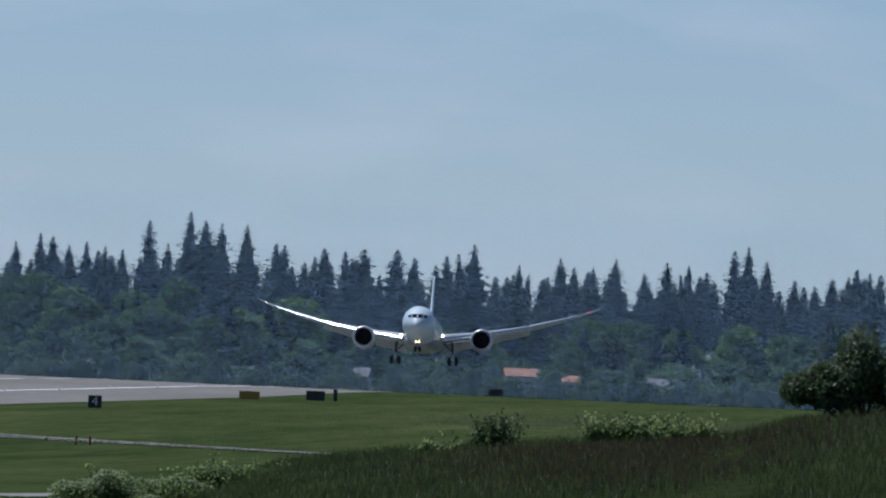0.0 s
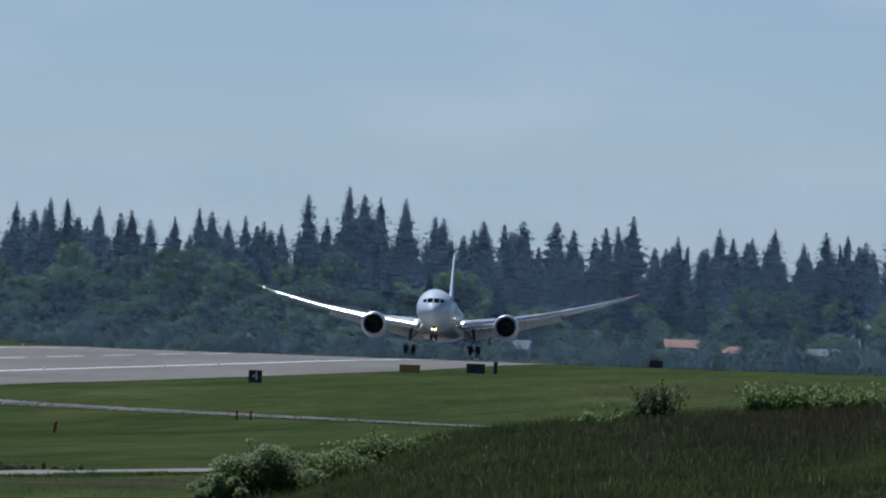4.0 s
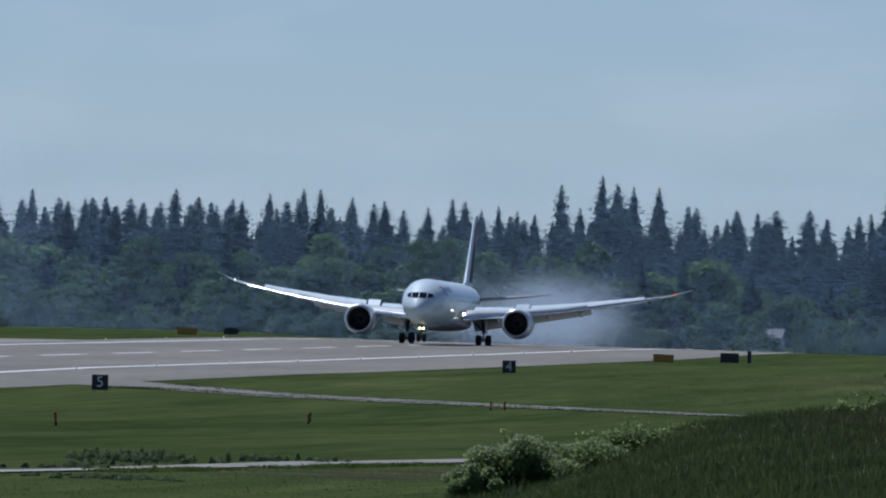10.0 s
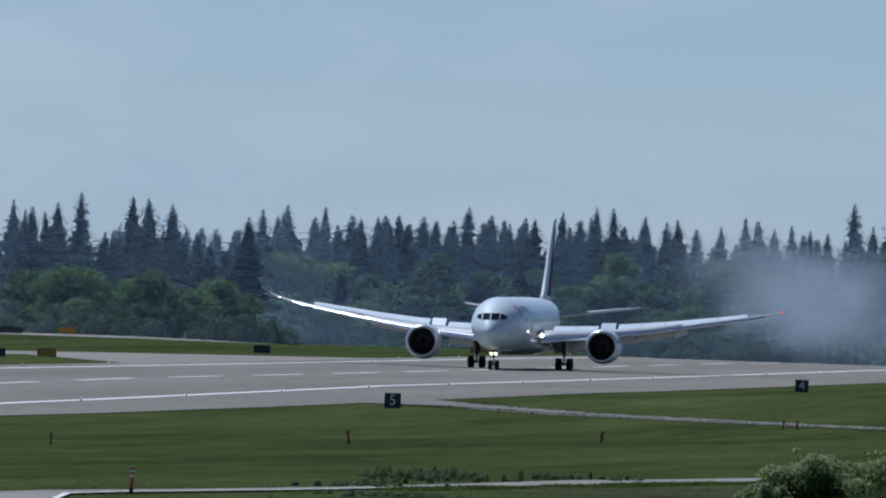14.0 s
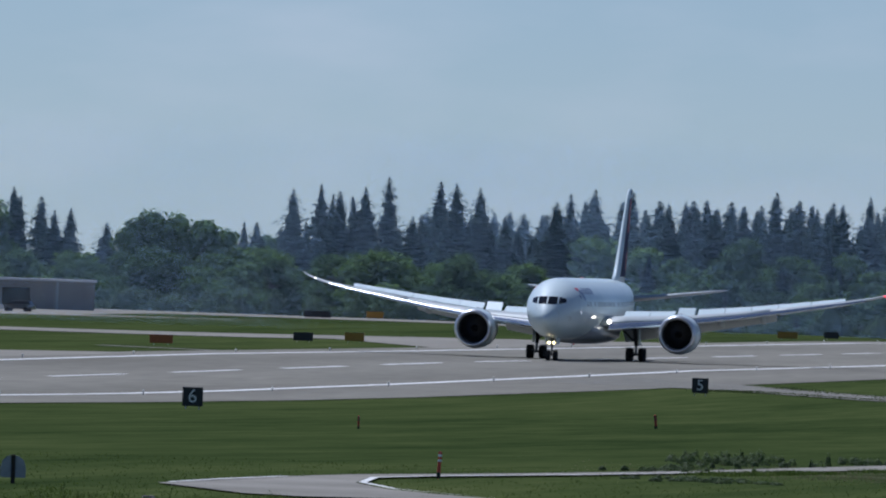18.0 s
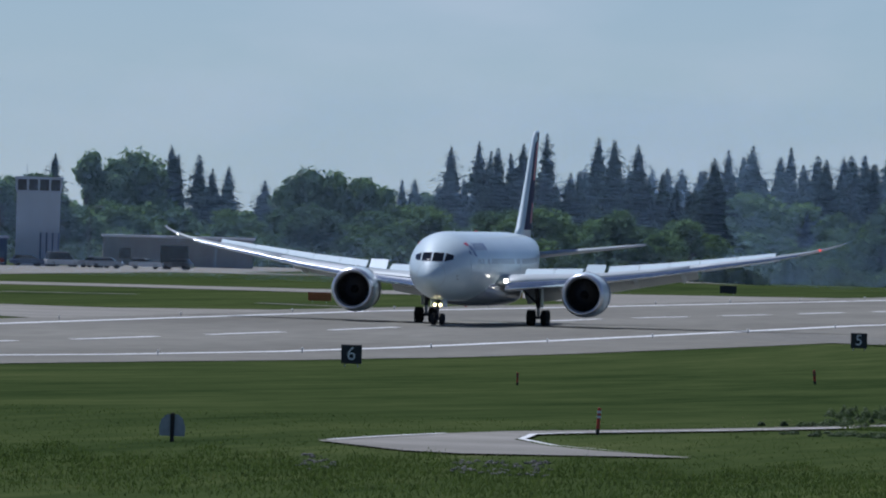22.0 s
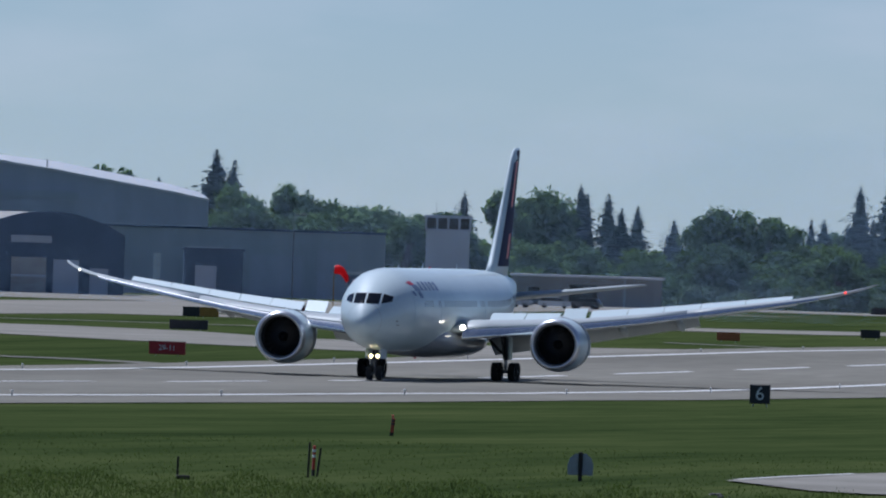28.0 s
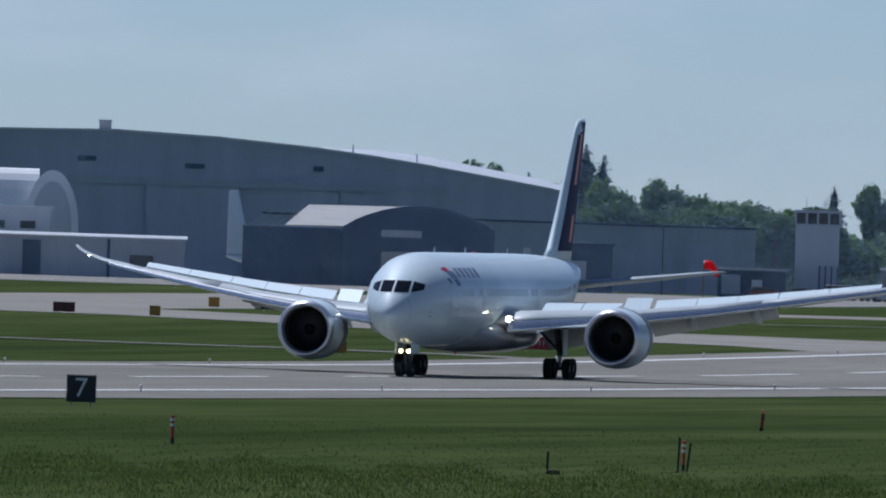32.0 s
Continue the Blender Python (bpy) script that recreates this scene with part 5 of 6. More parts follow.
SHRUB = ramp_material("shrub_leaves", [(0.045, 0.075, 0.042), (0.062, 0.098, 0.048), (0.08, 0.12, 0.055)], 0.25, 0.9, trans=0.4, spec=0.1)
thicket("undergrowth", spots, SHRUB, "dense green undergrowth along the wood's edge", "shrubs", 0.36)

# ---------------------------------------------------------------- buildings west of the runway
CLAD_BLUE = ramp_material("blue_grey_cladding", [(0.36, 0.388, 0.45), (0.405, 0.435, 0.50), (0.45, 0.48, 0.545)], 0.15, 0.6, stretch=(3, 3, 0.3))
CLAD_GREY = ramp_material("grey_cladding", [(0.33, 0.365, 0.405), (0.38, 0.415, 0.455), (0.43, 0.46, 0.495)], 0.15, 0.6, stretch=(3, 3, 0.3))
CLAD_DARK = ramp_material("dark_blue_cladding", [(0.026, 0.056, 0.11), (0.036, 0.072, 0.135), (0.05, 0.09, 0.16)], 0.2, 0.6, stretch=(3, 3, 0.3))
CLAD_PALE = ramp_material("pale_tower_cladding", [(0.43, 0.47, 0.50), (0.48, 0.52, 0.55), (0.53, 0.57, 0.60)], 0.15, 0.6, stretch=(3, 3, 0.3))
FABRIC_WHITE = ramp_material("white_shelter_fabric", [(0.70, 0.72, 0.73), (0.78, 0.8, 0.8), (0.83, 0.84, 0.84)], 0.3, 0.7)
CLAD_TAN = ramp_material("tan_cladding", [(0.22, 0.215, 0.205), (0.28, 0.27, 0.255), (0.34, 0.325, 0.305)], 0.2, 0.7, stretch=(3, 3, 0.3))
ROOF_PALE = ramp_material("pale_metal_roofing", [(0.50, 0.51, 0.52), (0.62, 0.63, 0.63), (0.72, 0.72, 0.72)], 0.3, 0.4, stretch=(0.3, 3, 1))
ROOF_WORN = ramp_material("weathered_metal_roofing", [(0.30, 0.29, 0.27), (0.38, 0.37, 0.345), (0.45, 0.44, 0.41)], 0.4, 0.7, stretch=(0.5, 3, 1))
DARK_GLASS = ramp_material("dark_window_glass", [(0.012, 0.015, 0.018), (0.02, 0.023, 0.027), (0.035, 0.04, 0.045)], 0.8, 0.12)
ROOF_TILE = ramp_material("orange_roof_tiles", [(0.22, 0.10, 0.055), (0.30, 0.14, 0.075), (0.36, 0.19, 0.11)], 0.8, 0.75)
HOUSE_WALL = ramp_material("pale_house_siding", [(0.24, 0.235, 0.225), (0.32, 0.315, 0.30), (0.40, 0.39, 0.37)], 0.6, 0.75)
ROOF_GREY = ramp_material("grey_shingle_roof", [(0.10, 0.105, 0.115), (0.15, 0.155, 0.165), (0.22, 0.22, 0.23)], 0.8, 0.9)


def prism(bm, outline, y0, y1, back_rise=0.0):
    """An upright outline of (x, z) given depth along y."""
    front = [(x, y0, z) for x, z in outline]
    back = [(x, y1, z + (back_rise if z > 3 else 0)) for x, z in outline]
    return loft(bm, [front, back])


def slab(name, x0, x1, y0, y1, z0, z1, material, parent, label="", bevel=0.0):
    bm = bmesh.new()
    box(bm, x0, x1, y0, y1, z0, z1, bevel)
    return part(name, bm, material, parent, label)


def hangar():
    root = thing("hangar", "vast blue-grey aircraft hangar with a low sloping pale roof", "hangar", pose(-452, 2128, 0.0, 0, 0, 12))
    top = [(-60, 18.4), (-38, 19.6), (-21.5, 19.9), (-7, 19.3), (7, 18.2), (15, 17.3), (23, 16.2), (39.5, 13.6), (43.2, 12.9)]
    bm = bmesh.new()
    prism(bm, [(-60, -1)] + top + [(43.2, -1)], 0, 70)
    part("wall", bm, CLAD_BLUE, root, "blue-grey clad wall")
    for (a, za), (b, zb) in zip(top, top[1:]):
        la, lb = (float(np.interp(q, (6, 15, 24, 39, 44), (0.1, 1.1, 1.5, 1.3, 1.0))) for q in (a, b))
        bm = bmesh.new()
        loft(bm, [[(a - 0.3, -0.5, za + 0.02), (b + 0.05, -0.5, zb + 0.02), (b + 0.05, -0.5, zb + 0.3), (a - 0.3, -0.5, za + 0.3)], [(a - 0.3, 71, za + 0.02), (b + 0.05, 71, zb + 0.02), (b + 0.05, 71, zb + 0.3 + lb), (a - 0.3, 71, za + 0.3 + la)]])
        part("roof_panel", bm, ROOF_PALE, root, "pale metal roof panel")
    for k in range(6):
        x0 = -58 + k * 13.6
        slab("hangar_door", x0, x0 + 13.2, -0.35 - 0.22 * (k % 2), -0.02, 0.1, 12.4, CLAD_BLUE, root, "tall sliding hangar door leaf")
    slab("door_head", -59, 25, -0.9, -0.02, 12.5, 13.6, CLAD_GREY, root, "grey door track beam")
    slab("side_wall_panel", 26, 39, -0.3, -0.02, 0, 8.2, CLAD_GREY, root)
    for x, w, z in ((-27, 2.6, 15.6), (-12, 2.8, 15.0), (6, 1.4, 15.2)):
        slab("wall_vent", x, x + w, -0.3, -0.02, z, z + 0.7, CLAD_DARK, root)
    slab("roof_unit", -24.2, -22.5, 4, 6, 19.8, 21.3, GALVANISED, root, "grey rooftop ventilation unit")
    slab("roof_unit_cap", -24.4, -22.3, 3.8, 6.2, 21.3, 21.45, GALVANISED, root)
    for x, z in ((20.5, 17.2), (11.5, 18.2)):
        bm = bmesh.new()
        tube(bm, (x, 6, z - 1.5), (x, 6, z + 0.9), 0.1)
        part("roof_vent", bm, GALVANISED, root)
    return root


def dark_shed():
    root = thing("maintenance_shed", "dark blue shed with pale curved roof beside the hangar", "shed", pose(-402.5, 1958, 0.2, 0, 0, 12))
    arch = [(-3.5, 0.0)] + [(-3.5 + 19.5 * k / 12, 7.7 + 2.9 * math.sin(math.pi * k / 12) ** 0.8 - 0.0) for k in range(13)] + [(16, 0.0)]
    bm = bmesh.new()
    prism(bm, arch, 0, 22)
    part("wall", bm, CLAD_DARK, root, "dark blue arched wall")
    slab("wing_wall", -16.4, -3.4, 3, 20, 0, 7.4, CLAD_DARK, root, "dark blue side wing")
    bm = bmesh.new()
    loft(bm, [[(-11.0, 2.4, 7.5), (-1.8, 2.4, 7.6), (-1.8, 2.4, 7.75), (-11.0, 2.4, 7.65)], [(-8.0, 12, 10.2), (6.6, 12, 10.3), (6.6, 12, 10.45), (-8.0, 12, 10.35)]])
    part("roof", bm, ROOF_WORN, root, "weathered tan-grey sloping metal roof")
    for k in range(3):
        bm = bmesh.new()
        tube(bm, (-16 + k * 1.6, 2.8, 7.3), (-12.5 + k * 1.6, 6, 9.4), 0.07, 0.07, 5)
        part("roof_truss", bm, GALVANISED, root)
    slab("door", 1.5, 6.0, -0.2, -0.02, 0, 4.6, HOUSE_WALL, root, "pale roller door")
    slab("door_rail", 1.4, 6.1, -0.26, -0.18, 2.1, 2.35, CLAD_BLUE, root)
    slab("door", 6.9, 10.2, -0.2, -0.02, 0, 4.4, CLAD_BLUE, root, "blue-grey roller door")
    slab("wall_sign", 1.4, 6.6, -0.2, -0.02, 6.5, 7.4, CLAD_BLUE, root, "sign board with two plain pale bars")
    slab("sign_bar", 1.6, 6.4, -0.26, -0.18, 7.0, 7.25, CLAD_GREY, root)
    slab("sign_bar", 1.6, 6.4, -0.26, -0.18, 6.62, 6.85, CLAD_GREY, root)
    slab("door", 11.6, 14, -0.2, -0.02, 0, 3.4, CLAD_BLUE, root)
    return root


def quonset():
    root = thing("arched_shelter", "white fabric shelter with rounded roof", "shelter", pose(-466, 2006, 0.2, 0, 0, 12))
    n = 14
    bm = bmesh.new()
    ring = lambda x: [(x, -4.2 * math.cos(math.pi * k / n), 6.5 + 7.4 * math.sin(math.pi * k / n)) for k in range(n + 1)] + [(x, 4.2, 0), (x, -4.2, 0)]
    loft(bm, [ring(-12), ring(8.5)])
    part("shell", bm, FABRIC_WHITE, root, "white rounded shell", smooth=False)
    bm = bmesh.new()
    pts = [(10.3 + 3.6 * math.cos(math.pi * k / n), 6.0 + 7.8 * math.sin(math.pi * k / n)) for k in range(n + 1)]
    prism(bm, [(14.2, 0)] + pts + [(6.5, 0)], -4.3, -3.4)
    part("end_arch", bm, FABRIC_WHITE, root, "white arched end frame")
    bm = bmesh.new()
    pts = [(10.3 + 2.7 * math.cos(math.pi * k / n), 6.0 + 6.3 * math.sin(math.pi * k / n)) for k in range(n + 1)]
    prism(bm, [(13.0, 0)] + pts + [(7.6, 0)], -4.5, -4.28)
    part("end_opening", bm, CLAD_PALE, root, "pale arched end wall")
    return root


def plain_building(name, label, x, y, w, d, h, turn, wall, roof, windows=(), trim=None, category="building", roof_h=0.3, gable=0.0):
    """A low building: walls, roof slab or gable, and a row of windows or doors on its front."""
    root = thing(name, label, category, pose(x, y, ground_z(x, y), 0, 0, turn))
    slab("wall", -w / 2, w / 2, 0, d, -1.0, h, wall, root)
    if gable:
        bm = bmesh.new()
        loft(bm, [[(-w / 2 - 0.4, -0.5, h), (w / 2 + 0.4, -0.5, h), (w / 2 + 0.4, -0.5, h + 0.2), (-w / 2 - 0.4, -0.5, h + 0.2)], [(-w / 2 - 0.4, d / 2, h + gable), (w / 2 + 0.4, d / 2, h + gable), (w / 2 + 0.4, d / 2, h + gable + 0.2), (-w / 2 - 0.4, d / 2, h + gable + 0.2)]])
        part("roof", bm, roof, root)
        bm = bmesh.new()
        loft(bm, [[(-w / 2 - 0.4, d / 2, h + gable), (w / 2 + 0.4, d / 2, h + gable), (w / 2 + 0.4, d / 2, h + gable + 0.2), (-w / 2 - 0.4, d / 2, h + gable + 0.2)], [(-w / 2 - 0.4, d + 0.5, h), (w / 2 + 0.4, d + 0.5, h), (w / 2 + 0.4, d + 0.5, h + 0.2), (-w / 2 - 0.4, d + 0.5, h + 0.2)]])
        part("roof", bm, roof, root)
    else:
        slab("roof", -w / 2 - 0.25, w / 2 + 0.25, -0.3, d + 0.3, h, h + roof_h, roof, root)
    for x0, x1, z0, z1, m, nm in windows:
        slab(nm, x0, x1, -0.14, -0.01, z0, z1, m, root)
    return root


hangar()
dark_shed()
quonset()
plain_building("annex", "small grey flat-roofed annex beside a shelter", -459, 1985, 16, 10, 8.6, 12, CLAD_PALE, CLAD_PALE, [(4, 6, 6.0, 7.0, DARK_GLASS, "window"), (0, 2, 6.0, 7.0, DARK_GLASS, "window"), (-5, -3, 6.0, 7.0, DARK_GLASS, "window")])
plain_building("long_low_building", "long low grey building with white roof trim", -449, 1970, 38, 12, 5.1, 12, CLAD_GREY, ROOF_PALE, [(-2, 0.4, 0, 4.6, CLAD_DARK, "door"), (9, 9.4, 0, 5, CLAD_DARK, "downpipe"), (12, 15, 1.5, 3.0, DARK_GLASS, "window"), (-9, -6, 1.5, 3.0, DARK_GLASS, "window")], gable=0.35)
plain_building("long_grey_building", "long grey clad workshop with flat roof", -402, 2048, 66, 20, 8.9, 10, CLAD_GREY, CLAD_DARK, [(-12, -11.4, 0, 8.6, CLAD_DARK, "wall_seam"), (6, 13, 0, 5.6, CLAD_BLUE, "roller_door"), (15, 22, 0, 5.6, CLAD_BLUE, "roller_door"), (2, 3, 2, 5.5, SIGN_WHITE, "wall_panel"), (24, 28, 0, 6.6, CLAD_BLUE, "roller_door"), (-6, -1, 0, 4.6, CLAD_BLUE, "roller_door"), (-20, -14, 5.8, 7.2, DARK_GLASS, "window"), (-28, -22, 5.8, 7.2, DARK_GLASS, "window")])
plain_building("small_dark_shed", "small dark shed with pale roof edge", -381, 1992, 7.6, 8, 6.2, 12, CLAD_DARK, CLAD_DARK, [(-3.6, 1.2, 6.2, 6.65, ROOF_PALE, "roof_edge"), (-2.4, 0.4, 0.2, 4.2, CLAD_BLUE, "door")], category="shed")
# the doorway's dark inside is shade, given as a dark panel on the wall
plain_building("low_tan_building", "low tan clad building with pale roof", -348.5, 2094, 20.5, 12, 3.9, 10, CLAD_TAN, ROOF_PALE, [(-2.4, 1.4, 0, 2.9, DARK_GLASS, "dark_doorway_panel"), (5, 5.3, 0, 3.8, CLAD_GREY, "downpipe"), (-8, -6.5, 1.0, 2.4, DARK_GLASS, "window")])


def control_tower():
    root = thing("observation_tower", "pale square tower with dark glazed top floor", "tower", pose(-356.6, 2029, 0.2, 0, 0, 10))
    slab("shaft", -2.9, 2.9, 0, 5.8, -1, 9.8, CLAD_PALE, root, "pale grey tower shaft")
    slab("glazed_cab", -2.9, 2.9, 0, 5.8, 9.9, 11.4, DARK_GLASS, root, "dark glazed cab")
    for k in range(5):
        x = -2.95 + 5.9 * k / 4
        slab("mullion", x - 0.14, x + 0.14, -0.08, 0.06, 9.8, 11.4, CLAD_GREY, root)
    slab("roof", -3.2, 3.2, -0.3, 6.1, 11.4, 11.75, CLAD_BLUE, root)
    slab("sill_band", -3.0, 3.0, -0.1, 5.9, 9.7, 9.95, CLAD_BLUE, root)
    for x in (-1.6, 0.9):
        bm = bmesh.new()
        tube(bm, (x, 3, 11.7), (x, 3, 13.4), 0.04)
        part("aerial", bm, GALVANISED, root)
    slab("louvre_wall", 0.2, 2.95, -0.12, -0.01, 0.0, 4.4, CLAD_BLUE, root)
    for k in range(4):
        slab("louvre_post", 0.3 + k * 0.8, 0.5 + k * 0.8, -0.22, -0.11, 0.0, 4.4, CLAD_DARK, root)
    return root


control_tower()
plain_building("equipment_store", "low dark store beneath a flat canopy", -364, 2022, 9, 5, 3.6, 10, CLAD_DARK, CLAD_GREY, [(-4, -1.5, 0.4, 3, CLAD_BLUE, "door"), (0, 1.4, 0.4, 2.4, SIGN_WHITE, "panel")], category="shed")


def street_lamp(x, y, h):
    root = thing("street_lamp", "grey street lamp with one curved arm", "street lamp", pose(x, y, ground_z(x, y)))
    bm = bmesh.new()
    tube(bm, (0, 0, 0), (0, 0, h), 0.11, 0.07)
    part("pole", bm, DARK_METAL, root)
    bm = bmesh.new()
    tube(bm, (0, 0, h), (1.0, 0, h + 0.3), 0.07, 0.06)
    part("arm", bm, DARK_METAL, root)
    bm = bmesh.new()
    box(bm, 0.9, 1.8, -0.15, 0.15, h + 0.2, h + 0.42, 0.05)
    part("lamp_head", bm, DARK_METAL, root)
    return root


street_lamp(-350, 2031, 7.8)
street_lamp(-372, 2000, 11.0)

CAR_PAINTS = [ramp_material("car_paint_" + n, [tuple(v * 0.9 for v in c), c, tuple(min(1, v * 1.1) for v in c)], 0.6, 0.25, coat=0.6) for n, c in (("white", (0.6, 0.61, 0.62)), ("silver", (0.32, 0.34, 0.36)), ("blue", (0.03, 0.05, 0.12)), ("red", (0.25, 0.03, 0.03)), ("black", (0.02, 0.02, 0.022)))]
LAMP_GLASS = ramp_material("lamp_lens", [(0.5, 0.5, 0.5), (0.6, 0.6, 0.6), (0.7, 0.7, 0.7)], 1.0, 0.15)


def parked_car(x, y, turn, paint, words, van=False):
    root = thing("parked_van" if van else "parked_car", "%s parked on grass before buildings" % words, "van" if van else "car", pose(x, y, ground_z(x, y), 0, 0, turn), "parked vehicles")
    L, W, H = (5.0, 1.9, 2.0) if van else (4.4, 1.75, 1.45)
    bm = bmesh.new()
    prof = [(-L / 2, 0.35), (-L / 2, 0.85), (-L / 2 + 0.3, 1.0), (L / 2 - 0.25, 1.0), (L / 2, 0.8), (L / 2, 0.35)]
    loft(bm, [[(px, -W / 2, pz) for px, pz in prof], [(px, W / 2, pz) for px, pz in prof]])
    part("body", bm, paint, root)
    bm = bmesh.new()
    c = [(-L / 2 + 0.25, 1.0), (-L / 2 + 0.6, H), (L * 0.12, H), (L * 0.28, 1.0)]
    loft(bm, [[(px, -W / 2 + 0.12, pz) for px, pz in c], [(px, W / 2 - 0.12, pz) for px, pz in c]])
    part("cabin", bm, DARK_GLASS, root, "dark glazed cabin")
    bm = bmesh.new()
    box(bm, -L / 2 + 0.55, L * 0.13, -W / 2 + 0.1, W / 2 - 0.1, H - 0.04, H + 0.04, 0.02)
    part("roof_skin", bm, paint, root)
    for sx in (-L * 0.3, L * 0.3):
        for sy in (-W / 2 + 0.1, W / 2 - 0.1):
            bm = bmesh.new()
            tube(bm, (sx, sy - 0.1, 0.33), (sx, sy + 0.1, 0.33), 0.33, 0.33, 16)
            part("wheel", bm, TYRE, root)
    for sy in (-0.6, 0.6):
        bm = bmesh.new()
        box(bm, L / 2 - 0.03, L / 2 + 0.02, sy - 0.2, sy + 0.2, 0.68, 0.82)
        part("headlight", bm, LAMP_GLASS, root)
    return root


for x, y, turn, p, words, van in ((-352, 2022, 30, 0, "white van", True), (-347.4, 2021, 160, 1, "silver hatchback", False), (-356, 2018, 20, 2, "dark blue saloon", False), (-341.5, 2026, 10, 0, "white saloon", False), (-338, 2030, 170, 4, "black hatchback", False), (-361, 2016, 15, 3, "red hatchback", False), (-345, 2016, 5, 1, "silver saloon", False)):
    parked_car(x, y, turn, CAR_PAINTS[p], words, van)


def parked_jet(x, y):
    """Only its tail and the top of its body rise over the low building."""
    root = thing("parked_jet", "parked white jet with upright tail fin", "airplane", pose(x, y, 0.2, 0, 0, 102))
    bm = bmesh.new()
    rings = []
    for d, r, z in ((-16, 0.1, 2.4), (-14.5, 0.9, 2.4), (-12, 1.3, 2.5), (0, 1.3, 2.5), (6, 1.15, 2.7), (10, 0.5, 3.1), (11.5, 0.1, 3.3)):
        rings.append([(r * math.sin(a), d, z + r * math.cos(a)) for a in (2 * math.pi * i / 20 for i in range(20))])
    part("fuselage", loft(bm, rings), AIR_WHITE, root, smooth=True)
    bm = bmesh.new()
    loft(bm, [[(0.12, 9.0, 3.6), (0, 8.2, 3.6), (-0.12, 9.0, 3.6), (0, 11.5, 3.6)], [(0.05, 10.6, 11.9), (0, 10.2, 11.9), (-0.05, 10.6, 11.9), (0, 11.4, 11.9)]])
    part("tail_fin", bm, AIR_WHITE, root, "white upright tail fin")
    for s in (-1, 1):
        bm = bmesh.new()
        loft(bm, [[(s * 1.0, -3.0, 1.9), (s * 1.0, 2.0, 1.9), (s * 1.0, 2.0, 2.1), (s * 1.0, -3.0, 2.15)], [(s * 9.0, 1.6, 2.4), (s * 9.0, 3.0, 2.4), (s * 9.0, 3.0, 2.45), (s * 9.0, 1.6, 2.5)]])
        part("wing", bm, AIR_WHITE, root)
        bm = bmesh.new()
        tube(bm, (s * 1.6, -1.0, 0.4), (s * 1.8, -1.0, 0.4), 0.4, 0.4, 12)
        part("main_wheel", bm, TYRE, root)
        bm = bmesh.new()
        tube(bm, (s * 1.6, -1.0, 0.5), (s * 1.2, -1.0, 1.8), 0.1)
        part("gear_leg", bm, DARK_METAL, root)
    bm = bmesh.new()
    tube(bm, (0, -11, 0.0), (0, -11, 1.5), 0.12)
    part("nose_leg", bm, DARK_METAL, root)
    return root


parked_jet(-413.9, 1978)
# houses half hidden among the trees beyond the runway's end
for x, y, w, h, g, wall, roof, words in ((-186.5, 2768, 5.5, 2.9, 1.4, HOUSE_WALL, ROOF_TILE, "orange-roofed"), (-179, 2778, 3.5, 2.2, 1.2, HOUSE_WALL, ROOF_TILE, "orange-roofed"), (-217, 2773, 4.5, 1.6, 1.6, HOUSE_WALL, ROOF_GREY, "grey-roofed"), (-262, 2775, 5, 1.3, 1.2, CLAD_GREY, ROOF_GREY, "grey-roofed"), (-249, 2782, 4, 1.2, 1.2, CLAD_GREY, ROOF_GREY, "grey-roofed"), (-238, 2775, 4, 1.2, 1.2, CLAD_GREY, ROOF_GREY, "grey-roofed"), (-162, 2780, 5, 2.2, 1.3, CLAD_BLUE, ROOF_GREY, "grey-roofed"), (-137, 2755, 5, 2.6, 1.3, CLAD_BLUE, ROOF_GREY, "grey-roofed")):
    rootz = plain_building("house", "small %s house half hidden by trees" % words, x, y, w, 7, h + 0.9, rng.uniform(-8, 14), wall, roof, [(-w * 0.3, -w * 0.12, 1.6, 2.9, DARK_GLASS, "window"), (w * 0.1, w * 0.28, 1.6, 2.9, DARK_GLASS, "window")], category="house", gable=g)

# ---------------------------------------------------------------- the near hillside
NEAR_LEAF = ramp_material("bush_leaves", [(0.12, 0.17, 0.06), (0.165, 0.22, 0.08), (0.22, 0.275, 0.11)], 3.0, 0.7, trans=0.6, spec=0.2)
DARK_LEAF = ramp_material("glossy_dark_leaves", [(0.05, 0.08, 0.03), (0.075, 0.11, 0.04), (0.105, 0.14, 0.055)], 3.0, 0.55, trans=0.3, spec=0.25)
PALE_BLOSSOM = ramp_material("pale_blossom", [(0.24, 0.30, 0.15), (0.33, 0.38, 0.22), (0.44, 0.46, 0.32)], 4.0, 0.8, trans=0.3)
TWIG = ramp_material("brown_twigs", [(0.05, 0.035, 0.02), (0.08, 0.06, 0.035), (0.12, 0.09, 0.06)], 4.0, 0.9)
BLADE = ramp_material("tall_grass_blades", [(0.026, 0.038, 0.015), (0.043, 0.061, 0.021), (0.068, 0.092, 0.028), (0.11, 0.125, 0.05)], 0.7, 0.6, trans=0.4, spec=0.25)
RUSSET = ramp_material("russet_sorrel", [(0.042, 0.032, 0.019), (0.068, 0.047, 0.027), (0.10, 0.068, 0.038)], 1.2, 0.8, trans=0.25)


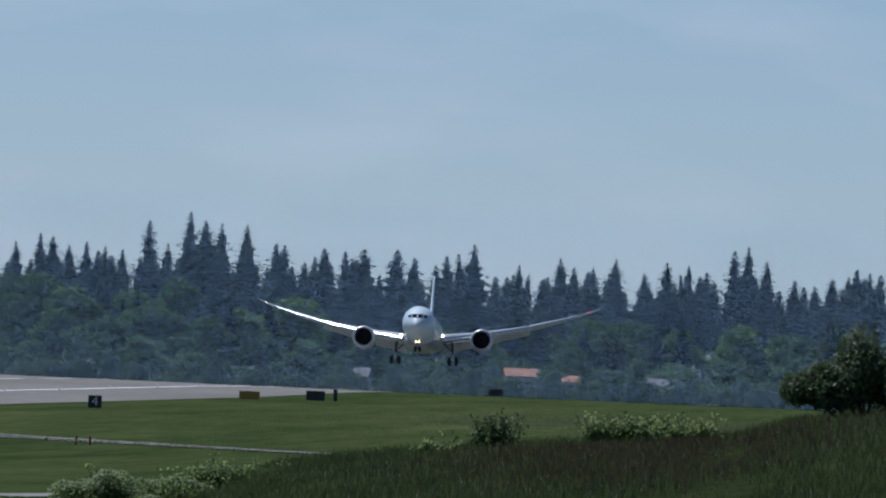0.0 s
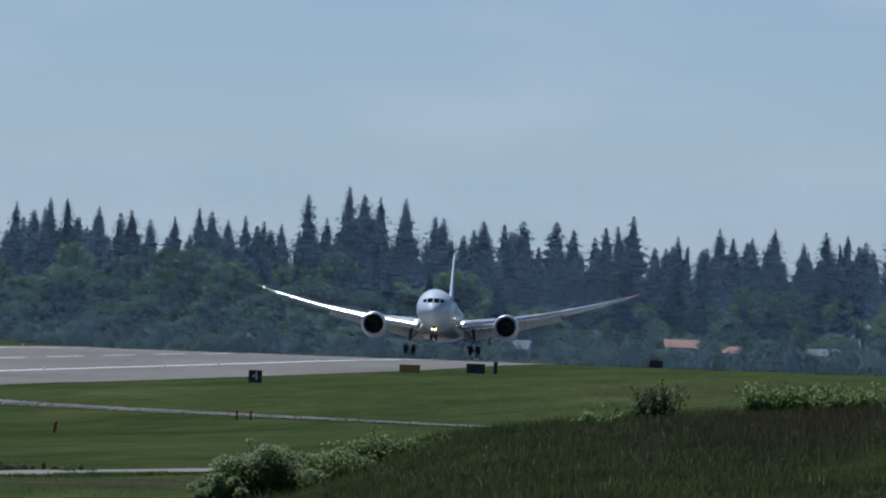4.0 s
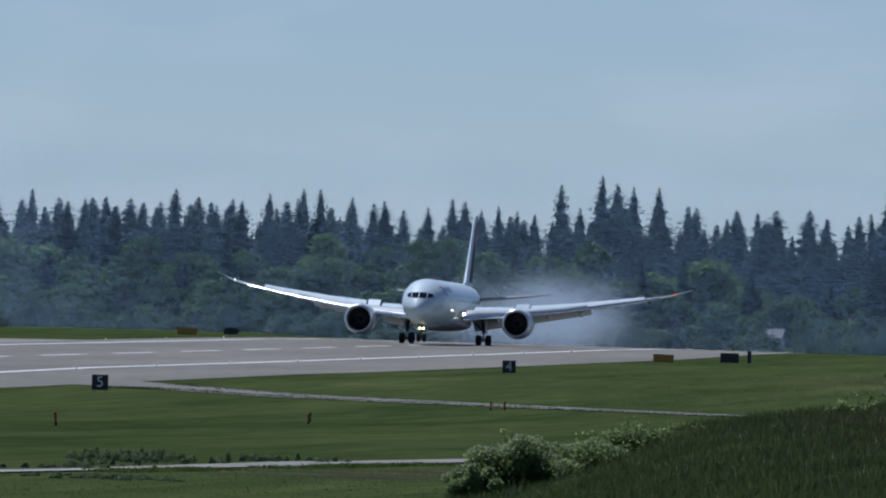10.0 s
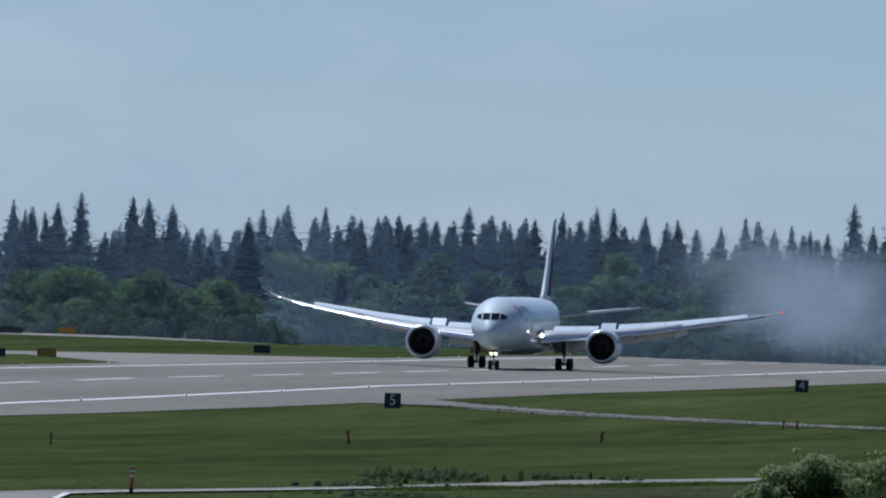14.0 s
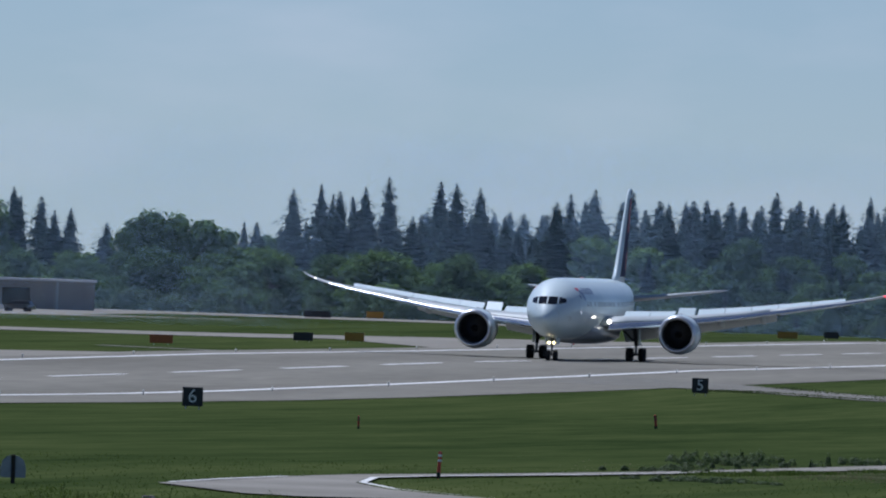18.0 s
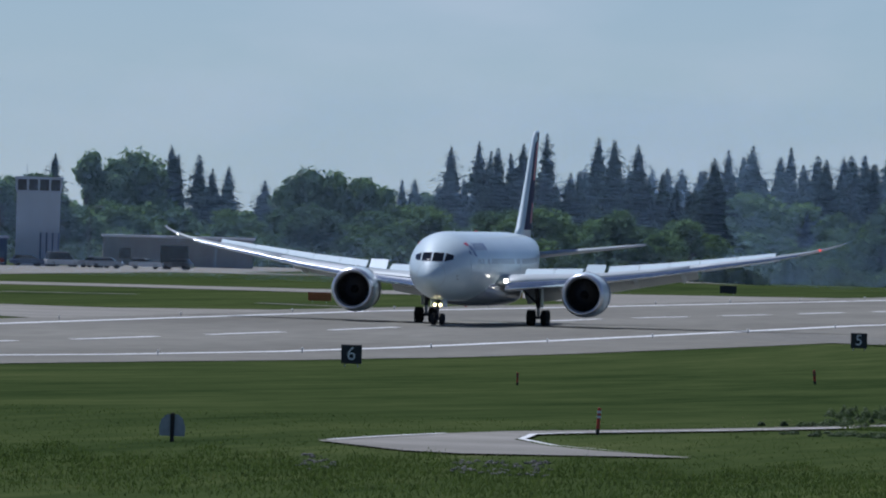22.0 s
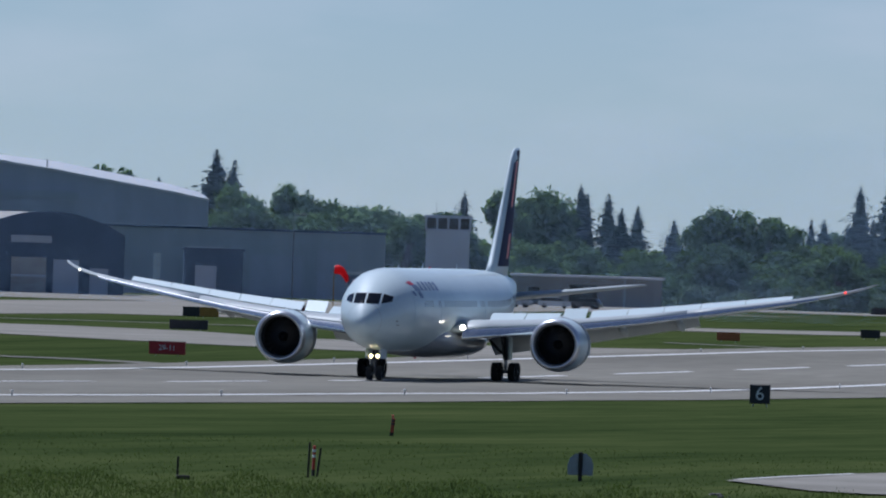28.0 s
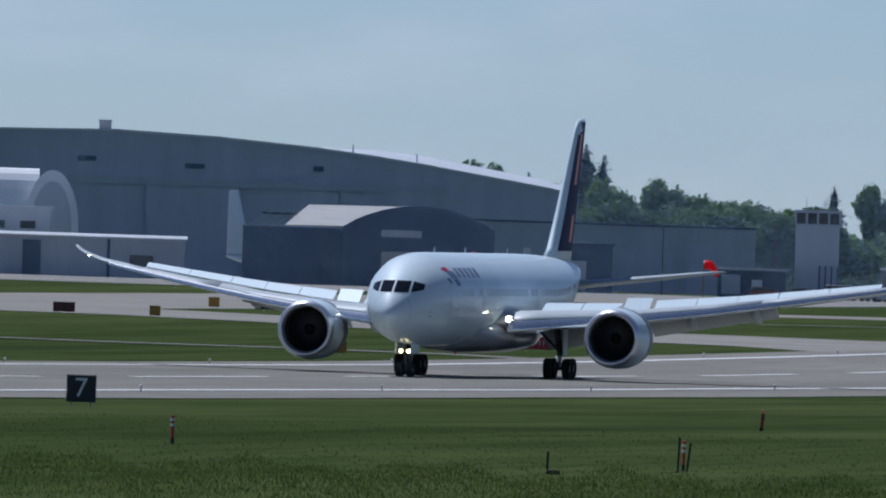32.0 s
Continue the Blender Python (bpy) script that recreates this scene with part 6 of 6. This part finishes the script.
def bush(name, label, left, r, width, height, lobes, leaf, count, blossom=0, shape=1.0, sprigs=0, foliage=None):
    a = radians(left)
    x, y = -r * math.sin(a), r * math.cos(a)
    z = ground_z(x, y)
    root = thing(name, label, "bush", pose(x, y, z))
    pts, outs, stems = [], [], bmesh.new()
    tips = []
    for i in range(lobes):
        px = (i + 0.5) / lobes * 2 - 1 + rng.uniform(-0.15, 0.15)
        top = height * (1 - abs(px) ** 1.8 * shape) * rng.uniform(0.75, 1.0)
        c = np.array((px * width / 2 * 0.85, rng.uniform(-0.35, 0.35) * width * 0.4, top * rng.uniform(0.45, 0.72)))
        rad = np.array((max(width / lobes * 1.3, 0.13 * width), width * 0.16, top * 0.36))
        d = rng.normal(size=(count, 3))
        d /= np.linalg.norm(d, axis=1)[:, None]
        pts.append(c + d * rad * rng.uniform(0.55, 1.1, (count, 1)))
        outs.append(d + np.array((0, -0.2, 0.3)))
        tube(stems, (px * width * 0.12, 0, -0.05), tuple(c), 0.02, 0.008, 5)
        tips.append((c, rad))
    for i in range(sprigs):
        px = rng.uniform(-0.5, 0.5) * width
        b = np.array((px, rng.uniform(-0.15, 0.15), height * 0.3))
        e = b + np.array((rng.uniform(-0.18, 0.18), 0, height * rng.uniform(0.5, 0.85)))
        tube(stems, tuple(b), tuple(e), 0.01, 0.004, 4)
        k = rng.uniform(0, 1, (46, 1))
        pts.append(b + (e - b) * k + rng.normal(0, 0.045, (46, 3)))
        outs.append(rng.normal(size=(46, 3)))
    part("woody_base", stems, TWIG, root, "brown woody stems")
    pts = np.concatenate(pts)
    pts[:, 2] = np.maximum(pts[:, 2], 0.01)
    v, f = leaf_quads(pts, np.full(len(pts), leaf), facing=np.concatenate(outs), loose=1.0)
    ob = new("foliage", quad_mesh("foliage", v, f, foliage or NEAR_LEAF))
    ob.parent = root
    if blossom:
        bp = []
        for c, rad in tips:
            d = rng.normal(size=(blossom, 3))
            d[:, 2] = np.abs(d[:, 2]) + 0.3
            d /= np.linalg.norm(d, axis=1)[:, None]
            bp.append(c + d * rad * rng.uniform(0.95, 1.1, (blossom, 1)))
        v, f = leaf_quads(np.concatenate(bp), np.full(blossom * len(tips), leaf * 0.8))
        ob = new("blossom", quad_mesh("blossom", v, f, PALE_BLOSSOM))
        ob.parent = root
        ob["label"] = "pale blossom clusters"
    return root


bush("blossoming_bush", "low green bush with pale blossom on the hillside", 5.38, 196, 1.7, 0.76, 19, 0.026, 900, 150, 0.62)
bush("hillside_bush", "low leafy green bush on the hillside", 5.17, 196.5, 2.0, 0.52, 16, 0.025, 760, 60, 0.5, 8)
bush("hillside_bush", "low leafy green bush on the hillside", 4.90, 197, 1.5, 0.34, 12, 0.024, 520, 14, 0.5, 8)
bush("hillside_bush", "low leafy green bush on the hillside", 5.53, 195, 0.7, 0.45, 9, 0.025, 560, 40, 0.5)
bush("leafy_weed", "upright leafy weed on the hill's edge", 3.94, 197, 0.6, 0.44, 3, 0.026, 70, 0, 0.7, 18, DARK_LEAF)
bush("leafy_weed", "small leafy weed on the hill's edge", 4.18, 197, 0.4, 0.24, 3, 0.026, 130, 0, 0.7, 3)
bush("green_bush", "bright green bush on the hill's edge", 3.47, 197, 1.0, 0.38, 8, 0.026, 360, 0, 0.35, 22)
bush("green_bush", "bright green bush on the hill's edge", 3.24, 197, 0.9, 0.32, 7, 0.026, 320, 0, 0.45, 14)
bush("large_bush", "large dense green bush on the hilltop", 2.60, 196.5, 2.0, 1.14, 18, 0.03, 1300, 0, 0.5, 8, DARK_LEAF)


def blades(name, n, region, height, width, material, label, category="grass", lean=0.25):
    """Grass too dense to count: bent three-sided blades in tufts."""
    lefts, rs = region(n)
    x, y = -rs * np.sin(np.radians(lefts)), rs * np.cos(np.radians(lefts))
    z = np.array([ground_z(a, b) for a, b in zip(x, y)])
    h = height * rng.uniform(0.45, 1.25, n)
    w = width * rng.uniform(0.6, 1.4, n)
    a = rng.uniform(0, 6.283, n)
    l = h * rng.normal(0, lean, n)
    m = h * rng.normal(0, lean, n)
    base = np.stack([x, y, z - 0.03], 1)
    side = np.stack([np.cos(a) * w, np.sin(a) * w * 0.5, np.zeros(n)], 1)
    mid = base + np.stack([l * 0.35, m * 0.35, h * 0.6], 1)
    tip = base + np.stack([l, m, h], 1)
    v = np.stack([base - side, base + side, mid + side * 0.7, mid - side * 0.7, tip - side * 0.12, tip + side * 0.12], 1).reshape(-1, 3)
    i = np.arange(n)[:, None] * 6
    f = np.concatenate([i + np.array([0, 1, 2, 3]), i + np.array([3, 2, 5, 4])])
    return tagged(new(name, quad_mesh(name, v, f, material)), label, category, kind="stuff")


def hill_region(a0, a1, r0, r1):
    return lambda n: (rng.uniform(a0, a1, n), r0 + (r1 - r0) * np.sqrt(rng.uniform(0, 1, n)))


blades("tall_grass", 125000, hill_region(2.2, 5.75, 60, 204), 0.12, 0.006, BLADE, "tall rough grass on the near hillside")
def bell_region(a0, a1, r0, r1):
    return lambda n: (np.clip(rng.normal((a0 + a1) / 2, (a1 - a0) / 4, n), 2.3, 5.2), r0 + (r1 - r0) * np.sqrt(rng.uniform(0, 1, n)))


blades("russet_weeds", 12000, bell_region(2.5, 4.3, 150, 198), 0.15, 0.007, RUSSET, "reddish seeding weeds among hillside grass")
SEED_HEAD = ramp_material("pale_seed_heads", [(0.20, 0.20, 0.13), (0.28, 0.27, 0.19), (0.36, 0.34, 0.26)], 3.0, 0.7, trans=0.4)
blades("seed_stalks", 1500, hill_region(2.4, 5.5, 120, 200), 0.12, 0.003, SEED_HEAD, "pale seeding stalks among hillside grass")
blades("edge_grass", 14000, hill_region(2.3, 5.5, 193, 201), 0.17, 0.005, BLADE, "seeding grass along the hill's edge")
FIELD_BLADE = ramp_material("field_grass_blades", [(0.030, 0.050, 0.012), (0.048, 0.074, 0.017), (0.070, 0.100, 0.024), (0.13, 0.14, 0.05)], 0.35, 0.8, trans=0.5, spec=0.1)


def field_region(a0, a1, r0, r1):
    """Denser near the hill's foot and thinning out with distance, in drifts."""
    def pick(n):
        a = rng.uniform(a0, a1, n * 3)
        r = r0 + (r1 - r0) * rng.uniform(0, 1, n * 3) ** 1.8
        keep = np.sin(a * 23.0 + r * 0.11) + np.sin(a * 61.0 - r * 0.31) + rng.normal(0, 1.2, n * 3) > -0.4
        a, r = a[keep], r[keep]
        x = -r * np.sin(np.radians(a))
        ok = x > -158
        a, r = a[ok][:n], r[ok][:n]
        short = n - len(a)
        return np.concatenate([a, a[:short]]), np.concatenate([r, r[:short] + 0.4])
    return pick


def bank_region(n):
    """Rough turf that thins out unevenly towards the mown field."""
    a = rng.uniform(5.9, 13.4, n)
    edge = 496 + 12 * np.sin(a * 9.0) + 8 * np.sin(a * 23.0 + 1.0)
    r = 420 + (edge - 420) * rng.uniform(0, 1, n) ** 0.8 + rng.normal(0, 5, n)
    return a, np.maximum(r, 415)


blades("bank_grass", 60000, bank_region, 0.13, 0.02, FIELD_BLADE, "tall rough grass along the bank")
blades("field_grass", 30000, field_region(5.6, 13.2, 470, 640), 0.08, 0.026, FIELD_BLADE, "rough tufted grass at the foot of the hill")
WEED_LEAF = ramp_material("dark_weed_leaves", [(0.05, 0.08, 0.028), (0.07, 0.105, 0.038), (0.095, 0.13, 0.05)], 1.5, 0.8, trans=0.35)
for x, y, w, n, tall in ((-82, 672, 1.6, 3, 0.3), (-85, 715, 2.6, 9, 0.6), (-83, 700, 2.8, 7, 0.42), (-79.5, 645, 2.4, 5, 0.26), (-73, 600, 3.0, 7, 0.22), (-81, 735, 2.0, 5, 0.4)):
    spots = []
    for k in range(n * 4):
        px, py = x + rng.normal(0, w * 0.6), y + rng.uniform(-7, 7)
        spots.append((px, py, ground_z(px, py) - 0.02, rng.uniform(0.12, 0.4), tall * rng.uniform(0.3, 1.1), 130))
    thicket("weed_clump", spots, WEED_LEAF, "dark tall weeds standing in mown grass", "weeds", 0.055, 0.2)

# faded turf: pale tufts that thin out towards the edges of each patch
DRY_BLADE = ramp_material("dry_grass_blades", [(0.11, 0.12, 0.055), (0.16, 0.165, 0.08), (0.22, 0.21, 0.115), (0.30, 0.27, 0.165)], 0.08, 0.9, trans=0.3, spec=0.0)


def patch_region(x0, x1, y0, y1):
    def pick(n):
        x, y = rng.normal((x0 + x1) / 2, (x1 - x0) * 0.3, n), rng.normal((y0 + y1) / 2, (y1 - y0) * 0.28, n)
        y += 0.12 * (y1 - y0) * np.round(np.sin(x * 0.7) * 1.5)
        return np.degrees(np.arctan2(-x, y)), np.hypot(x, y)
    return pick


for x0, x1, y0, y1, n, tall in ((-72.5, -65, 630, 692, 22000, 0.05), (-82, -67, 640, 725, 5000, 0.06), (-112, -98, 1265, 1390, 3000, 0.07), (-116, -80, 1454, 1760, 30000, 0.1)):
    blades("dry_grass", n, patch_region(x0, x1, y0, y1), tall, 0.05, DRY_BLADE, "pale sun-dried streaks in airfield grass")

# rough verge that half hides the service road
def verge_region(n):
    y = rng.uniform(630, 840, n * 2)
    y = y[np.sin(y * 0.09) + 0.7 * np.sin(y * 0.23 + 1.0) + rng.normal(0, 0.45, n * 2) > -0.1][:n]
    y = np.concatenate([y, y[:n - len(y)]])
    x = np.interp(y, (630, 727, 800, 1000), (-77.4, -75.5, -72.5, -70.5)) + rng.uniform(0.0, 2.2, n)
    return np.degrees(np.arctan2(-x, y)), np.hypot(x, y)


blades("verge_grass", 12000, verge_region, 0.16, 0.03, FIELD_BLADE, "rough grass along a service road's verge")

# tufts that break the edges of the worn path
EDGE = [(-151, 1275), (-146, 1262), (-134, 1230), (-119, 1211), (-100, 1189), (-80, 1175)]
def path_region(n):
    s = rng.uniform(0, 1, n)
    ex, ey = np.array([p[0] for p in EDGE], float), np.array([p[1] for p in EDGE], float)
    k = np.linspace(0, 1, len(EDGE))
    x = np.interp(s, k, ex) + rng.normal(0, 0.8, n)
    side = np.where(rng.uniform(0, 1, n) < 0.65, -1.0, 1.0)
    drift = 0.5 + 0.5 * np.sin(s * 70.0) * np.sin(s * 31.0)
    y = np.interp(s, k, ey) + side * np.interp(s, k, (26, 17, 10, 9, 7, 4)) * rng.uniform(0.55, 1.15, n) * (0.7 + 0.3 * drift)
    return np.degrees(np.arctan2(-x, y)), np.hypot(x, y)


blades("path_tufts", 8000, path_region, 0.15, 0.06, BLADE, "grass tufts growing over a gravel path's edges")

# stones showing through the grass below the service road
STONE = ramp_material("grey_rubble", [(0.06, 0.058, 0.054), (0.10, 0.097, 0.09), (0.2, 0.19, 0.18)], 2.0, 0.9)
stone_bm = bmesh.new()
bmesh.ops.create_icosphere(stone_bm, subdivisions=1, radius=0.13)
for vert in stone_bm.verts:
    vert.co *= rng.uniform(0.7, 1.25)
    vert.co.z *= 0.6
stone_mesh = bpy.data.meshes.new("stone")
stone_bm.to_mesh(stone_mesh)
stone_bm.free()
stone_mesh.materials.append(STONE)
for i in range(110):
    left = rng.uniform(8.05, 8.42) if i % 4 else rng.uniform(8.85, 9.0)
    r = rng.uniform(470, 500)
    x, y = -r * math.sin(radians(left)), r * math.cos(radians(left))
    st = tagged(new("stone", stone_mesh), "grey angular stone lying in grass", "stone", "rubble stones")
    k = rng.uniform(0.35, 1.1)
    st.matrix_world = pose(x, y, ground_z(x, y) + 0.02, 0, 0, rng.uniform(0, 360)) @ Matrix.Diagonal((k, k, k, 1))

# ---------------------------------------------------------------- summer haze before the woods: its airlight added as fine blue-tinted wisps
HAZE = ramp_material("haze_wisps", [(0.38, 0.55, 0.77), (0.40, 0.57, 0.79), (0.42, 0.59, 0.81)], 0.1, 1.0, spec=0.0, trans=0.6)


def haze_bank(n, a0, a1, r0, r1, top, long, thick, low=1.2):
    """A bank of hair-fine slivers over the far field, tinted to add pale blue airlight."""
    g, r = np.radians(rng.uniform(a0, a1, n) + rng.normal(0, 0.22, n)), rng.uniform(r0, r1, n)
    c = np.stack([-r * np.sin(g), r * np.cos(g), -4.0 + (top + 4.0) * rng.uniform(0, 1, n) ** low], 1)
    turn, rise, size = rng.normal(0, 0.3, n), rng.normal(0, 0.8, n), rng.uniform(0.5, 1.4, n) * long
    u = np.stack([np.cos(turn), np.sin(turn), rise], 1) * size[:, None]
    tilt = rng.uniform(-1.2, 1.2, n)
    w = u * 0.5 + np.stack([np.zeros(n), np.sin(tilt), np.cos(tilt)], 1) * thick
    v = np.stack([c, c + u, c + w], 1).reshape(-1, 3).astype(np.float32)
    me = bpy.data.meshes.new("haze")
    me.vertices.add(3 * n)
    me.vertices.foreach_set("co", v.ravel())
    me.loops.add(3 * n)
    me.loops.foreach_set("vertex_index", np.arange(3 * n, dtype=np.int32))
    me.polygons.add(n)
    me.polygons.foreach_set("loop_start", np.arange(0, 3 * n, 3, dtype=np.int32))
    me.polygons.foreach_set("loop_total", np.full(n, 3, dtype=np.int32))
    me.update()
    me.materials.append(HAZE)
    return tagged(new("haze", me), "pale blue slivers standing in for haze before distant woods", "haze", kind="stuff")


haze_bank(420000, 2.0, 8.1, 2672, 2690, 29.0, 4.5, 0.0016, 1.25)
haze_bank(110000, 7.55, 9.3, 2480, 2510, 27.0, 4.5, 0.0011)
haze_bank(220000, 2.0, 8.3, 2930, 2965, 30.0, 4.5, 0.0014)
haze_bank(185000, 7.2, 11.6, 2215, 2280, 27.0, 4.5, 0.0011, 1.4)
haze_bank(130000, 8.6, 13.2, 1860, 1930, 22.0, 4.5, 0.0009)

# ---------------------------------------------------------------- tyre smoke, in drifting puffs of fine flecks
SMOKE = ramp_material("tyre_smoke", [(0.48, 0.57, 0.65), (0.54, 0.63, 0.71), (0.58, 0.67, 0.75)], 0.5, 1.0, spec=0.0, trans=0.35)
PUFFS = []
smoke_root = thing("tyre_smoke", "thin white tyre smoke drifting over the runway", "smoke", pose(CENTRE, 2130, ground_z(CENTRE, 2130)))


def puff_mesh(n, radius, fleck):
    """A soft-edged cloud of hair-fine wisps."""
    c = rng.normal(size=(n, 3)) * np.array((1.0, 1.0, 0.8)) * radius * 0.5
    a = rng.normal(size=(n, 3)) * fleck
    b = a * 0.5 + rng.normal(size=(n, 3)) * 0.0021
    me = bpy.data.meshes.new("smoke_puff")
    me.from_pydata(np.stack([c, c + a, c + b], 1).reshape(-1, 3).tolist(), [], np.arange(3 * n).reshape(-1, 3).tolist())
    me.materials.append(SMOKE)
    return me


puff_meshes = [puff_mesh(7500, 3.6, 0.6), puff_mesh(10000, 4.7, 0.7), puff_mesh(12000, 6.0, 0.8)]
for i in range(34):
    p = new("smoke_puff", puff_meshes[i % 3])
    p.parent = smoke_root
    PUFFS.append(p)


# seconds, degrees by which the wings are bent up at their roots, and further out
FLEX = [(0, 6.2, 2.8), (1, 6.1, 2.3), (2, 5.7, 1.8), (2.5, 5.7, 1.8), (4.5, 5.6, 1.6), (5.5, 5.4, 1.2), (6.4, 4.8, 1.0), (7.2, 3.2, 0.8), (8.0, 2.2, 0.6), (9.5, 1.4, 0.4), (11.0, 1.0, 0.2), (20, 0.7, 0.1), (32, 0.6, 0.0)]


def motions():
    rows = []
    for t, y, z, up, yaw in PLANE_PATH:
        if t >= 8:
            z = ground_z(CENTRE, y) + 0.06
        bank = float(np.interp(t, (0, 1, 2, 2.5, 5, 6, 9, 13, 23, 32), (-0.7, -1.0, -1.4, -1.2, 0.1, 0.3, 0.28, -0.1, -0.2, -0.2)))
        rows.append((t, pose(CENTRE, y, z, -up, bank, -yaw)))
    walk(plane, rows)
    # wings bend up in flight, the outer lengths most, and settle on the ground
    for s, inner, outer in plane_wings:
        at = Vector((s * PIVOT[0], PIVOT[1], PIVOT[2]))
        arm = Vector((s * JOINT[0], JOINT[1], JOINT[2])) - at
        inner_rows, outer_rows = [], []
        for t, lift, bend in FLEX:
            turned = pose(0, 0, 0, 0, -s * lift, 0)
            end = at + turned @ arm
            inner_rows.append((t, pose(*at, 0, -s * lift, 0)))
            outer_rows.append((t, pose(*end, 0, -s * (lift + bend), 0)))
        walk(inner, inner_rows)
        walk(outer, outer_rows)
    for sp, hinge, most in plane_spoilers:
        at = Matrix.Translation(sp.location)
        walk(sp, [(t, at @ Matrix.Rotation(radians(a), 4, hinge)) for t, a in ((0, 0), (6.8, 0), (7.8, most), (31, most), (32, most))])
    # engines ride on the bending wings; the reverser sleeves slide back after touchdown
    for sleeve, pieces in plane_sleeves:
        for p in [sleeve] + pieces:
            x, y, z = p.location
            rows = []
            for t, lift, _ in FLEX:
                slid = float(np.interp(t, (8.0, 9.5), (0.0, 0.55))) if p is sleeve else 0.0
                rows.append((t, pose(x, y + slid, z + 7.1 * math.sin(radians(lift)))))
            walk(p, rows)
    # main legs hang out in flight and close up at touchdown
    for leg in plane_wheels:
        x, y, z = leg.location
        walk(leg, [(t, pose(x, y, z - out)) for t, out in ((0, 0.4), (6.0, 0.38), (6.9, 0.12), (8.0, 0.0), (32, 0.0))])
    # smoke leaves the wheels at touchdown, rises, spreads and drifts across the runway
    for i, p in enumerate(PUFFS):
        born = 6.3 + 0.085 * i
        y0 = float(np.interp(born, [r[0] for r in PLANE_PATH], [r[1] for r in PLANE_PATH])) + 4 - 2130
        x0 = -4.9 if i % 2 else 4.9
        up, out = 2.6 + 8.2 * ((i * 7) % 34) / 34, -6.0 + 12.0 * ((i * 5) % 34) / 34
        low = -14.0
        rows = [(0.0, pose(x0, y0, low)), (born - 0.1, pose(x0, y0, low)), (born + 0.15, pose(x0, y0 + 3, 0.6)), (born + 1.2, pose(x0 * 0.8 + out * 0.3 - 1, y0 + 12, up * 0.45)), (11.5, pose(out - 2.5, y0 + 22, up)), (16.0, pose(out * 2.4 - 10, y0 + 30, up * 1.5)), (20.0, pose(out * 4.0 - 18, y0 + 40, up * 2.0)), (32.0, pose(out * 9.0 - 60, y0 + 90, up * 3.5))]
        walk(p, [(t, m @ pose(0, 0, 0, 0, 0, (i * 50) % 80)) for t, m in rows])


motions()
